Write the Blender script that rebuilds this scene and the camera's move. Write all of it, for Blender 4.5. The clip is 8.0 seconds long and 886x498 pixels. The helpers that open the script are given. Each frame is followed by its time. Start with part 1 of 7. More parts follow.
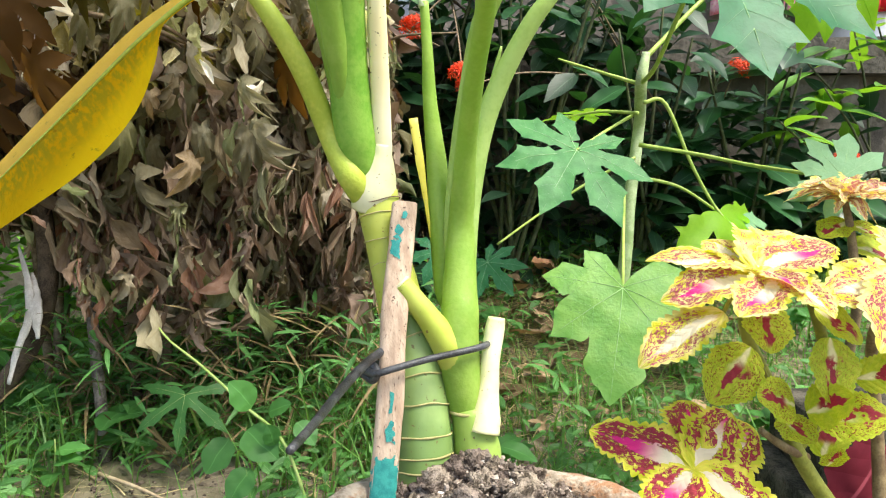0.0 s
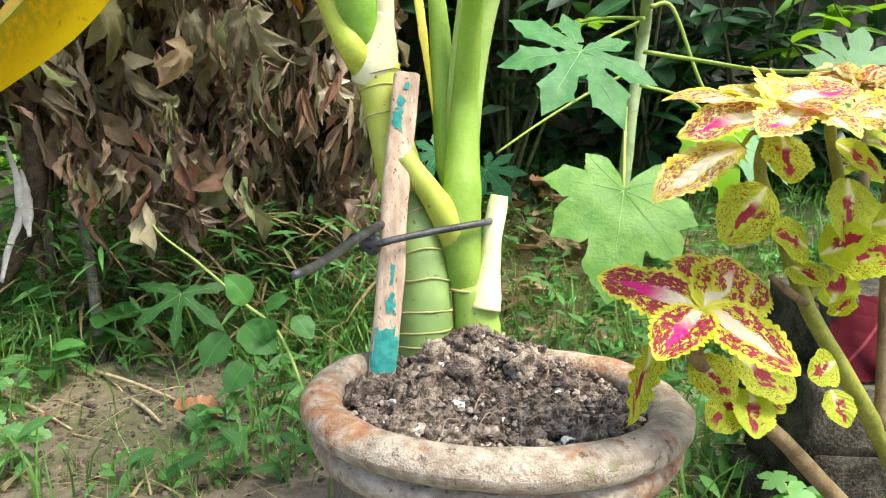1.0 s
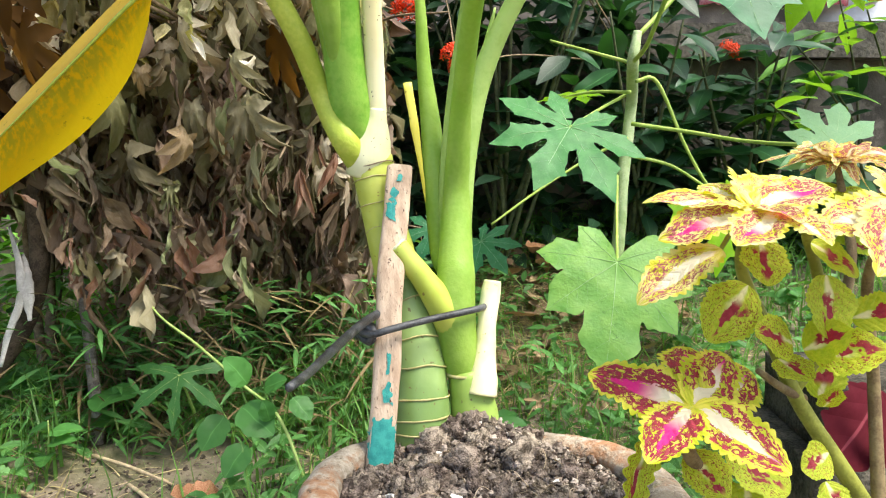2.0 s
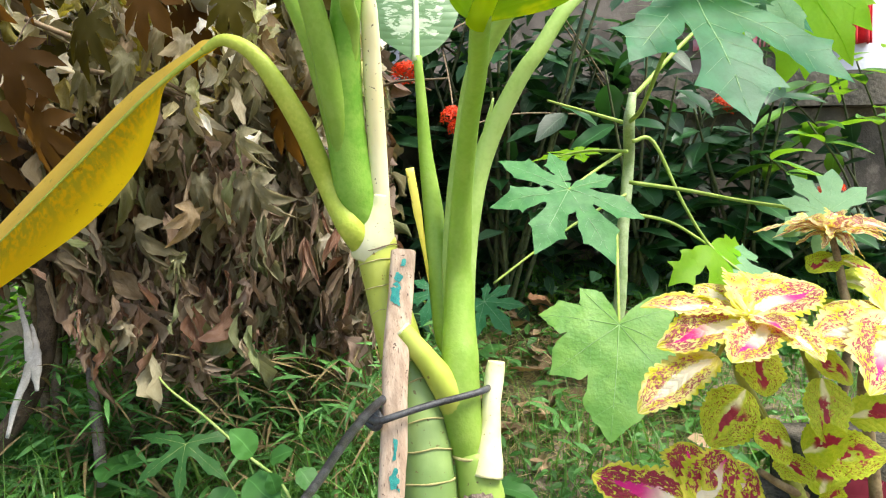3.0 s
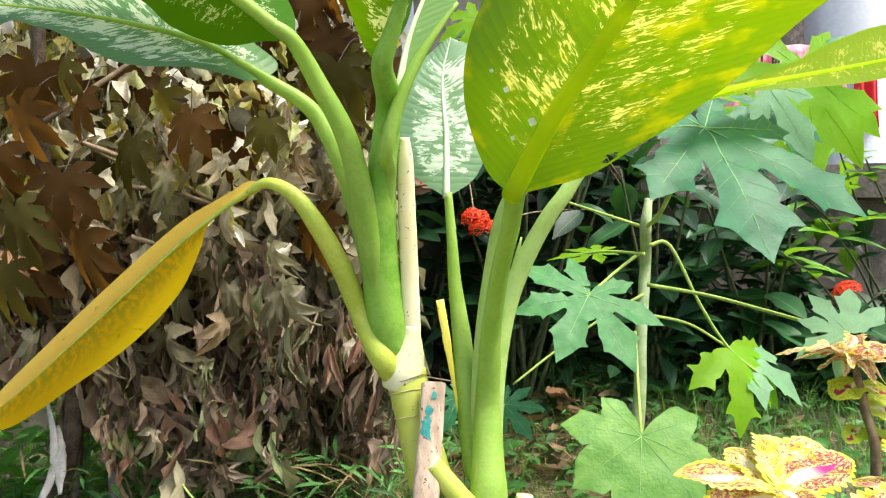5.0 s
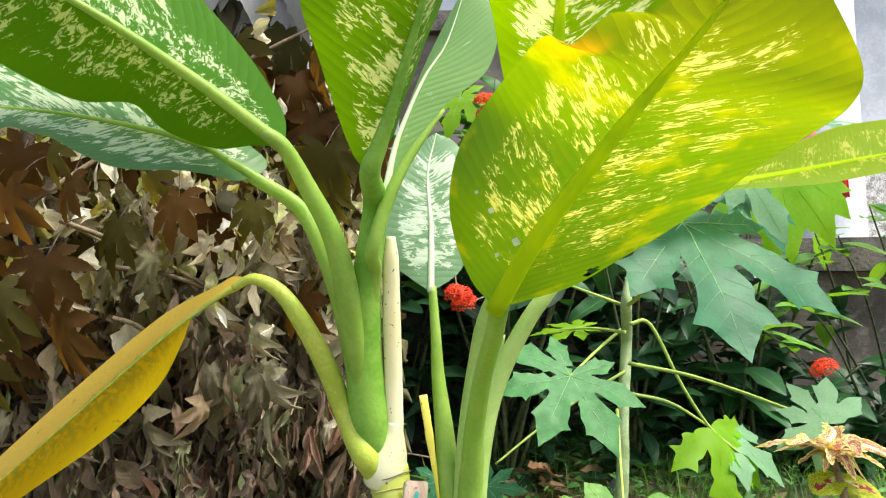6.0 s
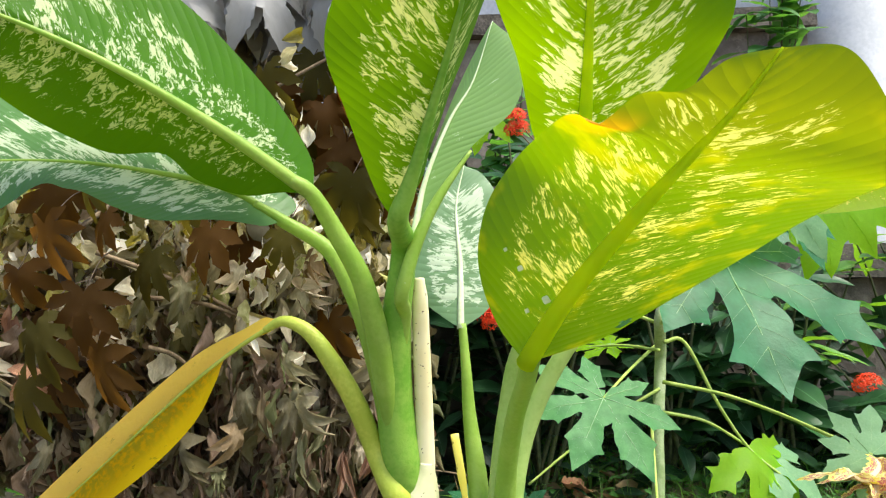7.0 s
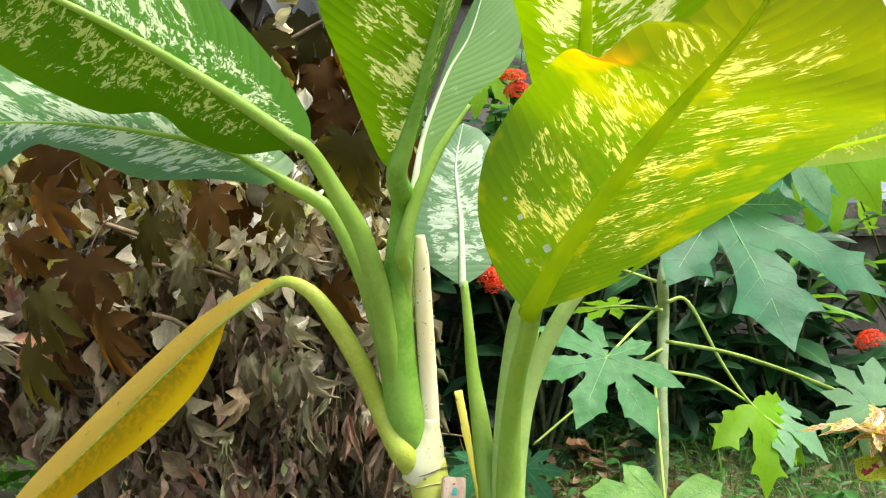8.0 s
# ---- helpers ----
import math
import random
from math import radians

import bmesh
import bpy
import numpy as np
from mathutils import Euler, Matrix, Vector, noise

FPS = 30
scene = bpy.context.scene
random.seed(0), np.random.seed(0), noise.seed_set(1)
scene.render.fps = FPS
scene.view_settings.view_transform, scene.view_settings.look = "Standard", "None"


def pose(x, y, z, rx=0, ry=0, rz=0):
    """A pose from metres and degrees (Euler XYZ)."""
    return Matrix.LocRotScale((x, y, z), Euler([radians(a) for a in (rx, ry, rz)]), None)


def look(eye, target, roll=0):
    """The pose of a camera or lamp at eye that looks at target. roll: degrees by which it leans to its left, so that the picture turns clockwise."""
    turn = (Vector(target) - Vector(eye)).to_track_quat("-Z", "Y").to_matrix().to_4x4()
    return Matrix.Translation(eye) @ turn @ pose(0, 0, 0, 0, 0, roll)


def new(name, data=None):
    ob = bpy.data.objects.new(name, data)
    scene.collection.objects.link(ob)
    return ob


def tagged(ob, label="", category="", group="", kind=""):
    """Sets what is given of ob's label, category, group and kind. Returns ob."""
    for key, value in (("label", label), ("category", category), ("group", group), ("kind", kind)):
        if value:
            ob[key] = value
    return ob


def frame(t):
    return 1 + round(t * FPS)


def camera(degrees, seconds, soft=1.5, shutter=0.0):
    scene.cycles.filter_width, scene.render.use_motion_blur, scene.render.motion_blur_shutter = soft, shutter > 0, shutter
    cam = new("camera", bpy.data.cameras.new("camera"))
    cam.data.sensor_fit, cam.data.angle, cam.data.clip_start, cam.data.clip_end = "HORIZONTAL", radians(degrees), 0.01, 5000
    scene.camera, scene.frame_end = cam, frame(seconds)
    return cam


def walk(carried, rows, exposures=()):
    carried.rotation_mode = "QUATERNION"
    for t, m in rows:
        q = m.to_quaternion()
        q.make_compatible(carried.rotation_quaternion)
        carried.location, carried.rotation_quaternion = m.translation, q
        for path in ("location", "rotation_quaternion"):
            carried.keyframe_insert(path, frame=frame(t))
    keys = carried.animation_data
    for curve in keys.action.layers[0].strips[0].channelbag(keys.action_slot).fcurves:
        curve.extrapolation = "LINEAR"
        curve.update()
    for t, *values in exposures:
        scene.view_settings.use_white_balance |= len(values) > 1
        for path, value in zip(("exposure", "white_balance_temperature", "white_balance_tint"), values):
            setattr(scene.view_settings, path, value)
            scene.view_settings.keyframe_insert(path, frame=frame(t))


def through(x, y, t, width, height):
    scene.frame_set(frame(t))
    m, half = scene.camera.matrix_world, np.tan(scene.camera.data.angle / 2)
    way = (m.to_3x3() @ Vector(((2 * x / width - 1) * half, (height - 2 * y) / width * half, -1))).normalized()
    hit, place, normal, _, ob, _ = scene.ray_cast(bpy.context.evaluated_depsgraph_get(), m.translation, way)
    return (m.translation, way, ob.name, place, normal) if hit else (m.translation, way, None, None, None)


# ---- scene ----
from mathutils import geometry

cam = camera(67.1, 8.0, soft=1.15)
PATH = [
    (0, (0.0000, 0.0000, 0.6200), (0.0000, 1.9805, 0.3416), 0.00),
    (0.2, (-0.0041, 0.0005, 0.6017), (-0.0141, 1.9765, 0.2933), 0.74),
    (0.5, (-0.0121, -0.0066, 0.5747), (-0.0281, 1.9637, 0.2319), 0.92),
    (0.8, (-0.0078, 0.0030, 0.5486), (-0.0148, 1.9595, 0.1342), 0.64),
    (1, (-0.0108, 0.0019, 0.5407), (0.0136, 1.9515, 0.0953), 0.93),
    (1.2, (-0.0084, 0.0022, 0.5426), (0.0158, 1.9561, 0.1161), 0.41),
    (1.5, (-0.0055, 0.0009, 0.5579), (0.0349, 1.9700, 0.2099), 0.15),
    (1.7, (-0.0054, -0.0006, 0.5676), (0.0317, 1.9740, 0.2518), -0.04),
    (2.8, (-0.0003, -0.0165, 0.6168), (-0.0041, 1.9730, 0.4122), -1.17),
    (3, (-0.0047, -0.0151, 0.6360), (0.0139, 1.9770, 0.4596), -1.40),
    (3.2, (-0.0106, -0.0246, 0.6576), (0.0103, 1.9721, 0.5440), -1.88),
    (3.5, (-0.0140, -0.0311, 0.6833), (0.0114, 1.9679, 0.6245), -1.89),
    (3.7, (-0.0134, -0.0377, 0.6936), (-0.0370, 1.9617, 0.6518), -2.20),
    (4, (-0.0196, -0.0442, 0.7092), (-0.0614, 1.9554, 0.7080), -1.99),
    (4.2, (-0.0216, -0.0425, 0.7058), (-0.0651, 1.9569, 0.6852), -1.59),
    (5.3, (-0.0278, -0.0412, 0.7340), (-0.0252, 1.9585, 0.7690), -0.91),
    (5.5, (-0.0272, -0.0421, 0.7443), (-0.0104, 1.9567, 0.8103), -0.80),
    (5.8, (-0.0254, -0.0546, 0.7727), (0.0356, 1.9369, 0.9474), -0.45),
    (6, (-0.0294, -0.0544, 0.7761), (0.0176, 1.9374, 0.9509), -0.47),
    (6.2, (-0.0321, -0.0572, 0.7922), (0.0036, 1.9292, 1.0221), -0.61),
    (6.5, (-0.0312, -0.0588, 0.8077), (-0.0372, 1.9268, 1.0475), -1.19),
    (6.8, (-0.0279, -0.0557, 0.8191), (-0.0752, 1.9354, 1.0017), -0.42),
    (7, (-0.0276, -0.0543, 0.8290), (-0.0700, 1.9382, 0.9964), -1.09),
    (7.2, (-0.0246, -0.0530, 0.8354), (-0.0518, 1.9377, 1.0260), -1.31),
    (7.5, (-0.0211, -0.0521, 0.8231), (-0.0219, 1.9441, 0.9461), -1.39),
    (7.8, (-0.0186, -0.0520, 0.8182), (-0.0568, 1.9458, 0.9056), -1.52),
    (8, (-0.0257, -0.0477, 0.8112), (-0.0785, 1.9499, 0.8944), -2.17),
]
walk(cam, [(t, look(eye, target, roll)) for t, eye, target, roll in PATH],
     [(0.0, 1.28, 6500, 7), (5.0, 1.26, 6500, 7), (6.5, 1.10, 6500, 6), (8.0, 1.07, 6500, 6)])

# ---- sky and sun ----
SUN_ELEVATION, SUN_AZIMUTH = 62.0, 122.0      # degrees; azimuth clockwise from +y
world = bpy.data.worlds.new("sky")
scene.world = world
world.use_nodes = True
sky = world.node_tree.nodes.new("ShaderNodeTexSky")
sky.sky_type, sky.sun_disc = "NISHITA", False
sky.sun_elevation, sky.sun_rotation = radians(SUN_ELEVATION), radians(SUN_AZIMUTH)
sky.air_density, sky.dust_density = 1.0, 3.0
world.node_tree.links.new(sky.outputs[0], world.node_tree.nodes["Background"].inputs[0])
world.node_tree.nodes["Background"].inputs[1].default_value = 0.15
sun = new("sun", bpy.data.lights.new("sun", "SUN"))
sun.data.energy, sun.data.angle, sun.data.color = 2.9, radians(24), (1.0, 0.95, 0.86)
_e, _a = radians(SUN_ELEVATION), radians(SUN_AZIMUTH)
sun.matrix_world = look((math.sin(_a) * math.cos(_e) * 9, math.cos(_a) * math.cos(_e) * 9, math.sin(_e) * 9), (0, 0, 0))

# ---- shader helpers ----


class Nodes:
    """A node material under construction."""

    def __init__(self, name):
        self.m = bpy.data.materials.new(name)
        self.m.use_nodes = True
        self.t = self.m.node_tree
        self.t.nodes.clear()

    def add(self, kind, ins=None, out=0, **props):
        n = self.t.nodes.new(kind)
        for k, v in props.items():
            setattr_plain(n, k, v)
        for k, v in (ins or {}).items():
            self.put(n.inputs[k], v)
        return n.outputs[out]

    def put(self, socket, v):
        if isinstance(v, bpy.types.NodeSocket):
            self.t.links.new(v, socket)
        elif isinstance(v, (tuple, list)) and len(v) == 3 and len(socket.default_value) == 4:
            socket.default_value = (*v, 1.0)
        else:
            socket.default_value = v

    def coords(self):
        return self.add("ShaderNodeTexCoord", out=3)

    def uv(self, layer):
        n = self.t.nodes.new("ShaderNodeUVMap")
        n.uv_map = layer
        return n.outputs[0]

    def noise(self, vec, scale, detail=4.0, rough=0.55, distort=0.0):
        return self.add("ShaderNodeTexNoise", {"Vector": vec, "Scale": scale, "Detail": detail, "Roughness": rough, "Distortion": distort})

    def math(self, op, a, b=0.0, clamp=False):
        n = self.t.nodes.new("ShaderNodeMath")
        n.operation, n.use_clamp = op, clamp
        self.put(n.inputs[0], a)
        self.put(n.inputs[1], b)
        return n.outputs[0]

    def step(self, a, lo, hi):
        n = self.t.nodes.new("ShaderNodeMapRange")
        n.interpolation_type = "SMOOTHSTEP"
        for i, v in enumerate((a, lo, hi, 0.0, 1.0)):
            self.put(n.inputs[i], v)
        return n.outputs[0]

    def mix(self, f, a, b):
        n = self.t.nodes.new("ShaderNodeMix")
        n.data_type = "RGBA"
        self.put(n.inputs[0], f)
        self.put(n.inputs[6], a)
        self.put(n.inputs[7], b)
        return n.outputs[2]

    def xyz(self, vec):
        n = self.t.nodes.new("ShaderNodeSeparateXYZ")
        self.put(n.inputs[0], vec)
        return n.outputs

    def vec(self, x, y, z=0.0):
        n = self.t.nodes.new("ShaderNodeCombineXYZ")
        for i, v in enumerate((x, y, z)):
            self.put(n.inputs[i], v)
        return n.outputs[0]

    def scaled(self, vec, s):
        n = self.t.nodes.new("ShaderNodeMapping")
        self.put(n.inputs[0], vec)
        n.inputs["Scale"].default_value = s
        return n.outputs[0]

    def random(self):
        n = self.t.nodes.new("ShaderNodeObjectInfo")
        return n.outputs["Random"]

    def island(self):
        n = self.t.nodes.new("ShaderNodeNewGeometry")
        return n.outputs["Random Per Island"]

    def hsv(self, col, hue=0.5, sat=1.0, val=1.0):
        n = self.t.nodes.new("ShaderNodeHueSaturation")
        for k, v in (("Hue", hue), ("Saturation", sat), ("Value", val), ("Color", col)):
            self.put(n.inputs[k], v)
        return n.outputs[0]

    def bump(self, height, strength=0.4, distance=0.002):
        n = self.t.nodes.new("ShaderNodeBump")
        self.put(n.inputs["Height"], height)
        n.inputs["Strength"].default_value, n.inputs["Distance"].default_value = strength, distance
        return n.outputs[0]

    def surface(self, color, rough=0.6, normal=None, spec=0.4, metal=0.0, through=None, share=0.4, emission=None):
        n = self.t.nodes.new("ShaderNodeBsdfPrincipled")
        self.put(n.inputs["Base Color"], color)
        self.put(n.inputs["Roughness"], rough)
        self.put(n.inputs["Specular IOR Level"], spec)
        self.put(n.inputs["Metallic"], metal)
        if normal is not None:
            self.put(n.inputs["Normal"], normal)
        shader = n.outputs[0]
        if through is not None:
            tr = self.t.nodes.new("ShaderNodeBsdfTranslucent")
            self.put(tr.inputs["Color"], through)
            if normal is not None:
                self.put(tr.inputs["Normal"], normal)
            mx = self.t.nodes.new("ShaderNodeMixShader")
            self.put(mx.inputs[0], share)
            self.t.links.new(shader, mx.inputs[1])
            self.t.links.new(tr.outputs[0], mx.inputs[2])
            shader = mx.outputs[0]
        o = self.t.nodes.new("ShaderNodeOutputMaterial")
        self.t.links.new(shader, o.inputs[0])
        return self.m


def setattr_plain(n, k, v):
    """The few node properties in use."""
    if k == "feature":
        n.feature = v
    elif k == "distance":
        n.distance = v


def simple(name, a, b, scale, rough=0.6, spec=0.35, bump=0.3, dist=0.002, fine=8.0, through=None, share=0.35, vary=0.0):
    """Two colours mixed by noise at two scales, with fine relief."""
    k = Nodes(name)
    c = k.coords()
    n1 = k.noise(c, scale)
    n2 = k.noise(c, scale * fine, 3.0)
    col = k.mix(k.step(k.math("ADD", k.math("MULTIPLY", n1, 0.7), k.math("MULTIPLY", n2, 0.3)), 0.38, 0.62), a, b)
    if vary:
        r = k.random()
        col = k.hsv(col, val=k.math("ADD", 1 - vary, k.math("MULTIPLY", r, 2 * vary)), hue=k.math("ADD", 0.485, k.math("MULTIPLY", r, 0.03)))
    return k.surface(col, rough, k.bump(n2, bump, dist), spec, through=through if through is None else through, share=share)


# ---- materials ----
def variegated(name, green, green2, cream, thr_green, thr_cream, amount, share=0.5, aged=0.0, spec=0.45, fine=150.0):
    """Dumb cane blade: cream streaks that follow the side veins."""
    k = Nodes(name)
    u, v, _ = k.xyz(k.uv("metres"))
    s, w, _ = k.xyz(k.uv("share"))
    side = k.math("ABSOLUTE", v)
    along = k.math("SUBTRACT", u, k.math("MULTIPLY", side, 0.62))
    sv = k.vec(k.math("MULTIPLY", along, fine), k.math("MULTIPLY", v, fine * 0.30), 0.0)
    streak = k.noise(sv, 1.0, 5.0, 0.72, 1.1)
    big = k.noise(k.vec(k.math("MULTIPLY", along, 30.0), k.math("MULTIPLY", v, 22.0), 0.0), 1.0, 2.0)
    rel = k.math("ABSOLUTE", w)
    zone = k.math("MULTIPLY", k.step(rel, 0.98, 0.62), k.math("MULTIPLY", k.step(s, 0.02, 0.2), k.step(s, 1.0, 0.75)))
    val = k.math("ADD", k.math("MULTIPLY", streak, 0.62), k.math("MULTIPLY", big, 0.38))
    val = k.math("ADD", val, k.math("MULTIPLY", k.math("SUBTRACT", zone, 1.0), 0.30))
    spot = k.step(val, 0.575 - amount, 0.612 - amount)
    vein = k.math("ABSOLUTE", k.math("SINE", k.math("MULTIPLY", along, 330.0)))
    tone = k.mix(k.noise(k.coords(), 14.0, 3.0), green, green2)
    col = k.mix(spot, tone, cream)
    ochre = k.math("MULTIPLY", k.math("MULTIPLY", k.step(w, -0.62, -0.80), k.math("MULTIPLY", k.step(s, 0.53, 0.58), k.step(s, 0.72, 0.66))), aged)
    col = k.mix(ochre, col, (0.60, 0.36, 0.02))
    thr = k.mix(spot, k.mix(k.noise(k.coords(), 9.0, 2.0), thr_green, tuple(0.75 * q for q in thr_green)), thr_cream)
    thr = k.mix(k.math("MULTIPLY", k.step(k.math("ADD", s, k.math("MULTIPLY", big, 0.3)), 0.50, 1.05), 0.65 * aged), thr, k.mix(spot, (0.50, 0.46, 0.0), thr_cream))
    warm = k.step(k.noise(k.coords(), 22.0, 3.0, 0.6), 0.52, 0.68)
    thr = k.mix(k.math("MULTIPLY", warm, 0.55 * aged), thr, (0.80, 0.70, 0.0))
    thr = k.mix(ochre, thr, (0.95, 0.55, 0.0))
    nrm = k.bump(k.math("ADD", k.math("MULTIPLY", vein, 0.5), k.math("MULTIPLY", big, 2.0)), 0.30, 0.0022)
    return k.surface(col, 0.40, nrm, spec, through=thr, share=share)


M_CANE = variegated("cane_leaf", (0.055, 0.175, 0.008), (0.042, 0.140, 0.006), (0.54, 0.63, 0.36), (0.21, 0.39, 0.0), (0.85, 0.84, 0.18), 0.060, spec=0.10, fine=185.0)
# Lit copy for the upright leaf: its luminous look is in the colours.
M_CANE_LIT = variegated("cane_leaf_lit", (0.075, 0.20, 0.008), (0.060, 0.165, 0.006), (0.55, 0.62, 0.26), (0.33, 0.54, 0.0), (1.0, 0.98, 0.36), 0.070, 0.55, spec=0.10, fine=190.0)
# Yellower copy for the sideways leaf, its glow from behind coloured in.
M_CANE_GLOW = variegated("cane_leaf_glow", (0.26, 0.42, 0.008), (0.32, 0.46, 0.010), (0.70, 0.70, 0.12), (0.60, 0.80, 0.0), (1.0, 0.92, 0.12), 0.045, 0.70, spec=0.12)
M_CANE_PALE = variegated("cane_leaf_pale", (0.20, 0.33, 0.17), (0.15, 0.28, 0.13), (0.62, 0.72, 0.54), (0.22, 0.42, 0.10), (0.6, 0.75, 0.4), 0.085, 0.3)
# Copy for the drooping leaf, greyed in colour for shade.
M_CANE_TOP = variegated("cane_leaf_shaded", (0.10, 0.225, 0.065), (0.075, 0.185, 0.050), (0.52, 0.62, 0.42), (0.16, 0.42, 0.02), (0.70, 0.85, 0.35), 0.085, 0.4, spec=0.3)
M_CANE_OLD = variegated("cane_leaf_ripe", (0.11, 0.24, 0.012), (0.15, 0.28, 0.012), (0.66, 0.68, 0.22), (0.22, 0.385, 0.0), (1.0, 0.93, 0.16), 0.042, 0.50, 1.0, 0.25, 250.0)


def yellow_leaf_material():
    k = Nodes("yellowed_leaf")
    u, v, _ = k.xyz(k.uv("metres"))
    s, w, _ = k.xyz(k.uv("share"))
    c = k.coords()
    rel = k.math("ABSOLUTE", w)
    col = k.mix(k.noise(c, 18.0), (0.84, 0.46, 0.008), (0.92, 0.62, 0.02))
    streak = k.noise(k.vec(k.math("MULTIPLY", u, 120.0), k.math("MULTIPLY", v, 60.0)), 1.0, 4.0)
    near = k.math("MULTIPLY", k.step(rel, 0.80, 0.10), k.step(streak, 0.38, 0.58))
    col = k.mix(near, col, (0.30, 0.33, 0.04))
    # Peach on the upper half: light from above painted in.
    col = k.mix(k.step(k.math("ADD", w, k.math("MULTIPLY", k.noise(c, 30.0), 0.2)), 0.08, -0.06), col, (0.92, 0.58, 0.10))
    brown = k.math("MULTIPLY", k.step(k.noise(c, 60.0, 5.0, 0.7), 0.62, 0.70), k.step(s, 0.1, 0.5))
    col = k.mix(brown, col, (0.22, 0.10, 0.02))
    return k.surface(col, 0.45, k.bump(k.math("ADD", streak, k.noise(c, 26.0)), 0.5, 0.0025), 0.12, through=(1.0, 0.76, 0.01), share=0.42)


M_YELLOW = yellow_leaf_material()
M_CREAM_RIB = simple("pale_midrib", (0.55, 0.64, 0.38), (0.66, 0.74, 0.50), 30.0, 0.45)
M_RIB_DARK = simple("midrib_ripe", (0.42, 0.58, 0.03), (0.50, 0.64, 0.05), 20.0, 0.5, 0.15, through=(0.88, 0.98, 0.02), share=0.80)
M_NEW = variegated("cane_leaf_new", (0.24, 0.40, 0.13), (0.20, 0.36, 0.11), (0.55, 0.68, 0.42), (0.35, 0.6, 0.08), (0.7, 0.85, 0.4), -0.02, 0.35)
M_PETIOLE = simple("petiole", (0.26, 0.43, 0.060), (0.35, 0.51, 0.095), 25.0, 0.42, through=(0.5, 0.7, 0.1), share=0.3)
M_PETIOLE_PALE = simple("petiole_pale", (0.36, 0.53, 0.13), (0.46, 0.62, 0.19), 25.0, 0.45, through=(0.55, 0.75, 0.15), share=0.2)
M_PETIOLE_YELLOW = simple("petiole_yellowing", (0.36, 0.44, 0.05), (0.48, 0.53, 0.08), 25.0, 0.45)
M_PETIOLE_DEEP = simple("petiole_deep_green", (0.165, 0.38, 0.038), (0.27, 0.48, 0.07), 22.0, 0.40, through=(0.3, 0.5, 0.05), share=0.15)


def cane_material(name, a, b, scar):
    """Smooth stem skin with pale freckles and dark specks."""
    k = Nodes(name)
    c = k.coords()
    n = k.noise(c, 16.0)
    col = k.mix(k.step(n, 0.35, 0.65), a, b)
    speck = k.step(k.noise(c, 190.0, 2.0), 0.68, 0.72)
    col = k.mix(speck, col, scar)
    lines = k.noise(k.scaled(c, (220.0, 220.0, 12.0)), 1.0, 2.0)
    return k.surface(col, 0.42, k.bump(lines, 0.15, 0.001), 0.4)


M_STEM_OLD = cane_material("old_cane", (0.17, 0.27, 0.075), (0.26, 0.37, 0.12), (0.16, 0.15, 0.05))
M_STEM_LOW = cane_material("low_cane", (0.24, 0.36, 0.06), (0.33, 0.46, 0.10), (0.15, 0.14, 0.04))
M_STEM_YOUNG = cane_material("young_cane", (0.42, 0.46, 0.06), (0.50, 0.54, 0.11), (0.25, 0.18, 0.03))
M_STEM_BRANCH = cane_material("yellow_branch", (0.40, 0.47, 0.055), (0.50, 0.55, 0.10), (0.22, 0.18, 0.04))
M_STEM_PALE = cane_material("pale_cane", (0.62, 0.62, 0.33), (0.72, 0.70, 0.45), (0.12, 0.08, 0.04))
M_CREAM = cane_material("dry_sheath", (0.88, 0.77, 0.43), (0.92, 0.84, 0.54), (0.12, 0.07, 0.03))
M_CUT = cane_material("cut_stub", (0.72, 0.68, 0.32), (0.82, 0.78, 0.50), (0.30, 0.24, 0.07))
M_CUT_YELLOW = cane_material("yellow_sheath", (0.72, 0.60, 0.06), (0.78, 0.68, 0.12), (0.35, 0.25, 0.03))
M_SCAR = simple("ring_scar", (0.36, 0.33, 0.12), (0.50, 0.44, 0.20), 80.0, 0.7)


def terracotta():
    k = Nodes("old_terracotta")
    c = k.coords()
    n1, n2, n3 = k.noise(c, 15.0, 6.0, 0.68), k.noise(c, 65.0, 5.0, 0.65), k.noise(c, 330.0, 4.0, 0.7)
    col = k.mix(k.step(n2, 0.3, 0.7), (0.40, 0.195, 0.100), (0.50, 0.285, 0.165))
    lime = k.step(k.math("ADD", k.math("MULTIPLY", n1, 0.75), k.math("MULTIPLY", n2, 0.25)), 0.39, 0.51)
    col = k.mix(k.math("MULTIPLY", lime, 0.9), col, k.mix(k.step(n2, 0.35, 0.65), (0.32, 0.27, 0.205), (0.56, 0.495, 0.40)))
    moss = k.step(k.noise(k.add("ShaderNodeMapping", {"Vector": c, "Location": (3.0, 1.0, 2.0)}), 17.0, 5.0, 0.7), 0.60, 0.70)
    col = k.mix(k.math("MULTIPLY", moss, 0.7), col, (0.22, 0.22, 0.10))
    dirt = k.step(k.noise(k.add("ShaderNodeMapping", {"Vector": c, "Location": (7.0, 4.0, 5.0)}), 80.0, 6.0, 0.8), 0.56, 0.64)
    col = k.mix(k.math("MULTIPLY", dirt, 0.85), col, (0.12, 0.085, 0.06))
    h = k.math("ADD", k.math("MULTIPLY", n2, 0.6), k.math("MULTIPLY", n3, 0.4))
    return k.surface(col, 0.88, k.bump(h, 1.0, 0.010), 0.2)


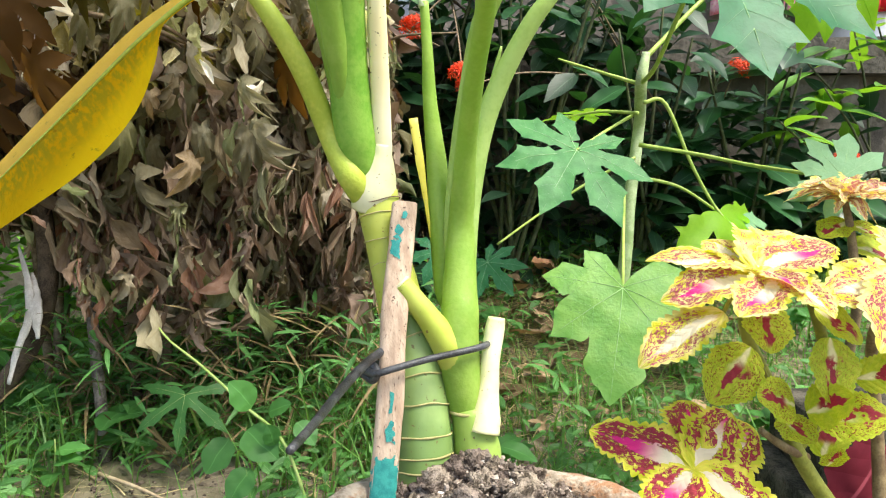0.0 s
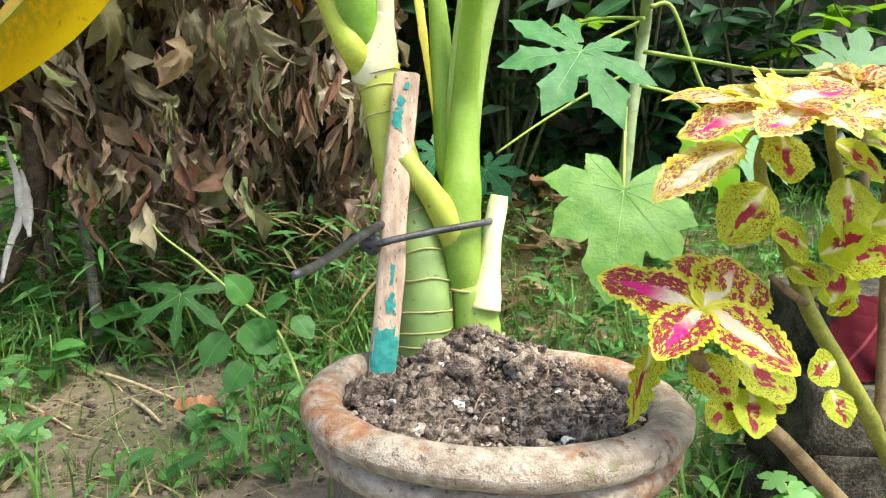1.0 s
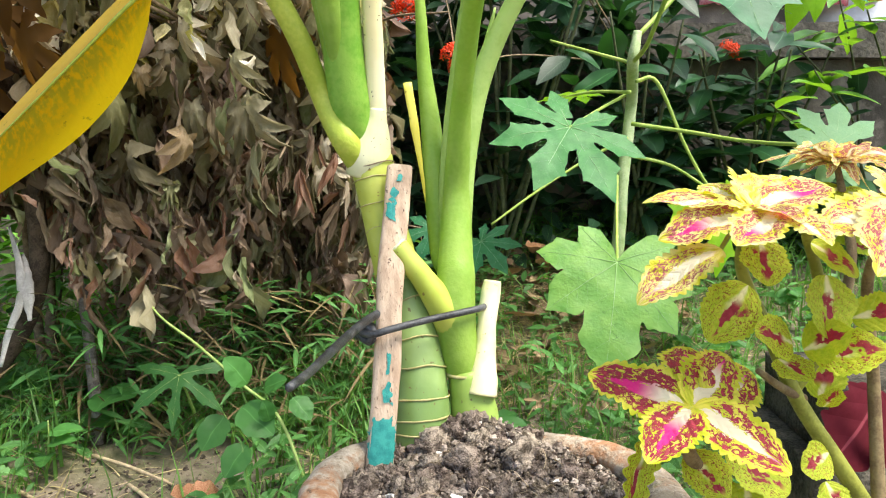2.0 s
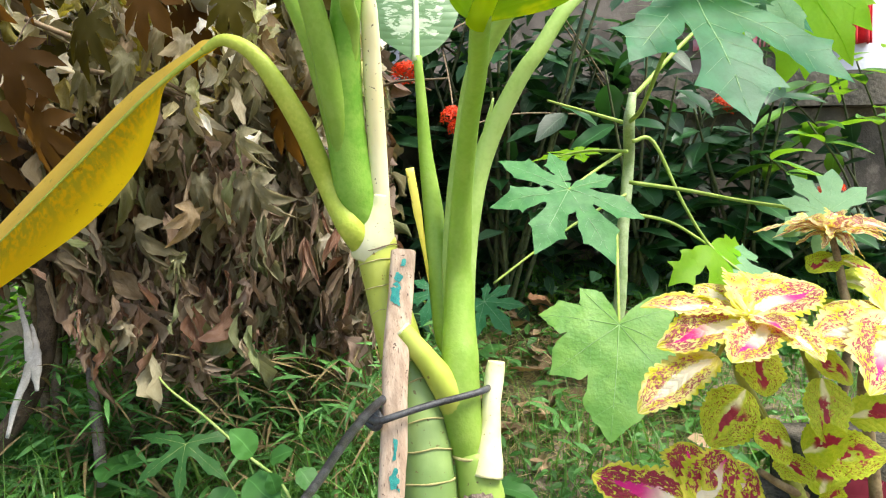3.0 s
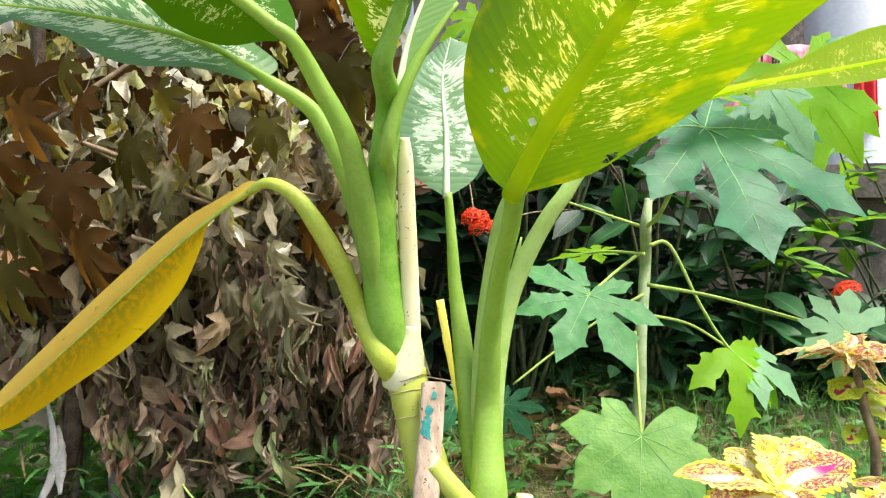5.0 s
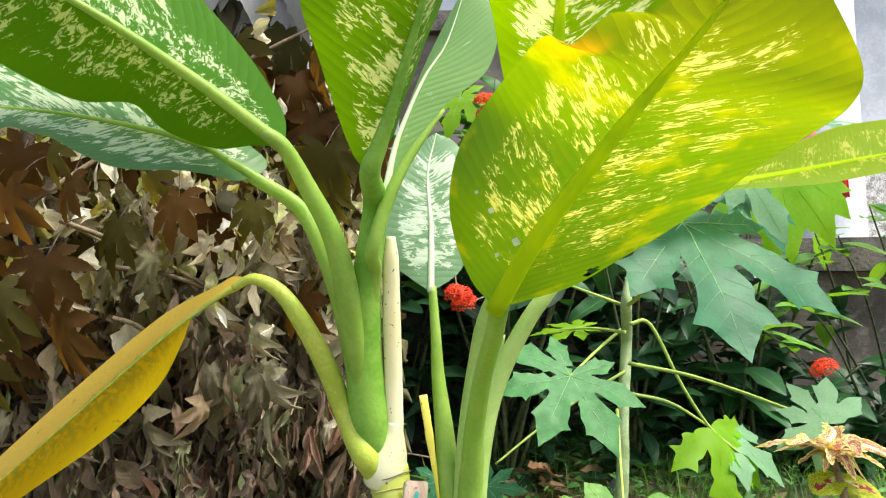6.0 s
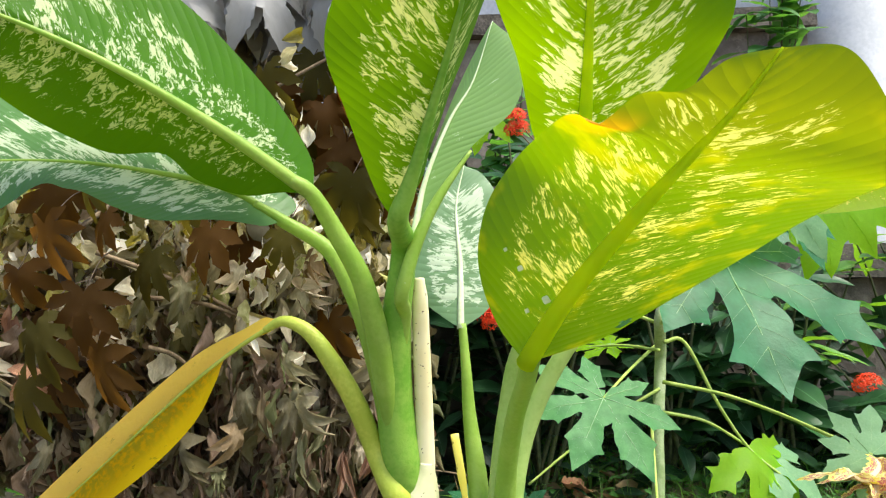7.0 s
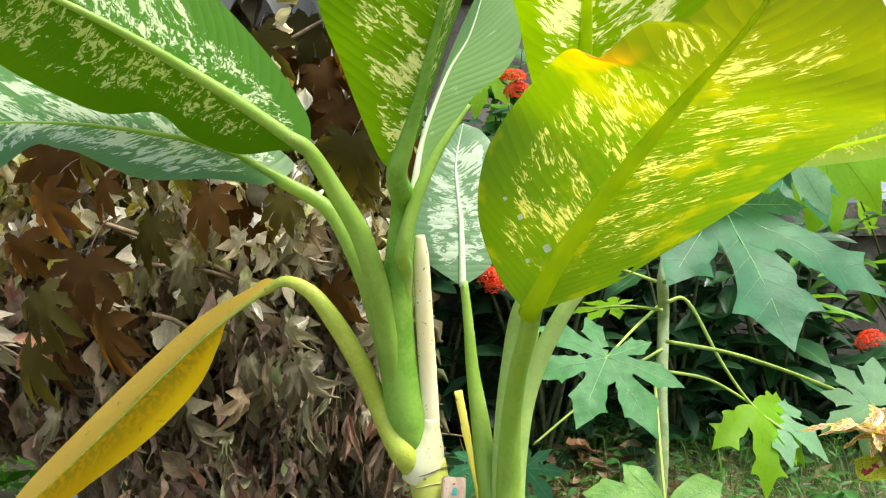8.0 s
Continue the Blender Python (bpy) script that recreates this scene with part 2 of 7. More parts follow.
M_POT = terracotta()
M_POT_BODY = simple("weathered_clay_body", (0.105, 0.090, 0.070), (0.21, 0.175, 0.135), 24.0, 0.9, 0.2, 0.9, 0.005)
M_SOIL = simple("garden_soil", (0.040, 0.030, 0.024), (0.13, 0.105, 0.085), 90.0, 0.95, 0.15, 0.8, 0.004, 6.0)
M_CLOD = simple("soil_clod", (0.065, 0.048, 0.036), (0.42, 0.335, 0.27), 1.3, 0.95, 0.15, 1.0, 0.006, 5.0, vary=0.35)


def crumb_material(name, dry):
    """Loose crumbs, each with a tone of its own from damp black-brown to dry grey."""
    k = Nodes(name)
    c = k.coords()
    r = k.island()
    n = k.noise(c, 260.0, 4.0, 0.7)
    col = k.mix(k.math("POWER", k.math("ADD", k.math("MULTIPLY", r, 0.8), k.math("MULTIPLY", n, 0.3)), 1.7), (0.045, 0.033, 0.025), dry)
    return k.surface(col, 0.9, k.bump(n, 0.6, 0.002), 0.25)


M_CRUMB = crumb_material("soil_crumb", (0.56, 0.46, 0.38))
M_CRUMB_GROUND = crumb_material("ground_crumb", (0.27, 0.215, 0.16))
M_CHIP = simple("eggshell_chip", (0.80, 0.74, 0.66), (0.88, 0.85, 0.80), 80.0, 0.7)


def bamboo():
    k = Nodes("weathered_stake")
    c = k.coords()
    g = k.noise(k.scaled(c, (90.0, 90.0, 7.0)), 1.0, 5.0, 0.65)
    f = k.noise(k.scaled(c, (420.0, 420.0, 18.0)), 1.0, 3.0)
    col = k.mix(k.step(g, 0.3, 0.7), (0.42, 0.29, 0.20), (0.66, 0.50, 0.36))
    col = k.mix(k.step(f, 0.60, 0.72), col, (0.20, 0.13, 0.09))
    col = k.mix(k.step(k.noise(c, 85.0, 4.0, 0.7), 0.63, 0.68), col, (0.10, 0.06, 0.045))
    return k.surface(col, 0.75, k.bump(f, 0.5, 0.0015), 0.25)


M_STAKE = bamboo()
M_STAKE_END = simple("stake_end_grain", (0.10, 0.07, 0.05), (0.30, 0.21, 0.14), 120.0, 0.9, 0.2, 0.6)
M_TEAL = simple("flaking_teal_paint", (0.02, 0.22, 0.20), (0.05, 0.34, 0.28), 120.0, 0.5)
M_RUBBER = simple("black_rubber", (0.016, 0.016, 0.018), (0.075, 0.076, 0.082), 60.0, 0.45, 0.5)


def coleus_material(name, lemon, cream, red1, red2, heart_size, pink, net=17.0, cover=0.08):
    k = Nodes(name)
    s, w, _ = k.xyz(k.uv("share"))
    rnd = k.random()
    rel = k.math("ABSOLUTE", w)
    off = k.vec(k.math("MULTIPLY", rnd, 37.0), k.math("MULTIPLY", rnd, 11.0), 0.0)
    pv = k.add("ShaderNodeVectorMath", {0: k.vec(k.math("MULTIPLY", s, 1.0), k.math("MULTIPLY", w, 0.45), 0.0), 1: off})
    mott = k.noise(pv, net, 4.0, 0.72, 0.8)
    soft = k.noise(pv, 4.0, 2.0)
    yellow = k.mix(k.step(soft, 0.35, 0.65), lemon, cream)
    red = k.mix(k.step(mott, 0.5, 0.7), red1, red2)
    band = k.math("MULTIPLY", k.step(rel, 0.95, 0.70), k.math("MULTIPLY", k.step(s, 0.0, 0.25), k.step(s, 1.0, 0.88)))
    bias = k.math("ADD", cover, k.math("MULTIPLY", rnd, 0.07))
    isred = k.step(k.math("ADD", mott, k.math("MULTIPLY", k.math("SUBTRACT", band, 1.0), 0.25)), k.math("SUBTRACT", 0.58, bias), k.math("SUBTRACT", 0.62, bias))
    col = k.mix(isred, yellow, red)
    reach = k.math("MULTIPLY", k.math("MULTIPLY", k.step(s, 0.02, 0.16), k.step(s, 0.98, 0.45)), heart_size)
    heart = k.step(k.math("SUBTRACT", k.math("ADD", reach, k.math("MULTIPLY", k.math("SUBTRACT", mott, 0.5), 0.55)), rel), 0.0, 0.05)
    core = k.mix(k.step(k.math("ADD", k.math("MULTIPLY", s, 0.8), k.math("MULTIPLY", rnd, 0.5)), pink, pink + 0.25), (0.86, 0.76, 0.56), (0.78, 0.03, 0.24))
    col = k.mix(heart, col, core)
    veins = k.math("ABSOLUTE", k.math("SINE", k.math("MULTIPLY", k.math("SUBTRACT", s, k.math("MULTIPLY", rel, 0.35)), 26.0)))
    h = k.math("ADD", veins, k.math("MULTIPLY", mott, 1.5))
    return k.surface(col, 0.55, k.bump(h, 0.42, 0.003), 0.3, through=k.hsv(col, sat=1.1, val=1.1), share=0.38)


M_COLEUS = coleus_material("coleus_leaf", (0.50, 0.54, 0.02), (0.80, 0.72, 0.10), (0.30, 0.035, 0.05), (0.52, 0.06, 0.09), 0.27, 0.52, 13.0, 0.115)
M_COLEUS_CREAM = coleus_material("coleus_cream_leaf", (0.70, 0.60, 0.10), (0.90, 0.78, 0.42), (0.42, 0.13, 0.12), (0.66, 0.30, 0.28), 0.22, 0.9)
M_COLEUS_ROSE = coleus_material("coleus_rose_leaf", (0.62, 0.58, 0.03), (0.86, 0.76, 0.30), (0.30, 0.055, 0.075), (0.55, 0.17, 0.17), 0.28, 0.70, 22.0, 0.060)


def coleus_under():
    k = Nodes("coleus_small_leaf")
    s, w, _ = k.xyz(k.uv("share"))
    rnd = k.random()
    rel = k.math("ABSOLUTE", w)
    pv = k.add("ShaderNodeVectorMath", {0: k.vec(s, k.math("MULTIPLY", w, 0.5), 0.0), 1: k.vec(k.math("MULTIPLY", rnd, 53.0), rnd, 0.0)})
    mott = k.noise(pv, 9.0, 4.0, 0.7, 0.4)
    soft = k.noise(pv, 3.2, 2.0)
    col = k.mix(k.step(mott, 0.3, 0.7), (0.36, 0.47, 0.02), (0.56, 0.60, 0.05))
    pale = k.math("MULTIPLY", k.step(k.math("ADD", rel, k.math("MULTIPLY", soft, 0.5)), 0.50, 0.30), k.step(s, 0.65, 0.25))
    col = k.mix(pale, col, (0.82, 0.76, 0.45))
    patch = k.math("SUBTRACT", k.math("ADD", k.math("MULTIPLY", soft, 0.75), k.math("MULTIPLY", mott, 0.30)), k.math("MULTIPLY", rel, 0.42))
    blot = k.math("MULTIPLY", k.step(patch, 0.42, 0.47), k.math("MULTIPLY", k.step(s, 0.22, 0.38), k.step(s, 0.97, 0.80)))
    col = k.mix(blot, col, k.mix(mott, (0.20, 0.018, 0.03), (0.42, 0.05, 0.07)))
    freckle = k.math("MULTIPLY", k.step(k.noise(pv, 26.0, 3.0, 0.7, 0.6), 0.53, 0.58), k.math("MULTIPLY", k.step(rel, 0.15, 0.45), k.step(rel, 0.97, 0.80)))
    col = k.mix(k.math("MULTIPLY", freckle, k.step(rnd, 0.25, 0.6)), col, (0.24, 0.10, 0.02))
    veins = k.math("ABSOLUTE", k.math("SINE", k.math("MULTIPLY", k.math("SUBTRACT", s, k.math("MULTIPLY", rel, 0.35)), 22.0)))
    return k.surface(col, 0.55, k.bump(k.math("ADD", k.math("MULTIPLY", veins, 0.4), mott), 0.35, 0.003), 0.3, through=k.hsv(col, sat=1.15), share=0.4)


M_COLEUS_SMALL = coleus_under()

M_COLEUS_STEM = simple("coleus_stem", (0.15, 0.16, 0.02), (0.25, 0.26, 0.04), 40.0, 0.5)
M_COLEUS_WOODY = simple("coleus_woody_stem", (0.13, 0.085, 0.04), (0.23, 0.17, 0.08), 60.0, 0.7)


def leafy(name, a, b, thr, rough=0.42, share=0.35, freq=60.0, spec=0.45, island=False, spread=0.5, rib=1.6, relief=0.22, skew=1.0):
    """Plain leaf with side veins; tone varies from leaf to leaf."""
    k = Nodes(name)
    s, w, _ = k.xyz(k.uv("share"))
    r = k.island() if island else k.random()
    rel = k.math("ABSOLUTE", w)
    n = k.noise(k.vec(k.math("ADD", s, k.math("MULTIPLY", r, 19.0)), w, r), 5.0, 4.0)
    col = k.mix(k.math("POWER", k.math("ADD", k.math("MULTIPLY", n, 0.5 if skew == 1.0 else 0.25), k.math("MULTIPLY", r, 0.5 if skew == 1.0 else 0.85)), skew), a, b)
    col = k.mix(k.step(rel, 0.06, 0.02), col, tuple(min(1.0, q * rib + 0.05 * (rib - 1.0)) for q in b))
    col = k.hsv(col, val=k.math("ADD", 1.0 - spread / 2, k.math("MULTIPLY", r, spread)))
    veins = k.math("ABSOLUTE", k.math("SINE", k.math("MULTIPLY", k.math("SUBTRACT", s, k.math("MULTIPLY", rel, 0.25)), freq)))
    return k.surface(col, rough, k.bump(k.math("ADD", veins, n), relief, 0.0008), spec, through=thr, share=share)


M_COLEUS_DARK = leafy("dark_red_leaf", (0.060, 0.007, 0.012), (0.15, 0.018, 0.030), (0.22, 0.012, 0.02), 0.75, 0.12, 16.0, 0.05, rib=1.5, relief=0.7)
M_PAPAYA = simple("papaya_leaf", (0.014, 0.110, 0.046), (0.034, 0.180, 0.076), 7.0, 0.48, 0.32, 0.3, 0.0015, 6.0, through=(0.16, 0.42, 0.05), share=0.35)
# Lit copy of papaya_leaf: light from behind is put into its lime colours.
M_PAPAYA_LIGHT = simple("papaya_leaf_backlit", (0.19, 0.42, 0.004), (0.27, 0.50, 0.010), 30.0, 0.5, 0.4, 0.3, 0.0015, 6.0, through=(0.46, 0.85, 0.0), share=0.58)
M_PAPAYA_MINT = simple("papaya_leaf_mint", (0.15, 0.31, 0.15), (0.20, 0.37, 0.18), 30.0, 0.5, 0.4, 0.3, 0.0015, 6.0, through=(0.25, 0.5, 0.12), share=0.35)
M_PAPAYA_VEIN = simple("papaya_vein", (0.22, 0.42, 0.15), (0.34, 0.52, 0.22), 40.0, 0.5)
M_PAPAYA_STEM = simple("papaya_stem", (0.30, 0.39, 0.18), (0.46, 0.53, 0.30), 40.0, 0.6, 0.3, 0.4)
M_PAPAYA_STALK = simple("papaya_stalk", (0.30, 0.42, 0.07), (0.42, 0.52, 0.13), 40.0, 0.5)
M_IXORA = leafy("ixora_leaf", (0.012, 0.048, 0.018), (0.036, 0.110, 0.036), (0.05, 0.18, 0.02), 0.34, 0.22, 6.0, 0.5)
# Darker copy of ixora_leaf: shade inside the bushes put into the colour.
M_IXORA_SHADED = leafy("ixora_leaf_shaded", (0.010, 0.034, 0.016), (0.022, 0.065, 0.026), (0.04, 0.12, 0.02), 0.45, 0.2, 40.0, 0.3, True)
M_BRIGHT = leafy("bright_hedge_leaf", (0.035, 0.14, 0.025), (0.15, 0.32, 0.045), (0.30, 0.58, 0.02), 0.38, 0.32, 4.0, rib=1.3)
M_FLOWER = simple("ixora_red", (0.72, 0.045, 0.015), (0.85, 0.09, 0.02), 200.0, 0.5, through=(0.9, 0.10, 0.02), share=0.3)
M_WEED = leafy("weed_leaf", (0.030, 0.115, 0.028), (0.080, 0.22, 0.045), (0.16, 0.40, 0.03), 0.5, 0.32, 14.0, 0.3, rib=1.25)
M_WEED_PALE = leafy("weed_leaf_pale", (0.12, 0.28, 0.09), (0.20, 0.40, 0.13), (0.25, 0.55, 0.08), 0.5, 0.35, 40.0)
M_WEED_STEM = simple("weed_stem", (0.20, 0.30, 0.06), (0.32, 0.40, 0.12), 40.0, 0.6)
M_GRASS = leafy("grass_blade", (0.05, 0.15, 0.025), (0.15, 0.28, 0.06), (0.20, 0.42, 0.04), 0.5, 0.35, 4.0, 0.35, True, 0.8)
M_STRAW = leafy("dry_grass", (0.34, 0.27, 0.13), (0.50, 0.42, 0.22), (0.4, 0.3, 0.1), 0.7, 0.25, 4.0, 0.2, True, 0.6)


WILT_STOPS = [(0.0, (0.105, 0.070, 0.040)), (0.24, (0.205, 0.140, 0.095)), (0.44, (0.165, 0.145, 0.065)), (0.60, (0.290, 0.205, 0.155)),
              (0.72, (0.235, 0.110, 0.060)), (0.78, (0.150, 0.125, 0.085)), (0.86, (0.19, 0.22, 0.085)), (0.96, (0.34, 0.27, 0.19))]
LIMP_STOPS = [(0.0, (0.085, 0.070, 0.034)), (0.20, (0.26, 0.23, 0.145)), (0.40, (0.20, 0.19, 0.080)), (0.58, (0.36, 0.295, 0.215)),
              (0.76, (0.28, 0.185, 0.085)), (0.90, (0.50, 0.435, 0.32))]
# Cream dry leaves, whitened further: sunlight on them is put into these tones.
PALE_STOPS = [(0.0, (0.10, 0.072, 0.028)), (0.22, (0.30, 0.27, 0.065)), (0.38, (0.40, 0.33, 0.14)), (0.52, (0.52, 0.48, 0.31)),
              (0.62, (0.38, 0.42, 0.12)), (0.74, (0.64, 0.58, 0.43)), (0.92, (0.78, 0.75, 0.67))]


def wilted_material(name, island, stops=WILT_STOPS, share=0.3):
    """Dry hanging leaves: grey-mauve, brown, rust and straw from leaf to leaf."""
    k = Nodes(name)
    r = k.island() if island else k.random()
    s, w, _ = k.xyz(k.uv("share"))
    n = k.noise(k.vec(k.math("ADD", s, k.math("MULTIPLY", r, 31.0)), w, r), 4.0, 5.0, 0.65)
    ramp = k.t.nodes.new("ShaderNodeValToRGB")
    k.put(ramp.inputs[0], r)
    e = ramp.color_ramp.elements
    e[0].position, e[0].color = stops[0][0], (*stops[0][1], 1)
    e[1].position, e[1].color = stops[1][0], (*stops[1][1], 1)
    for p, c in stops[2:]:
        e.new(p).color = (*c, 1)
    col = k.mix(k.step(n, 0.35, 0.7), ramp.outputs[0], k.hsv(ramp.outputs[0], val=1.3, sat=0.85))
    veins = k.math("ABSOLUTE", k.math("SINE", k.math("MULTIPLY", k.math("SUBTRACT", s, k.math("MULTIPLY", k.math("ABSOLUTE", w), 0.4)), 24.0)))
    return k.surface(col, 0.75, k.bump(k.math("ADD", k.math("MULTIPLY", veins, 0.4), n), 0.35, 0.002), 0.2, through=k.hsv(col, val=1.5, sat=1.3), share=share)


M_WILT = wilted_material("withered_leaf", False)
M_WILT_STUFF = wilted_material("withered_leaf_mass", True)
M_PALE_STUFF = wilted_material("sunlit_pale_mass", True, PALE_STOPS, 0.45)
M_LIMP_STUFF = wilted_material("limp_leaf_mass", True, LIMP_STOPS, 0.35)
# Single pale leaf, sunlight likewise in its colour.
M_PALE_LEAF = leafy("sunlit_pale_leaf", (0.22, 0.20, 0.12), (0.46, 0.42, 0.30), (0.55, 0.48, 0.24), 0.55, 0.4, 4.0, 0.3, False, 0.6, 1.2, 0.12)
# Bronze and olive leaves, darkened in colour for the shade they hang in.
M_MAPLE = leafy("bronze_leaf", (0.020, 0.013, 0.005), (0.068, 0.034, 0.010), (0.38, 0.17, 0.02), 0.60, 0.30, 3.0, 0.05, rib=2.0, relief=0.1)
M_MAPLE_OLIVE = leafy("olive_bronze_leaf", (0.019, 0.020, 0.006), (0.062, 0.052, 0.013), (0.32, 0.25, 0.02), 0.60, 0.30, 3.0, 0.05, rib=2.0, relief=0.1)
# Grey-white copy: light from above is put into the colour.
M_MAPLE_GREY = leafy("bronze_leaf_toplit", (0.13, 0.13, 0.125), (0.34, 0.34, 0.35), (0.25, 0.22, 0.18), 0.6, 0.25, 4.0, rib=1.2, relief=0.1)
M_TWIG = simple("shrub_twig", (0.12, 0.08, 0.05), (0.24, 0.18, 0.11), 50.0, 0.8)
M_STALK_PALE = simple("pale_root", (0.30, 0.22, 0.14), (0.48, 0.38, 0.26), 90.0, 0.8)
M_TWIG_GREEN = simple("green_twig", (0.045, 0.055, 0.025), (0.10, 0.11, 0.05), 50.0, 0.8)
M_TRUNK = simple("dark_bark", (0.045, 0.032, 0.022), (0.11, 0.080, 0.055), 40.0, 0.85, 0.2, 0.7, 0.005)
M_BARK = simple("grey_bark", (0.10, 0.08, 0.065), (0.22, 0.19, 0.16), 40.0, 0.85, 0.2, 0.7, 0.005)
M_STRIP = simple("dry_banana_strip", (0.42, 0.38, 0.34), (0.58, 0.54, 0.50), 40.0, 0.8)
M_DRYLEAF = simple("dry_orange_leaf", (0.34, 0.145, 0.070), (0.52, 0.28, 0.16), 50.0, 0.7)


def ground_material():
    k = Nodes("garden_ground")
    c = k.coords()
    n1, n2, n3 = k.noise(c, 2.6, 5.0), k.noise(c, 22.0, 6.0, 0.72), k.noise(c, 160.0, 4.0, 0.7)
    col = k.mix(k.step(n2, 0.3, 0.7), (0.115, 0.088, 0.064), (0.30, 0.245, 0.185))
    col = k.mix(k.math("MULTIPLY", k.step(n1, 0.44, 0.62), 0.7), col, (0.11, 0.115, 0.05))
    col = k.mix(k.step(n3, 0.62, 0.72), col, (0.34, 0.28, 0.21))
    return k.surface(col, 0.95, k.bump(k.math("ADD", n2, n3), 0.5, 0.008), 0.15)


M_GROUND = ground_material()


def old_wall_material():
    k = Nodes("mouldy_concrete")
    c = k.coords()
    n1, n2, n3 = k.noise(c, 2.2, 5.0, 0.6), k.noise(c, 14.0, 5.0, 0.65), k.noise(c, 120.0, 3.0)
    col = k.mix(k.step(n1, 0.35, 0.65), (0.062, 0.054, 0.045), (0.185, 0.160, 0.135))
    col = k.mix(k.math("MULTIPLY", k.step(n2, 0.5, 0.68), 0.6), col, (0.24, 0.205, 0.17))
    return k.surface(col, 0.92, k.bump(k.math("ADD", n2, n3), 0.5, 0.006), 0.2)


M_WALL = old_wall_material()
M_COPING = simple("dark_coping", (0.050, 0.045, 0.038), (0.135, 0.118, 0.10), 9.0, 0.92, 0.2, 0.6, 0.008)
M_HOUSE = simple("whitewashed_wall", (0.52, 0.54, 0.58), (0.66, 0.67, 0.71), 5.0, 0.85, 0.2, 0.2)
M_PILLAR = simple("white_painted_pillar", (0.56, 0.58, 0.62), (0.68, 0.69, 0.73), 5.0, 0.7, 0.3, 0.2)
M_ROUGHCAST = simple("speckled_roughcast", (0.28, 0.26, 0.24), (0.72, 0.71, 0.68), 22.0, 0.9, 0.2, 0.8, 0.01, 4.0)
M_CLOTH_PINK = simple("faded_pink_cloth", (0.62, 0.14, 0.20), (0.72, 0.42, 0.46), 9.0, 0.85)
M_CLOTH_RED = simple("red_cloth", (0.55, 0.02, 0.03), (0.65, 0.04, 0.04), 30.0, 0.8)
M_STONE = simple("mossy_stone", (0.030, 0.028, 0.020), (0.11, 0.096, 0.072), 30.0, 0.92, 0.2, 0.8, 0.006)

# ---- mesh helpers ----


def thing(name, at, label, category, group="", kind=""):
    ob = new(name)
    ob.empty_display_size = 0.05
    ob.location = at
    return tagged(ob, label, category, group, kind)


def origin(ob):
    p = Vector(ob.location)
    while ob.parent:
        ob = ob.parent
        p = p + ob.location
    return p


def mesh_of(name, verts, faces, material, uvs=None, smooth=True):
    """A mesh from plain lists; uvs is a list of (metres, share) pairs of coordinates, one a vertex."""
    me = bpy.data.meshes.new(name)
    me.from_pydata([tuple(v) for v in verts], [], faces)
    me.materials.append(material)
    if smooth:
        me.polygons.foreach_set("use_smooth", [True] * len(me.polygons))
    if uvs is not None:
        loops = np.zeros(len(me.loops), dtype=np.int32)
        me.loops.foreach_get("vertex_index", loops)
        for i, layer in enumerate(("metres", "share")):
            lay = me.uv_layers.new(name=layer)
            flat = np.array([u[i] for u in uvs], dtype=np.float32)[loops]
            lay.data.foreach_set("uv", flat.ravel())
    me.update()
    return me


def put(name, me, parent, label="", m=None):
    """Link a mesh as a part. Its vertices are in world places, unless m, a world pose, is given."""
    ob = new(name, me)
    ob.parent = parent
    o = origin(parent) if parent else Vector((0, 0, 0))
    ob.matrix_basis = Matrix.Translation(-o) @ (m or Matrix())
    return tagged(ob, label)


def spline(points, n):
    """n + 1 points along a smooth curve through the given ones."""
    p = [Vector(q) for q in points]
    p = [2 * p[0] - p[1]] + p + [2 * p[-1] - p[-2]]
    out, segs = [], len(p) - 3
    for i in range(n + 1):
        f = i / n * segs
        j = min(int(f), segs - 1)
        t = f - j
        a, b, c, d = p[j:j + 4]
        out.append(0.5 * ((2 * b) + (c - a) * t + (2 * a - 5 * b + 4 * c - d) * t * t + (3 * b - a - 3 * c + d) * t ** 3))
    return out


def lerp_list(values, f):
    f = f * (len(values) - 1)
    j = min(int(f), len(values) - 2)
    return values[j] + (values[j + 1] - values[j]) * (f - j)


def tube_data(points, radii, n=24, sides=12, flat=1.0, rough=0.0, seed=0.0, closed=True):
    """Vertices and faces of a bent tapering tube; flat squeezes it along one side."""
    c = spline(points, n) if len(points) > 2 else [Vector(points[0]).lerp(Vector(points[1]), i / n) for i in range(n + 1)]
    verts, faces = [], []
    side = None
    for i, p in enumerate(c):
        d = (c[min(i + 1, n)] - c[max(i - 1, 0)]).normalized()
        if side is None:
            side = d.orthogonal().normalized() if abs(d.x) > 0.9 else d.cross(Vector((0, 1, 0))).cross(d).normalized().cross(d)
        side = (side - d * side.dot(d)).normalized()
        up = d.cross(side)
        r = lerp_list(radii, i / n)
        for j in range(sides):
            a = 2 * math.pi * j / sides
            v = p + side * (r * math.cos(a)) + up * (r * flat * math.sin(a))
            if rough:
                v = v + (v - p) * rough * noise.noise(v * 60 + Vector((seed, seed, seed)))
            verts.append(v)
    for i in range(n):
        for j in range(sides):
            k = (j + 1) % sides
            faces.append((i * sides + j, i * sides + k, (i + 1) * sides + k, (i + 1) * sides + j))
    if closed:
        faces.append(tuple(reversed(range(sides))))
        faces.append(tuple(range(n * sides, (n + 1) * sides)))
    return verts, faces


def tube(name, points, radii, material, parent, label="", **kw):
    v, f = tube_data(points, radii, **kw)
    return put(name, mesh_of(name, v, f, material), parent, label)


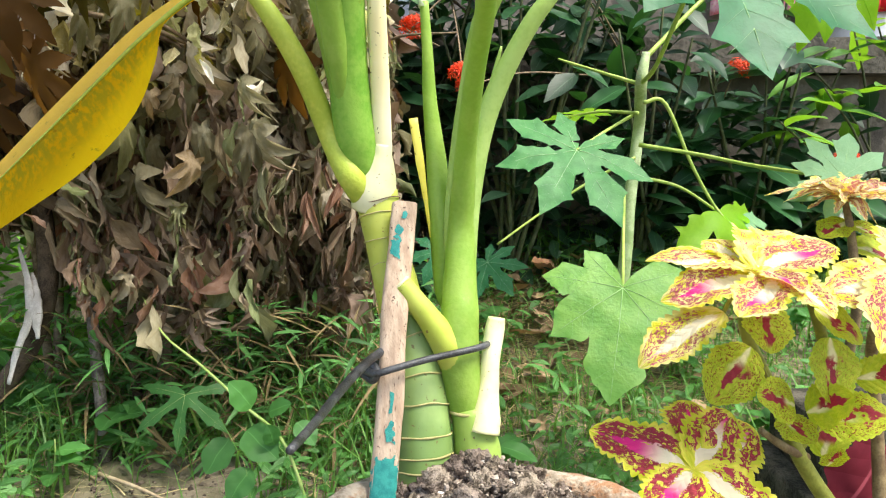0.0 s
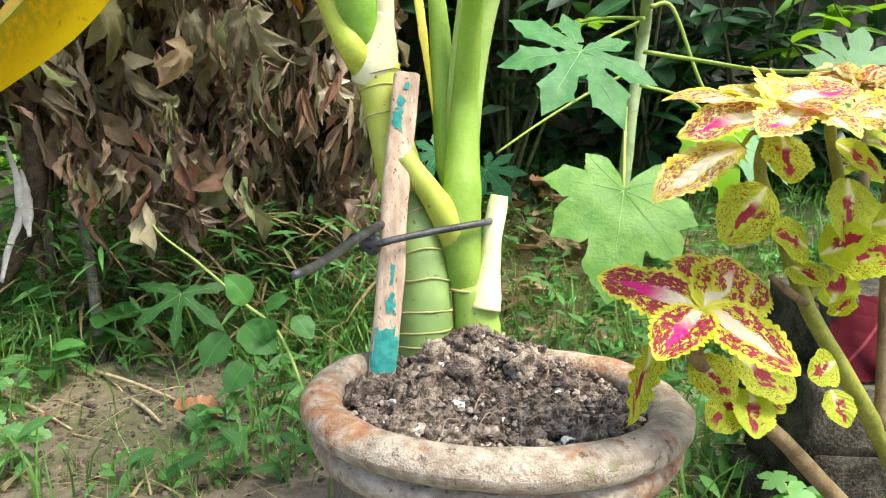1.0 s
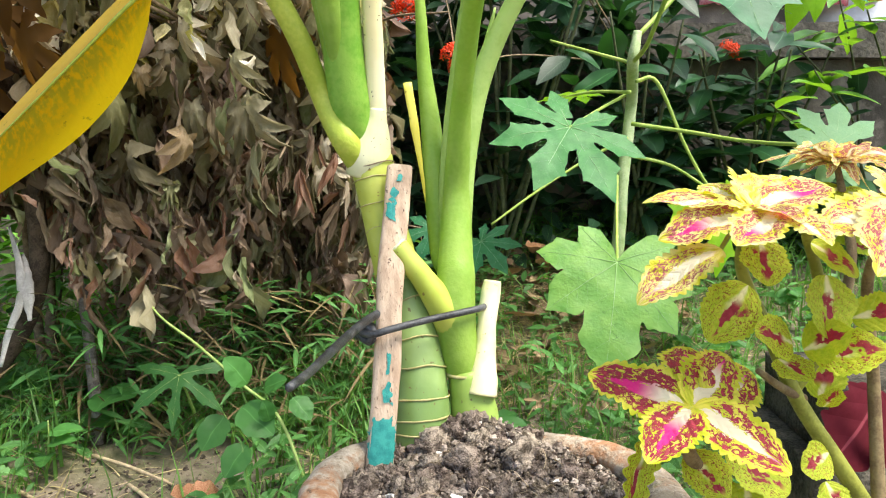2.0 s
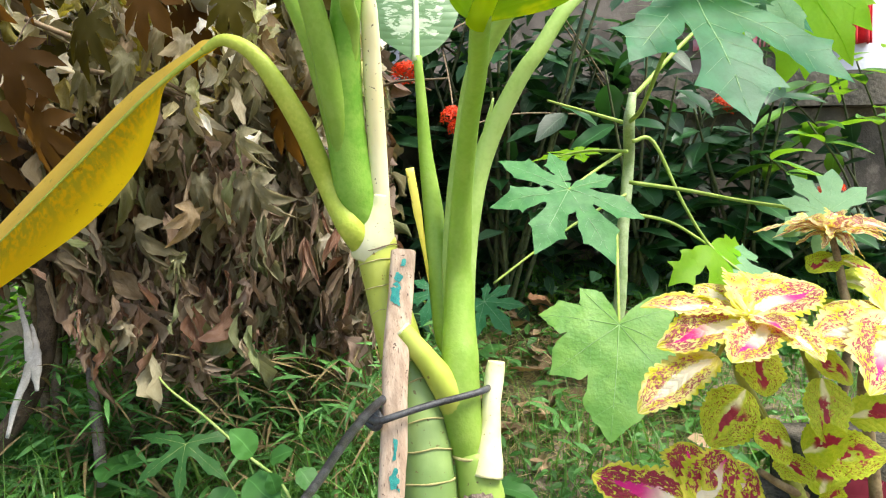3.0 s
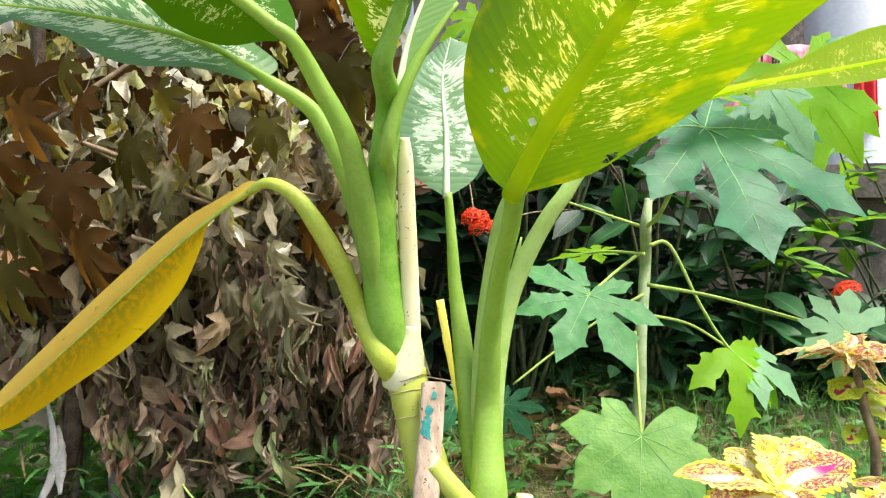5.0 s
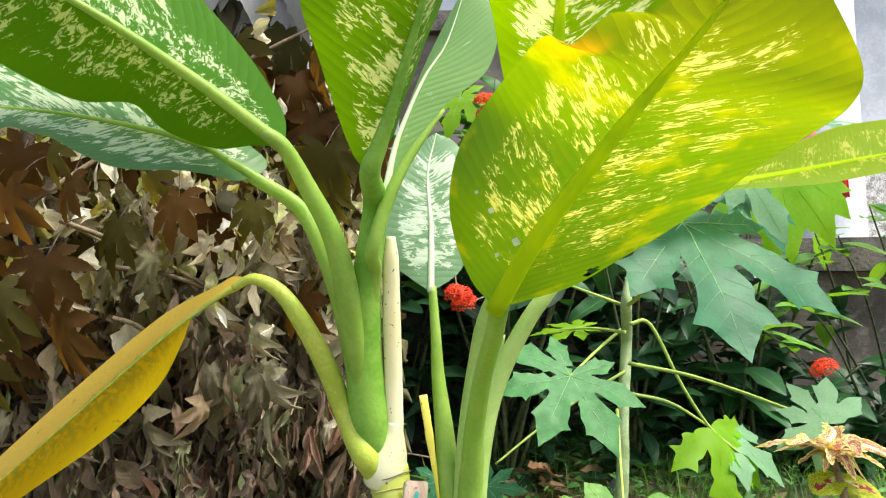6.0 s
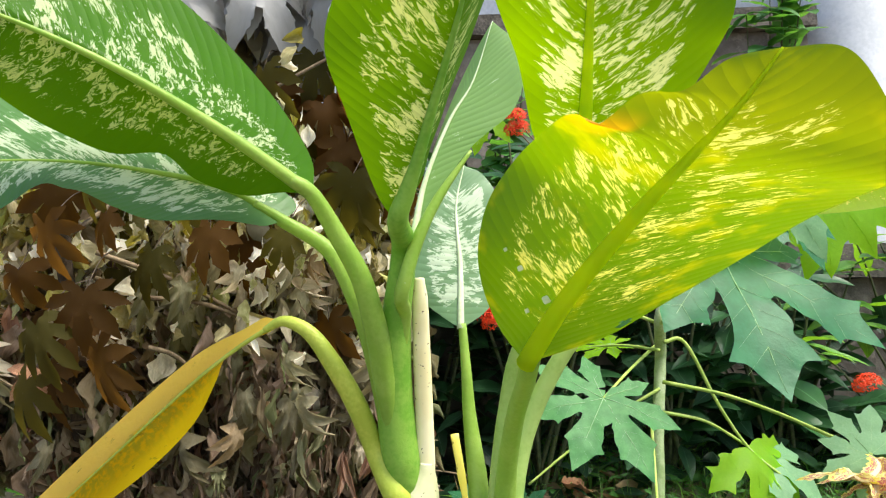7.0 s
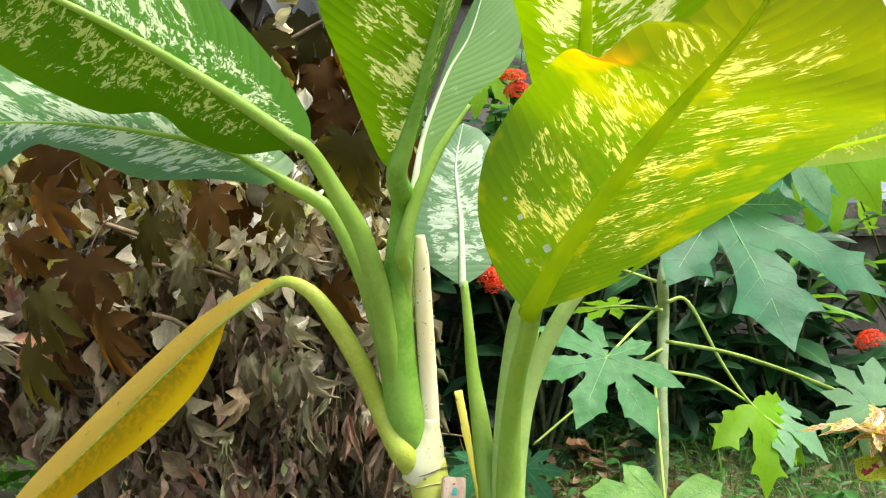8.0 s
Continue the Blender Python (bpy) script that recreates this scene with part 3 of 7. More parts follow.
def blade_data(mid, left, right, ns=44, nw=9, bulge=0.06, wave=0.0, seed=0.0):
    """A leaf blade spanned between its midrib and its two edges."""
    m, l, r = spline(mid, ns), spline(left, ns), spline(right, ns)
    verts, uvs, faces = [], [], []
    run = 0.0
    for i in range(ns + 1):
        if i:
            run += (m[i] - m[i - 1]).length
        a, b = l[i] - m[i], r[i] - m[i]
        t = (m[min(i + 1, ns)] - m[max(i - 1, 0)]).normalized()
        nrm = (b.cross(t) - a.cross(t))
        nrm = nrm.normalized() if nrm.length > 1e-9 else Vector((0, 0, 1))
        for j in range(-nw, nw + 1):
            f = abs(j) / nw
            e = a if j < 0 else b
            v = m[i] + e * f + nrm * (bulge * e.length * f * (1 - f) * 2)
            if wave:
                v = v + nrm * wave * f * f * (noise.noise(Vector((i / ns * 7, 3.0 * (j > 0), seed))))
            verts.append(v)
            uvs.append(((run, math.copysign(e.length * f, j)), (i / ns, j / nw)))
    w = 2 * nw + 1
    for i in range(ns):
        for j in range(w - 1):
            faces.append((i * w + j, i * w + j + 1, (i + 1) * w + j + 1, (i + 1) * w + j))
    return verts, faces, uvs


def unit_leaf(name, material, width, peak=0.4, sag=0.1, fold=0.15, teeth=0, depth=0.04, ns=14, nw=4, crumple=0.0, seed=0.0, power=0.8):
    """A leaf one metre long on +y, with its face up, to be scaled down where it stands."""
    verts, uvs, faces = [], [], []
    for i in range(ns + 1):
        s = i / ns
        x = s ** (math.log(0.5) / math.log(peak))
        wd = width / 2 * max(0.0, math.sin(math.pi * x)) ** power
        for j in range(-nw, nw + 1):
            f = j / nw
            scal = 1.0
            if teeth:
                scal = 1 + depth / max(width, 0.1) * (abs(math.sin(math.pi * teeth * s)) - 0.6) * abs(f) ** 5 * 3.0
            v = Vector((wd * f * scal, s, -sag * s * s + fold * abs(wd * f)))
            if crumple:
                q = Vector((v.x * 3 + seed, v.y * 3, seed * 2))
                v += Vector((noise.noise(q) * crumple * 0.6, 0, noise.noise(q + Vector((9, 9, 9))) * crumple))
                v.x *= 1 - 0.25 * noise.noise(Vector((seed, s * 4, 1)))
            verts.append(v)
            uvs.append(((s, wd * f), (s, f)))
    w = 2 * nw + 1
    for i in range(ns):
        for j in range(w - 1):
            faces.append((i * w + j, i * w + j + 1, (i + 1) * w + j + 1, (i + 1) * w + j))
    return mesh_of(name, verts, faces, material, uvs)


def aim(base, tip, up=(0, 0, 1), wide=1.0):
    """The pose that lays a unit leaf from base to tip with its face towards up."""
    base, tip = Vector(base), Vector(tip)
    y = tip - base
    ln = y.length
    y.normalize()
    x = y.cross(Vector(up))
    x = x.normalized() if x.length > 1e-6 else y.orthogonal().normalized()
    z = x.cross(y)
    m = Matrix((x * ln * wide, y * ln, z * ln)).transposed().to_4x4()
    return Matrix.Translation(base) @ m


def ground_z(x, y):
    def ss(a, b, v):
        v = max(0.0, min(1.0, (v - a) / (b - a)))
        return v * v * (3 - 2 * v)
    z = 0.30 * ss(1.35, 2.3, y) * ss(-0.35, 0.25, x)
    near = ss(14, 4, math.hypot(x, y))
    z += near * (0.035 * noise.noise(Vector((x * 1.7, y * 1.7, 0.3))) + 0.018 * noise.noise(Vector((x * 6, y * 6, 4))))
    z += ss(3, 2, math.hypot(x, y)) * 0.006 * noise.noise(Vector((x * 26, y * 26, 2)))
    return z


# ---- ground, walls and what lies behind ----
def build_ground():
    n, a = 260, 0.35
    k = math.asinh(160 / a)
    ax = [a * math.sinh(k * (2 * i / n - 1)) for i in range(n + 1)]
    verts = [(x, y + 1.2, ground_z(x, y + 1.2)) for y in ax for x in ax]
    faces = [(j * (n + 1) + i, j * (n + 1) + i + 1, (j + 1) * (n + 1) + i + 1, (j + 1) * (n + 1) + i) for j in range(n) for i in range(n)]
    ob = new("ground", mesh_of("ground", verts, faces, M_GROUND))
    tagged(ob, "bare brown garden soil with weeds and dry litter", "ground", kind="structure")


build_ground()


def box_data(x0, x1, y0, y1, z0, z1, step=0.0, amp=0.0, seed=0.0):
    """A box; with a step it is gridded and its faces are worn uneven."""
    bm = bmesh.new()
    bmesh.ops.create_cube(bm, size=1.0)
    for v in bm.verts:
        v.co = Vector(((x0 + x1) / 2 + v.co.x * (x1 - x0), (y0 + y1) / 2 + v.co.y * (y1 - y0), (z0 + z1) / 2 + v.co.z * (z1 - z0)))
    if step:
        for axis, ln in ((0, x1 - x0), (1, y1 - y0), (2, z1 - z0)):
            cuts = int(ln / step)
            if cuts > 0:
                es = [e for e in bm.edges if abs((e.verts[0].co - e.verts[1].co).normalized()[axis]) > 0.9]
                bmesh.ops.subdivide_edges(bm, edges=es, cuts=cuts, use_grid_fill=True)
        for v in bm.verts:
            q = v.co * 5 + Vector((seed, 0, 0))
            v.co += Vector((noise.noise(q), noise.noise(q + Vector((5, 5, 5))), noise.noise(q + Vector((9, 1, 3))))) * amp
    bm.verts.index_update()
    out = [v.co.copy() for v in bm.verts], [tuple(v.index for v in f.verts) for f in bm.faces]
    bm.free()
    return out


def box(name, ext, material, parent, label="", step=0.0, amp=0.0, seed=0.0):
    v, f = box_data(*ext, step, amp, seed)
    return put(name, mesh_of(name, v, f, material, smooth=False), parent, label)


WALL_Y = 2.45
wall = thing("wall_north", (0.6, WALL_Y, 0.0), "low weathered grey concrete boundary wall stained with mould", "wall", kind="structure")
box("wall_face", (-2.6, 3.4, WALL_Y, WALL_Y + 0.12, -0.1, 0.90), M_WALL, wall, step=0.15, amp=0.006)
for i, px in enumerate((-0.9, 0.15, 1.22, 2.3)):
    box("pier", (px, px + 0.24, WALL_Y - 0.05, WALL_Y - 0.002, -0.1, 0.896), M_WALL, wall, step=0.12, amp=0.005, seed=i)
box("coping", (-2.6, 3.4, WALL_Y - 0.09, WALL_Y + 0.20, 0.902, 1.02), M_COPING, wall, "dark mossy concrete coping", step=0.10, amp=0.008)

wall2 = thing("wall_east", (1.3, 4.05, 0.0), "dark stained block wall with a grey cap slab", "wall", kind="structure")
box("wall_face", (-0.2, 2.19, 4.05, 4.20, -0.1, 2.496), M_WALL, wall2, step=0.2, amp=0.006)
box("coping", (-0.25, 2.22, 3.98, 4.27, 2.50, 2.63), M_COPING, wall2, "dark grey cap slab", step=0.12, amp=0.008)

house = thing("house", (0.5, 4.6, 0.0), "whitewashed house with a round white pillar behind the garden", "house")
box("wall", (-6.0, 7.0, 4.6, 4.8, 0.0, 4.2), M_HOUSE, house, step=0.5, amp=0.004)
box("plinth", (2.2, 7.0, 4.48, 4.59, 0.0, 1.97), M_ROUGHCAST, house, "speckled roughcast plinth", step=0.4, amp=0.006)
tube("pillar", [(2.56, 4.32, 0.0), (2.56, 4.32, 4.2)], [0.30, 0.30], M_PILLAR, house, "smooth white painted pillar", n=4, sides=48)
v, f = box_data(-6.2, 7.2, 3.9, 5.0, 4.2, 4.35)
put("roof", mesh_of("roof", v, f, M_COPING, smooth=False), house)


def cloth(name, x0, x1, y, z0, z1, material, label, folds, seed):
    """A hanging cloth with folds."""
    n, mrow = 50, 10
    verts, faces = [], []
    for j in range(mrow + 1):
        for i in range(n + 1):
            s, t = i / n, j / mrow
            amp = 0.012 + 0.022 * t
            verts.append((x0 + (x1 - x0) * s, y + amp * math.sin(folds * s * 6.28 + seed + t), z1 - (z1 - z0) * t * (1 + 0.08 * noise.noise(Vector((s * 5, seed, 1))))))
    for j in range(mrow):
        for i in range(n):
            faces.append((j * (n + 1) + i, j * (n + 1) + i + 1, (j + 1) * (n + 1) + i + 1, (j + 1) * (n + 1) + i))
    ob = new(name, mesh_of(name, verts, faces, material))
    mod = ob.modifiers.new("thickness", "SOLIDIFY")
    mod.thickness = 0.004
    return tagged(ob, label, "cloth")


cloth("pink_cloth", 1.55, 2.42, 4.00, 1.42, 1.95, M_CLOTH_PINK, "faded pink and white cloth hung on the block wall", 7, 1.0)
cloth("red_cloth", 2.46, 2.60, 3.99, 1.44, 1.84, M_CLOTH_RED, "red cloth strip hung on the white pillar", 2, 2.0)
cloth("red_cloth", -1.75, -1.58, 4.56, 1.55, 1.95, M_CLOTH_RED, "small red cloth hung on the house wall", 2, 0.4)

# ---- the clay pot and its soil ----
POT_AXIS = Vector((0.006, 0.124, 0.992)).normalized()
RIM = Vector((0.048, 0.600, 0.267))
POT_TURN = Vector((0, 0, 1)).rotation_difference(POT_AXIS).to_matrix().to_4x4()
POT_H = 0.285
pot_base = RIM - POT_AXIS * POT_H
POT_POSE = Matrix.Translation(pot_base) @ POT_TURN


def lathe(profile, sides, wobble, seed, freq=9.0):
    verts, faces = [], []
    m = len(profile)
    for j in range(sides):
        a = 2 * math.pi * j / sides
        for r, z in profile:
            p = Vector((r * math.cos(a), r * math.sin(a), z))
            d = wobble * (noise.noise(p * freq + Vector((seed, 0, 0))) + 0.4 * noise.noise(p * freq * 4))
            verts.append(p * (1 + d / max(p.length, 0.05)))
    for j in range(sides):
        k = (j + 1) % sides
        for i in range(m - 1):
            faces.append((j * m + i, k * m + i, k * m + i + 1, j * m + i + 1))
    return verts, faces


def build_pot():
    pot = thing("plant_pot", pot_base, "old round terracotta flower pot with lime-stained thick rolled rim", "flower pot")
    pot.rotation_mode = "QUATERNION"
    pot.rotation_quaternion = POT_TURN.to_quaternion()

    def piece(name, prof, mat, label="", wob=0.003, seed=0.0):
        v, f = lathe(prof, 128, wob, seed)
        ob = new(name, mesh_of(name, v, f, mat))
        ob.parent = pot
        return tagged(ob, label)
    lip = []
    for i in range(25):
        a = 2 * math.pi * i / 24
        lip.append((0.164 + 0.0195 * math.cos(a), POT_H - 0.010 + 0.0150 * math.sin(a)))
    piece("rim", lip, M_POT, "chipped orange rim crusted with lime and moss", 0.0048, 3.0)
    band = [(0.148, POT_H - 0.018), (0.162, POT_H - 0.027), (0.172, POT_H - 0.031), (0.174, POT_H - 0.040), (0.169, POT_H - 0.049), (0.158, POT_H - 0.053), (0.148, POT_H - 0.053)]
    piece("collar", band, M_POT, "worn clay band under the rim", 0.004, 6.0)
    body = [(0.0, 0.0), (0.112, 0.0), (0.120, 0.008), (0.136, 0.10), (0.152, 0.19), (0.155, POT_H - 0.050), (0.157, POT_H - 0.012),
            (0.147, POT_H - 0.012), (0.146, 0.19), (0.12, 0.05), (0.0, 0.045)]
    piece("body", body, M_POT_BODY, "grey-brown tapering clay body", 0.003, 9.0)


build_pot()


def soil_height(x, y):
    """Height over the rim's middle plane, in the pot's own axes."""
    d = math.hypot((x + 0.005) * 0.9, y - 0.115)
    return -0.027 + 0.030 * math.exp(-(d / 0.065) ** 2) + 0.012 * math.exp(-((x - 0.03) ** 2 + (y - 0.10) ** 2) / 0.006) \
        + 0.010 * noise.noise(Vector((x * 22, y * 22, 1))) + 0.004 * noise.noise(Vector((x * 70, y * 70, 5)))


CRUMB = [(math.cos(j * math.pi / 3 + i * 0.5) * w, math.sin(j * math.pi / 3 + i * 0.5) * w, z) for i, (w, z) in enumerate(((0.75, -0.55), (1.0, 0.15), (0.55, 0.8))) for j in range(6)]
CRUMB_FACES = [(i * 6 + j, i * 6 + (j + 1) % 6, i * 6 + 6 + (j + 1) % 6, i * 6 + 6 + j) for i in range(2) for j in range(6)] + [tuple(range(12, 18))]


def build_soil():
    soil = thing("potting_soil", RIM - POT_AXIS * 0.05, "dark crumbly potting soil with clods filling the pot", "soil")
    verts, faces = [], []
    rings, sides = 40, 96
    for i in range(rings + 1):
        for j in range(sides):
            r, a = 0.147 * i / rings, 2 * math.pi * j / sides
            x, y = r * math.cos(a), r * math.sin(a)
            verts.append(POT_POSE @ Vector((x, y, POT_H + soil_height(x, y))))
    for i in range(rings):
        for j in range(sides):
            k = (j + 1) % sides
            faces.append((i * sides + j, i * sides + k, (i + 1) * sides + k, (i + 1) * sides + j))
    put("soil_bed", mesh_of("soil_bed", verts, faces, M_SOIL), soil)
    clods = []
    for q in range(7):
        bm = bmesh.new()
        bmesh.ops.create_icosphere(bm, subdivisions=3, radius=1.0)
        for v in bm.verts:
            p = v.co * 1.3 + Vector((q * 7.3, 1, 2))
            v.co *= 1 + 0.36 * noise.noise(p) + 0.50 * noise.noise(p * 2.4) + 0.42 * noise.noise(p * 5.5) + 0.22 * noise.noise(p * 11.0)
        bm.verts.index_update()
        clods.append(mesh_of("clod", [v.co.copy() for v in bm.verts], [tuple(v.index for v in f.verts) for f in bm.faces], M_CLOD))
        bm.free()
    rng = random.Random(5)
    for i in range(290):
        a, r = rng.uniform(0, 6.283), 0.142 * math.sqrt(rng.random())
        x, y = r * math.cos(a), r * math.sin(a)
        s = rng.choice((0.005, 0.006, 0.008, 0.010, 0.013, 0.016))
        if math.hypot(x + 0.02, y - 0.09) < 0.07:
            s *= 1.2
        m = POT_POSE @ Matrix.Translation((x, y, POT_H + soil_height(x, y) + s * 0.35)) @ Euler((rng.uniform(0, 6), rng.uniform(0, 6), rng.uniform(0, 6))).to_matrix().to_4x4() @ Matrix.Diagonal((s, s * rng.uniform(0.7, 1.1), s * rng.uniform(0.7, 1.0), 1))
        put("clod", rng.choice(clods), soil, m=m)
    for q in range(26):
        x0, y0 = rng.uniform(-0.09, 0.11), rng.uniform(-0.11, 0.06)
        a0 = rng.uniform(0, 6.283)
        pts = []
        for i in range(4):
            pts.append(POT_POSE @ Vector((x0, y0, POT_H + soil_height(x0, y0) + (0.010, 0.020, 0.018, 0.008)[i])))
            a0 += rng.uniform(-0.8, 0.8)
            x0, y0 = x0 + 0.014 * math.cos(a0), y0 + 0.014 * math.sin(a0)
        tube("dry_root", pts, [0.0006, 0.0005, 0.0003], M_STALK_PALE if q % 3 else M_TWIG, soil, "thin dry root", n=14, sides=5)
    verts, faces = [], []
    for i in range(3400):
        a, r = rng.uniform(0, 6.283), 0.146 * math.sqrt(rng.random())
        x, y = r * math.cos(a), r * math.sin(a)
        s = rng.choice((0.0012, 0.0016, 0.0022, 0.0030, 0.0042))
        o = len(verts)
        up = POT_H + soil_height(x, y) + rng.uniform(0.0, 0.014)
        for dx, dy, dz in CRUMB:
            verts.append(POT_POSE @ Vector((x + dx * s * rng.uniform(.6, 1.35), y + dy * s * rng.uniform(.6, 1.35), up + dz * s * rng.uniform(.6, 1.35))))
        faces += [tuple(o + q for q in p) for p in CRUMB_FACES]
    tagged(put("crumb", mesh_of("crumb", verts, faces, M_CRUMB, smooth=False), soil, "loose soil crumbs"), kind="stuff")
    chips = []
    for q in range(3):
        v, f = box_data(-1, 1, -0.7, 0.7, -0.12, 0.12, 0.7, 0.35, q * 3.1)
        chips.append(mesh_of("eggshell_chip", v, f, M_CHIP, smooth=False))
    spots = [(0.058, -0.095, 0.0085), (0.034, -0.045, 0.005), (0.040, 0.0, 0.006), (-0.035, -0.02, 0.006), (-0.015, -0.045, 0.005), (-0.075, -0.085, 0.008), (-0.02, -0.08, 0.004),
             (0.052, 0.085, 0.007), (0.03, 0.095, 0.005), (0.07, 0.035, 0.004), (-0.10, -0.06, 0.005), (0.0, -0.11, 0.004), (0.085, 0.05, 0.004)] + [(0.13 * math.cos(q * 2.4) * math.sqrt((q + 1) / 31), 0.13 * math.sin(q * 2.4) * math.sqrt((q + 1) / 31), 0.0022 + 0.0012 * (q % 3)) for q in range(30)]
    for x, y, s in spots:
        m = POT_POSE @ Matrix.Translation((x, y, POT_H + soil_height(x, y) + 0.009)) @ Euler((rng.uniform(0.5, 1.2), rng.uniform(-.4, .4), rng.uniform(0, 6))).to_matrix().to_4x4() @ Matrix.Diagonal((s, s, s, 1))
        put("eggshell_chip", rng.choice(chips), soil, "white eggshell chip", m=m)


# ---- the dumb cane ----
def build_cane():
    cane = thing("dumb_cane", (0.004, 0.727, 0.256), "tall variegated dumb cane plant rooted in the clay pot", "potted plant")
    # old main stem
    main = [(-0.020, 0.727, 0.234), (-0.023, 0.740, 0.292), (-0.029, 0.768, 0.366), (-0.050, 0.794, 0.436), (-0.070, 0.812, 0.514), (-0.082, 0.821, 0.573)]
    lower = tube("stem", main[:4], [0.034, 0.0335, 0.031, 0.028], M_STEM_OLD, cane, "old ringed green stem", n=36, sides=28, rough=0.03)
    upper = tube("stem", main[3:], [0.028, 0.0245, 0.0265], M_STEM_YOUNG, cane, "yellow-green upper stem", n=24, sides=28, rough=0.02)
    c = spline(main, 60)
    for f, r in ((0.10, 0.0345), (0.165, 0.0345), (0.225, 0.034), (0.30, 0.0338), (0.39, 0.0325), (0.50, 0.0300), (0.575, 0.0285), (0.66, 0.0262), (0.74, 0.0253), (0.83, 0.0258), (0.92, 0.0265), (0.968, 0.0280)):
        i = int(f * 60)
        d = (c[min(i + 1, 60)] - c[i - 1]).normalized()
        ring, faces = [], []
        side = d.orthogonal().normalized()
        up = d.cross(side)
        for j in range(32):
            a = 2 * math.pi * j / 32
            e = side * math.cos(a) + up * math.sin(a)
            w = 0.0010 * (1 + 0.6 * noise.noise(Vector((j * 0.4, f * 30, 0)))) if f < 0.6 else 0.0007
            off = 0.003 * noise.noise(Vector((math.cos(a) * 1.3, math.sin(a) * 1.3, f * 20)))
            for k in range(6):
                b = 2 * math.pi * k / 6
                ring.append(c[i] + d * off + e * (r + w * math.cos(b)) + d * (w * 1.1 * math.sin(b)))
        for j in range(32):
            for k in range(6):
                j2, k2 = (j + 1) % 32, (k + 1) % 6
                faces.append((j * 6 + k, j2 * 6 + k, j2 * 6 + k2, j * 6 + k2))
        put("ring_scar", mesh_of("ring_scar", ring, faces, M_SCAR if f < 0.95 else M_STAKE_END), lower if f < 0.5 else upper)
    tube("sheath", [(-0.086, 0.823, 0.557), (-0.084, 0.818, 0.575), (-0.079, 0.815, 0.598), (-0.074, 0.810, 0.620), (-0.072, 0.807, 0.634)], [0.0272, 0.0278, 0.0225, 0.0135, 0.0100], M_STEM_PALE, cane, "whitish scarred stem top", n=22, sides=28, rough=0.04)
    # crown of the main stem: central leaf stalk, dry sheath, side stalks
    tube("petiole", [(-0.089, 0.819, 0.578), (-0.096, 0.814, 0.604), (-0.103, 0.808, 0.638), (-0.108, 0.797, 0.689), (-0.108, 0.781, 0.745), (-0.102, 0.756, 0.820), (-0.090, 0.726, 0.895), (-0.091, 0.660, 0.921), (-0.080, 0.642, 0.947), (-0.068, 0.627, 0.976)],
         [0.010, 0.0205, 0.0252, 0.0240, 0.0212, 0.0175, 0.0148, 0.0116, 0.0092, 0.0064], M_PETIOLE_DEEP, cane, "thick green central leaf stalk", n=60, sides=22)
    tube("dry_sheath", [(-0.076, 0.816, 0.587), (-0.073, 0.809, 0.620), (-0.073, 0.796, 0.689), (-0.074, 0.772, 0.786), (-0.074, 0.756, 0.836), (-0.074, 0.750, 0.862)],
         [0.0150, 0.0122, 0.0114, 0.0108, 0.0098, 0.0060], M_CREAM, cane, "dry cream-coloured cut sheath", n=40, sides=16, flat=0.7, rough=0.05)
    tube("petiole", [(-0.086, 0.832, 0.537), (-0.094, 0.819, 0.561), (-0.101, 0.806, 0.580), (-0.111, 0.800, 0.597), (-0.125, 0.806, 0.622), (-0.140, 0.807, 0.657), (-0.157, 0.787, 0.708), (-0.183, 0.771, 0.760), (-0.211, 0.768, 0.798), (-0.243, 0.771, 0.813), (-0.269, 0.776, 0.802)],
         [0.009, 0.0145, 0.0168, 0.0164, 0.0148, 0.0134, 0.0132, 0.0120, 0.0095, 0.0070, 0.004], M_PETIOLE_YELLOW, cane, "bent yellowing leaf stalk", n=60, sides=20, flat=0.9)
    tube("petiole", [(-0.113, 0.789, 0.676), (-0.119, 0.767, 0.739), (-0.126, 0.742, 0.802), (-0.140, 0.720, 0.862), (-0.164, 0.702, 0.911), (-0.187, 0.675, 0.954), (-0.207, 0.662, 0.969)],
         [0.010, 0.0142, 0.0142, 0.0125, 0.0110, 0.0088, 0.0070], M_PETIOLE, cane, n=44, sides=16)
    tube("petiole", [(-0.120, 0.796, 0.682), (-0.132, 0.776, 0.767), (-0.152, 0.762, 0.835), (-0.185, 0.760, 0.898), (-0.240, 0.750, 0.935), (-0.273, 0.745, 0.955)],
         [0.010, 0.0128, 0.0112, 0.0098, 0.0080, 0.0065], M_PETIOLE, cane, n=40, sides=16, flat=0.85)
    # second stem
    tube("stem", [(0.042, 0.742, 0.237), (0.040, 0.746, 0.279), (0.031, 0.754, 0.326)], [0.0285, 0.0275, 0.0225], M_STEM_LOW, cane, "green lower second stem", n=12, sides=26, rough=0.03)
    tube("petiole", [(0.026, 0.753, 0.322), (0.023, 0.755, 0.350), (0.019, 0.760, 0.380), (0.019, 0.766, 0.409), (0.020, 0.773, 0.436), (0.020, 0.784, 0.464), (0.022, 0.800, 0.529), (0.024, 0.786, 0.584), (0.027, 0.760, 0.640), (0.033, 0.700, 0.705), (0.038, 0.640, 0.744), (0.037, 0.580, 0.768), (0.038, 0.555, 0.783)],
         [0.0196, 0.0220, 0.0245, 0.0235, 0.0226, 0.0208, 0.0172, 0.0140, 0.0118, 0.0104, 0.0096, 0.0092, 0.0086], M_PETIOLE, cane, "light green sheathing stalk of the great leaf", n=88, sides=26, rough=0.015)
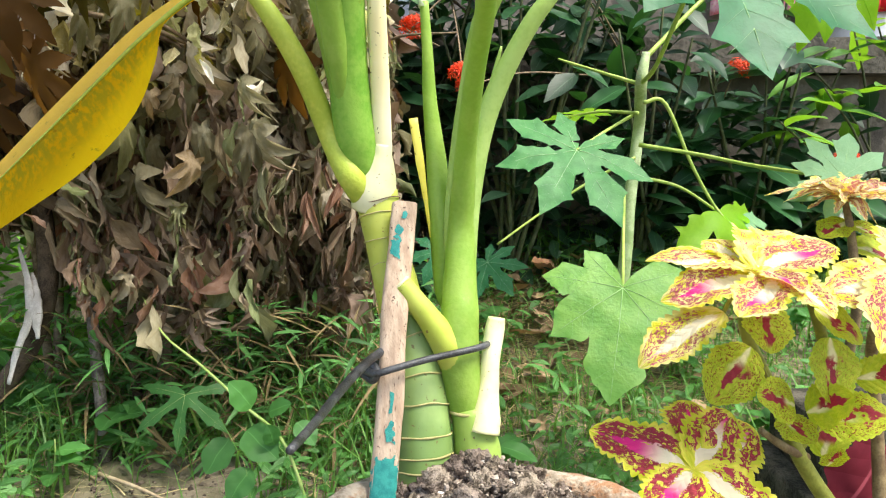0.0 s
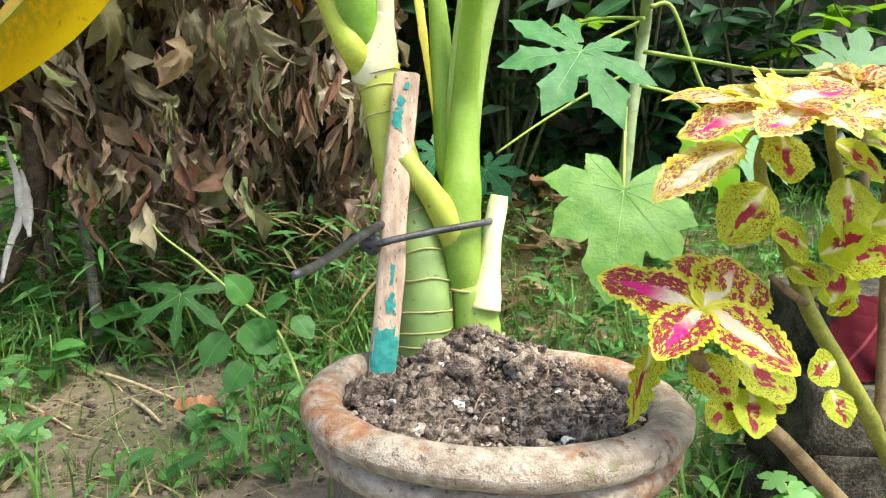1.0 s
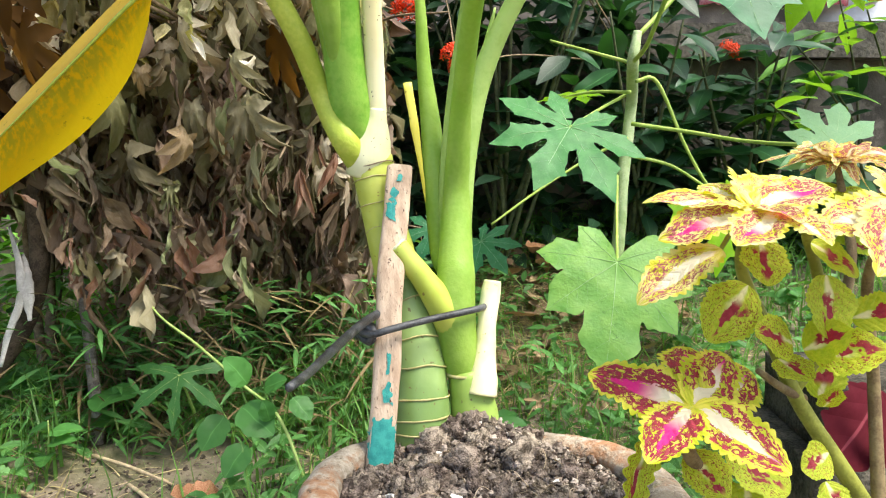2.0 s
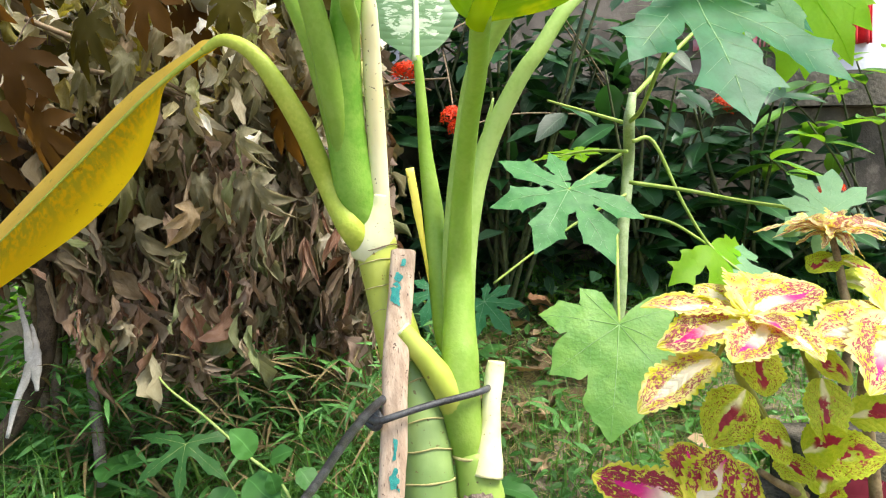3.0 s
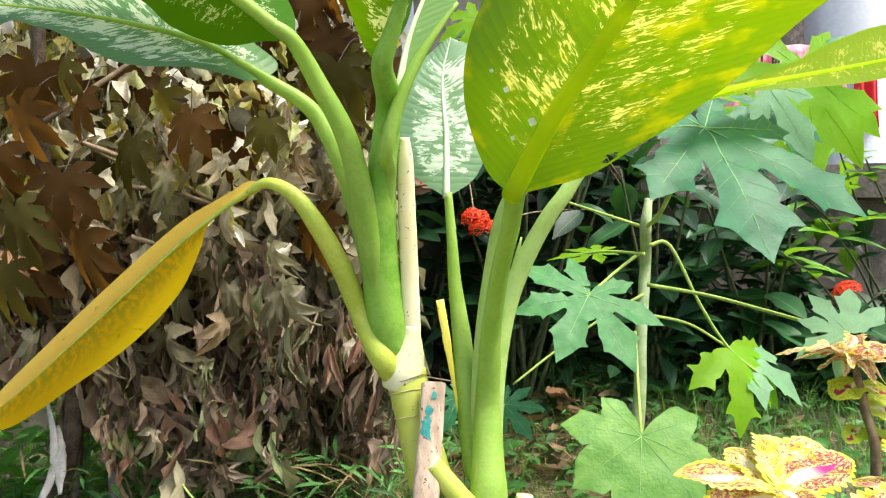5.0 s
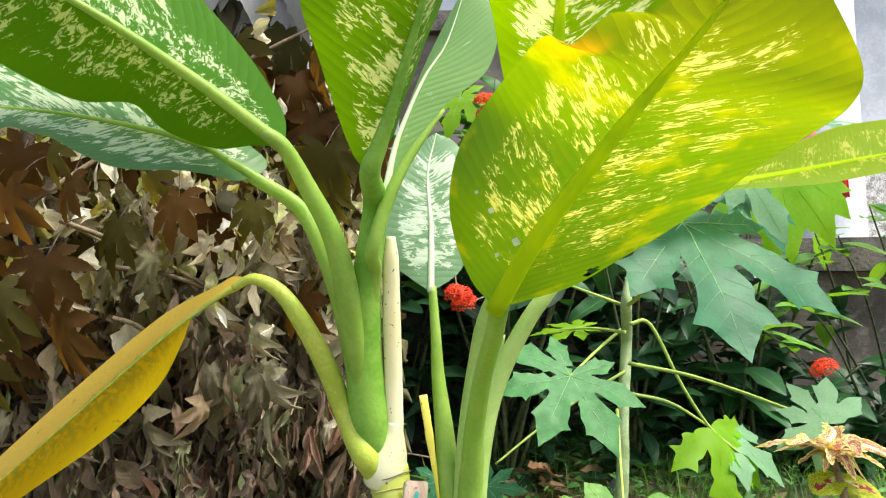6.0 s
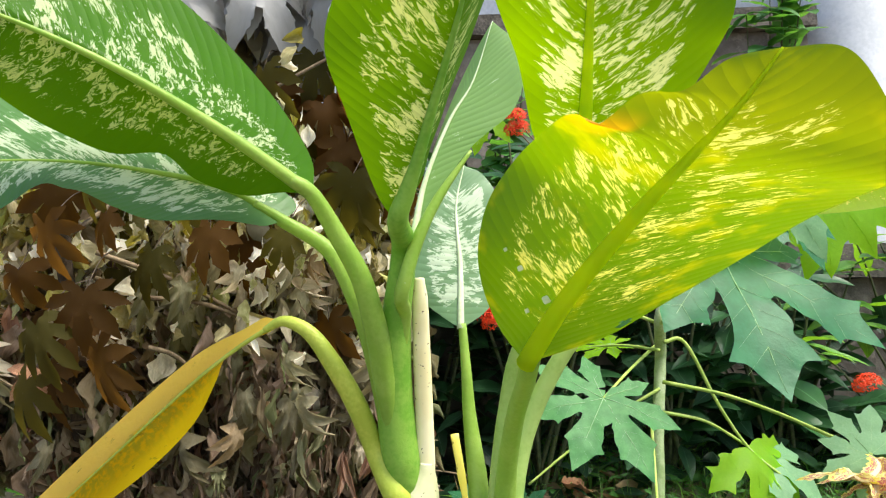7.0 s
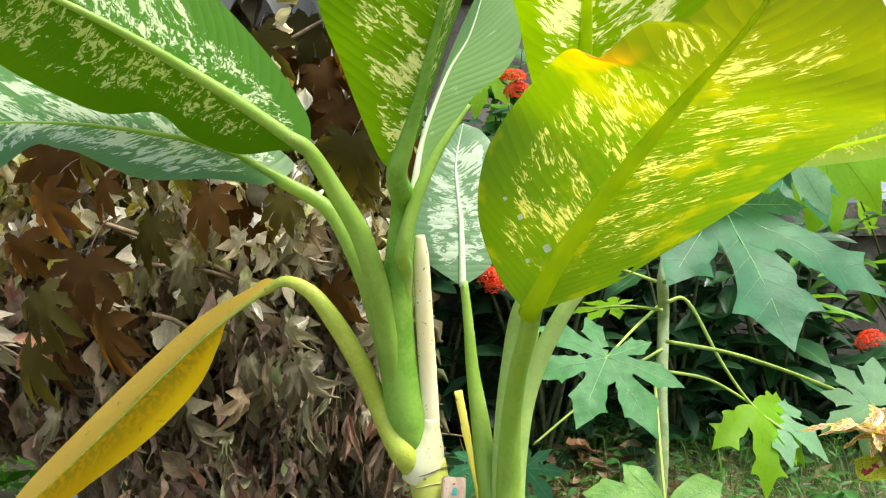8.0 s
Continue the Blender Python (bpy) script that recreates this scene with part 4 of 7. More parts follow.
    tube("cut_stub", [(0.047, 0.735, 0.303), (0.050, 0.740, 0.321), (0.053, 0.752, 0.351), (0.056, 0.760, 0.383), (0.061, 0.768, 0.416), (0.063, 0.770, 0.430)], [0.0190, 0.0165, 0.0128, 0.0114, 0.0118, 0.0100], M_CUT, cane, "pale cut leaf-stalk stub", n=30, sides=16, flat=0.9, rough=0.07)
    stub = tube("cut_branch", [(0.026, 0.760, 0.333), (0.019, 0.758, 0.371), (0.001, 0.754, 0.407), (-0.018, 0.752, 0.436), (-0.036, 0.750, 0.460), (-0.047, 0.750, 0.475)], [0.0150, 0.0215, 0.0178, 0.0140, 0.0124, 0.0114], M_STEM_BRANCH, cane, "short cut side shoot", n=30, sides=20, rough=0.02)
    tube("cut_face", [(-0.047, 0.750, 0.475), (-0.049, 0.750, 0.477)], [0.0115, 0.0098], M_CUT, stub, "pale cut face", n=2, sides=18)
    tube("node_ring", [(0.028, 0.753, 0.323), (0.028, 0.753, 0.326)], [0.0232, 0.0226], M_SCAR, cane, "thin olive scar round a node", n=2, sides=26)
    tube("node_ring", [(0.049, 0.750, 0.298), (0.049, 0.750, 0.300)], [0.0186, 0.0180], M_SCAR, cane, "thin olive scar round a node", n=2, sides=26)
    tube("petiole", [(0.016, 0.783, 0.438), (0.015, 0.802, 0.483), (0.015, 0.807, 0.544), (0.021, 0.804, 0.623), (0.031, 0.791, 0.698), (0.045, 0.757, 0.770), (0.077, 0.695, 0.824), (0.106, 0.644, 0.847), (0.094, 0.590, 0.946), (0.094, 0.575, 0.965)],
         [0.010, 0.0145, 0.0138, 0.0128, 0.0120, 0.0115, 0.0105, 0.0095, 0.0085, 0.0075], M_PETIOLE_PALE, cane, n=54, sides=18)
    tube("petiole", [(0.023, 0.786, 0.464), (0.026, 0.803, 0.482), (0.030, 0.802, 0.552), (0.038, 0.800, 0.610), (0.048, 0.797, 0.655), (0.063, 0.790, 0.697), (0.082, 0.780, 0.737), (0.101, 0.771, 0.770), (0.119, 0.767, 0.794), (0.158, 0.773, 0.849), (0.219, 0.811, 0.892), (0.285, 0.850, 0.919)],
         [0.010, 0.0140, 0.0140, 0.0135, 0.0128, 0.0118, 0.0108, 0.0100, 0.0094, 0.0085, 0.0075, 0.0065], M_PETIOLE_PALE, cane, n=60, sides=20)
    tube("sheath_wing", [(0.044, 0.800, 0.600), (0.051, 0.796, 0.655), (0.058, 0.788, 0.705), (0.066, 0.780, 0.742)], [0.002, 0.0045, 0.0042, 0.0012], M_PETIOLE_PALE, cane, "thin pale wing of a leaf sheath", n=18, sides=8, flat=0.35)
    tube("petiole", [(0.015, 0.788, 0.437), (0.005, 0.806, 0.453), (-0.003, 0.823, 0.541), (-0.008, 0.835, 0.611), (-0.016, 0.840, 0.685), (-0.019, 0.840, 0.744), (-0.023, 0.844, 0.804)],
         [0.010, 0.0150, 0.0148, 0.0128, 0.0088, 0.0068, 0.0055], M_PETIOLE, cane, n=40, sides=16)
    tube("yellow_sheath", [(-0.015, 0.815, 0.520), (-0.021, 0.816, 0.565), (-0.028, 0.818, 0.612), (-0.036, 0.821, 0.664)], [0.0012, 0.0028, 0.0052, 0.0054], M_CUT_YELLOW, cane, "thin yellowed dry sheath", n=20, sides=10, flat=0.3, rough=0.12)

    def leaf(mid, left, right, mat, rib, label, bulge=0.06, wave=0.006, r0=0.0065, seed=0.0, ns=48, holes=(), spots=()):
        left, right = [mid[0]] + left + [mid[-1]], [mid[0]] + right + [mid[-1]]
        v, f, uv = blade_data(mid, left, right, ns=ns, nw=10 if ns < 90 else 22, bulge=bulge, wave=wave, seed=seed)
        for h, rad in holes:
            f = [q for q in f if (sum((v[i] for i in q), Vector()) / 4 - Vector(h)).length > rad * (1 + 0.5 * noise.noise(v[q[0]] * 150))]
        b = put("leaf", mesh_of("leaf", v, f, mat, uv), cane, label)
        for at, rad in spots:
            front = Vector((-0.027, -0.042, 0.744))
            near = max(range(len(v)), key=lambda i: (v[i] - front).normalized().dot((Vector(at) - front).normalized()))
            d = (front - v[near]).normalized()
            x, y = d.orthogonal().normalized(), d.cross(d.orthogonal().normalized())
            ring = [v[near] + d * 0.0022 + (x * math.cos(j * 0.5236) + y * math.sin(j * 0.5236)) * rad * (1 + 0.15 * math.sin(j * 2.1)) for j in range(12)]
            put("pale_spot", mesh_of("pale_spot", ring + [v[near] + d * 0.0030], [(j, (j + 1) % 12, 12) for j in range(12)], M_CREAM_RIB), b, "round pale scar")
        tube("midrib", mid, [r0, r0 * 0.8, r0 * 0.5, r0 * 0.25, r0 * 0.08], rib, b, n=36, sides=10)
        return b
    # the big backlit leaf that leans forward
    leaf([(0.033, 0.564, 0.774), (0.061, 0.505, 0.830), (0.096, 0.431, 0.884), (0.119, 0.363, 0.918), (0.137, 0.326, 0.941), (0.154, 0.307, 0.967)],
         [(0.014, 0.602, 0.801), (-0.005, 0.571, 0.846), (-0.009, 0.537, 0.880), (0.000, 0.517, 0.917), (0.023, 0.483, 0.948), (0.037, 0.408, 0.951), (0.045, 0.343, 0.943), (0.059, 0.339, 0.935), (0.082, 0.327, 0.951), (0.105, 0.322, 0.950), (0.125, 0.308, 0.961)],
         [(0.103, 0.588, 0.793), (0.144, 0.576, 0.814), (0.186, 0.568, 0.839), (0.220, 0.519, 0.868), (0.233, 0.446, 0.887), (0.240, 0.400, 0.896), (0.232, 0.344, 0.895), (0.231, 0.327, 0.913), (0.209, 0.309, 0.938), (0.184, 0.298, 0.962)],
         M_CANE_OLD, M_RIB_DARK, "large glowing yellow-green leaf with cream streaks", 0.04, 0.006, 0.0096, 1.0, 120, [((0.123, 0.577, 0.814), 0.0085), ((0.075, 0.425, 0.889), 0.0026), ((0.141, 0.313, 0.949), 0.0025)], [((0.053, 0.561, 0.838), 0.0038), ((0.028, 0.55, 0.868), 0.0026), ((0.036, 0.56, 0.826), 0.0022), ((0.018, 0.55, 0.885), 0.0018)])
    # upright leaf behind it
    leaf([(0.094, 0.590, 0.946), (0.092, 0.542, 1.005), (0.088, 0.495, 1.060), (0.087, 0.458, 1.116), (0.093, 0.430, 1.181)],
         [(0.053, 0.585, 0.980), (0.031, 0.537, 1.048), (0.004, 0.489, 1.111), (0.027, 0.452, 1.164)],
         [(0.156, 0.585, 0.983), (0.205, 0.548, 1.043), (0.221, 0.510, 1.107), (0.175, 0.464, 1.158)],
         M_CANE_LIT, M_RIB_DARK, "upright green leaf with cream streaks", 0.08, 0.008, 0.0075, 2.0)
    # central leaf
    leaf([(-0.091, 0.658, 0.921), (-0.068, 0.626, 0.975), (-0.040, 0.582, 1.050), (-0.017, 0.539, 1.111), (0.007, 0.501, 1.177)],
         [(-0.111, 0.655, 0.946), (-0.137, 0.605, 1.025), (-0.150, 0.562, 1.085), (-0.102, 0.514, 1.149)],
         [(-0.067, 0.662, 0.965), (-0.044, 0.655, 1.026), (-0.010, 0.631, 1.106), (0.019, 0.582, 1.174)],
         M_CANE, M_PETIOLE_DEEP, "upright half-folded green leaf with cream flecks", 0.08, 0.006, 0.0085, 3.0)
    # outer leaves of the main crown
    leaf([(-0.187, 0.675, 0.954), (-0.267, 0.628, 1.012), (-0.354, 0.562, 1.063), (-0.434, 0.517, 1.096), (-0.504, 0.484, 1.112)],
         [(-0.187, 0.683, 0.968), (-0.199, 0.710, 1.010), (-0.253, 0.722, 1.093), (-0.340, 0.682, 1.185), (-0.423, 0.607, 1.226), (-0.480, 0.520, 1.172)],
         [(-0.224, 0.688, 0.959), (-0.272, 0.697, 0.959), (-0.322, 0.685, 0.976), (-0.355, 0.677, 1.004), (-0.404, 0.661, 1.002), (-0.451, 0.643, 1.021), (-0.491, 0.610, 1.047), (-0.505, 0.537, 1.078)],
         M_CANE, M_PETIOLE, "broad arching green leaf mottled with cream", 0.05, 0.004, 0.0080, 4.0)
    leaf([(-0.240, 0.750, 0.935), (-0.306, 0.741, 0.974), (-0.386, 0.717, 0.992), (-0.478, 0.689, 1.001), (-0.562, 0.653, 0.993), (-0.635, 0.624, 0.964)],
         [(-0.232, 0.773, 0.964), (-0.322, 0.786, 1.030), (-0.467, 0.778, 1.091), (-0.584, 0.753, 1.112), (-0.629, 0.686, 1.061)],
         [(-0.266, 0.700, 0.926), (-0.339, 0.659, 0.926), (-0.392, 0.641, 0.940), (-0.431, 0.624, 0.957), (-0.463, 0.618, 0.959), (-0.527, 0.609, 0.927)],
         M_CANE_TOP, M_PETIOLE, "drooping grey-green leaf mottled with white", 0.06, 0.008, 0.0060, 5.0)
    # pale leaf at the back
    leaf([(-0.025, 0.842, 0.797), (-0.024, 0.864, 0.883), (-0.028, 0.891, 0.967), (-0.015, 0.914, 1.033)],
         [(-0.054, 0.847, 0.817), (-0.076, 0.853, 0.838), (-0.087, 0.865, 0.872), (-0.086, 0.882, 0.930), (-0.068, 0.900, 0.985), (-0.036, 0.911, 1.018)],
         [(0.004, 0.847, 0.815), (0.020, 0.853, 0.834), (0.032, 0.865, 0.868), (0.035, 0.882, 0.930), (0.030, 0.897, 0.985), (0.012, 0.910, 1.018)],
         M_CANE_PALE, M_CREAM_RIB, "pale young leaf densely streaked with white", 0.05, 0.004, 0.0050, 6.0)
    # newest leaf, still half rolled
    leaf([(-0.088, 0.700, 0.854), (-0.076, 0.708, 0.915), (-0.063, 0.720, 0.976), (-0.033, 0.733, 1.051), (-0.004, 0.742, 1.101), (0.022, 0.749, 1.179)],
         [(-0.085, 0.719, 0.878), (-0.073, 0.736, 0.949), (-0.048, 0.763, 1.040), (-0.015, 0.771, 1.119)],
         [(-0.079, 0.706, 0.873), (-0.051, 0.714, 0.949), (-0.011, 0.722, 1.012), (0.045, 0.730, 1.064), (0.060, 0.742, 1.135)],
         M_NEW, M_CREAM_RIB, "new half-unrolled pale leaf", 0.05, 0.003, 0.0050, 7.0)
    tube("petiole", [(-0.100, 0.771, 0.752), (-0.092, 0.746, 0.819), (-0.092, 0.707, 0.842), (-0.073, 0.703, 0.902), (-0.047, 0.709, 0.954), (-0.009, 0.718, 1.009)], [0.006, 0.0085, 0.0085, 0.0075, 0.0055, 0.002], M_PETIOLE, cane, n=36, sides=14)
    # leaf that points away to the house side
    leaf([(0.284, 0.850, 0.919), (0.398, 0.898, 0.951), (0.528, 0.926, 0.977), (0.648, 0.944, 1.001), (0.792, 0.962, 1.026), (0.922, 0.971, 1.027)],
         [(0.366, 0.918, 0.956), (0.486, 0.966, 0.996), (0.583, 1.003, 1.043), (0.681, 1.022, 1.076), (0.825, 1.000, 1.080)],
         [(0.345, 0.869, 0.927), (0.433, 0.888, 0.945), (0.534, 0.897, 0.949), (0.638, 0.905, 0.969), (0.785, 0.943, 0.999)],
         M_CANE_GLOW, M_RIB_DARK, "yellow-green leaf reaching sideways", 0.05, 0.006, 0.0065, 8.0)
    # the yellowed hanging leaf
    leaf([(-0.243, 0.771, 0.813), (-0.266, 0.775, 0.803), (-0.305, 0.782, 0.780), (-0.354, 0.790, 0.745), (-0.424, 0.799, 0.686), (-0.488, 0.801, 0.629), (-0.562, 0.803, 0.564), (-0.635, 0.802, 0.506)],
         [(-0.257, 0.778, 0.816), (-0.291, 0.797, 0.809), (-0.371, 0.833, 0.773), (-0.462, 0.855, 0.705), (-0.555, 0.864, 0.624), (-0.633, 0.857, 0.546)],
         [(-0.270, 0.780, 0.797), (-0.328, 0.813, 0.772), (-0.355, 0.848, 0.733), (-0.395, 0.873, 0.673), (-0.463, 0.883, 0.607), (-0.541, 0.872, 0.550), (-0.609, 0.848, 0.503)],
         M_YELLOW, M_PETIOLE_YELLOW, "yellowed leaf hanging from its bent stalk", 0.12, 0.006, 0.0036, 9.0)


build_cane()


def build_stake():
    stake = thing("wooden_stake", (-0.065, 0.666, 0.234), "weathered wooden plant stake with flaking teal paint stuck in the pot", "stake")
    pts = [(-0.068, 0.665, 0.228), (-0.063, 0.683, 0.285), (-0.058, 0.707, 0.354), (-0.055, 0.739, 0.443), (-0.049, 0.765, 0.510), (-0.045, 0.785, 0.564)]
    n, sides = 60, 16
    c = spline(pts, n)
    verts, faces = [], []
    for i, p in enumerate(c):
        d = (c[min(i + 1, n)] - c[max(i - 1, 0)]).normalized()
        x = Vector((1, 0.15, 0))
        x = (x - d * x.dot(d)).normalized()
        y = d.cross(x)
        f = i / n
        wd = 0.0150 + 0.0012 * noise.noise(Vector((f * 9, 0, 3)))
        if f < 0.08:
            wd *= 0.75 + 0.25 * f / 0.08
        for j in range(sides):
            a = 2 * math.pi * j / sides
            cx, sy = math.cos(a), math.sin(a)
            cx, sy = math.copysign(abs(cx) ** 0.6, cx), math.copysign(abs(sy) ** 0.7, sy)
            w = 1 + 0.05 * noise.noise(Vector((cx * 2, sy * 2, f * 14)))
            top = 0.004 * noise.noise(Vector((cx * 1.5, sy * 1.5, 8))) if i == n else 0.0
            verts.append(p + x * cx * wd * w + y * sy * 0.0085 * w + d * top)
    for i in range(n):
        for j in range(sides):
            k = (j + 1) % sides
            faces.append((i * sides + j, i * sides + k, (i + 1) * sides + k, (i + 1) * sides + j))
    faces.append(tuple(reversed(range(sides))))
    shaft = put("shaft", mesh_of("shaft", verts, faces, M_STAKE), stake)
    put("broken_top", mesh_of("broken_top", [verts[n * sides + j] for j in range(sides)], [tuple(range(sides))], M_STAKE_END, smooth=False), stake, "dark broken end grain")
    # patches of paint that cling to the front of the shaft
    for f0, f1, s0, s1, sd in ((0.0, 0.25, -1.05, 1.10, 1), (0.27, 0.345, -0.35, 0.55, 2), (0.36, 0.42, -0.1, 0.25, 3), (0.76, 0.86, -0.85, 0.0, 4), (0.845, 0.905, -0.7, 0.05, 5), (0.925, 0.965, -0.2, 0.3, 6)):
        pv, pf, idx = [], [], {}
        m1, m2 = 70, 34
        for a in range(m1 + 1):
            f = f0 + (f1 - f0) * a / m1
            i = min(n - 1, int(f * n))
            p = c[i].lerp(c[i + 1], f * n - i)
            d = (c[i + 1] - c[i]).normalized()
            x = Vector((1, 0.15, 0))
            x = (x - d * x.dot(d)).normalized()
            y = d.cross(x)
            front = y if y.y < 0 else -y
            for b in range(m2 + 1):
                s = s0 + (s1 - s0) * b / m2
                edge = min(a, m1 - a) / m1 * 2 * min(b, m2 - b) / m2 * 2
                if edge * (1.0 if sd > 1 else 2.6) + 0.42 * noise.noise(Vector((f * 45, s * 2.2, sd))) + 0.10 * noise.noise(Vector((f * 160, s * 8.0, sd))) < 0.16:
                    continue
                idx[a, b] = len(pv)
                bow = max(0.0, 1 - abs(s) ** 2.6) ** 0.45
                pv.append(p + x * s * 0.0152 + front * (0.0090 * bow + 0.0007))
        for a in range(m1):
            for b in range(m2):
                q = [(a, b), (a, b + 1), (a + 1, b + 1), (a + 1, b)]
                if all(k in idx for k in q):
                    pf.append(tuple(idx[k] for k in q))
        put("paint_patch", mesh_of("paint_patch", pv, pf, M_TEAL), shaft, "flaking teal paint")


build_stake()

tie = thing("rubber_tie", (-0.078, 0.706, 0.385), "black rubber tube tied round the stake and the stems", "tie")
tube("tube_end", [(-0.101, 0.418, 0.427), (-0.099, 0.487, 0.416), (-0.094, 0.588, 0.406), (-0.081, 0.679, 0.403), (-0.063, 0.736, 0.404)], [0.0030, 0.0036, 0.0044, 0.0050, 0.0045], M_RUBBER, tie, "free tube end pointing out", n=36, sides=14, rough=0.05)
tube("tube_bore", [(-0.101, 0.417, 0.427), (-0.101, 0.419, 0.427)], [0.0021, 0.0021], M_CHIP, tie, "pale dusty bore of the tube", n=2, sides=12)
tube("band", [(-0.091, 0.721, 0.383), (-0.073, 0.694, 0.387), (-0.053, 0.695, 0.392), (-0.017, 0.716, 0.396), (0.021, 0.728, 0.401), (0.046, 0.743, 0.403), (0.060, 0.785, 0.398)], [0.0045, 0.0042, 0.0040, 0.0040, 0.0040, 0.0040, 0.0035], M_RUBBER, tie, "stretched band", n=44, sides=12)
tube("knot", [(-0.092, 0.729, 0.374), (-0.083, 0.715, 0.391), (-0.072, 0.701, 0.388), (-0.077, 0.704, 0.376), (-0.089, 0.720, 0.381), (-0.080, 0.737, 0.385), (-0.068, 0.745, 0.376)], [0.0045] * 7, M_RUBBER, tie, "lumpy knot", n=44, sides=12)

build_soil()

# ---- coleus ----
LEAF_COLEUS = [unit_leaf("leaf", M_COLEUS, 0.62, 0.42, 0.10 + 0.05 * q, 0.12, 12, 0.035, 60, 6, 0.04, q * 2.0, 0.62) for q in range(3)]
LEAF_COLEUS_ROSE = [unit_leaf("leaf", M_COLEUS_ROSE, 0.58, 0.42, 0.12 + 0.06 * q, 0.2, 12, 0.035, 60, 6, 0.08, q * 2.7 + 1, 0.62) for q in range(3)]
LEAF_COLEUS_CREAM = [unit_leaf("leaf", M_COLEUS_CREAM, 0.34, 0.42, 0.15 + 0.1 * q, 0.4, 9, 0.045, 48, 5, 0.16, q * 3.1 + 2, 0.7) for q in range(4)]
LEAF_COLEUS_S = [unit_leaf("leaf", M_COLEUS_SMALL, 0.82, 0.45, 0.12, 0.10, 12, 0.022, 60, 5, 0.04, q * 3.0, 0.58) for q in range(3)]


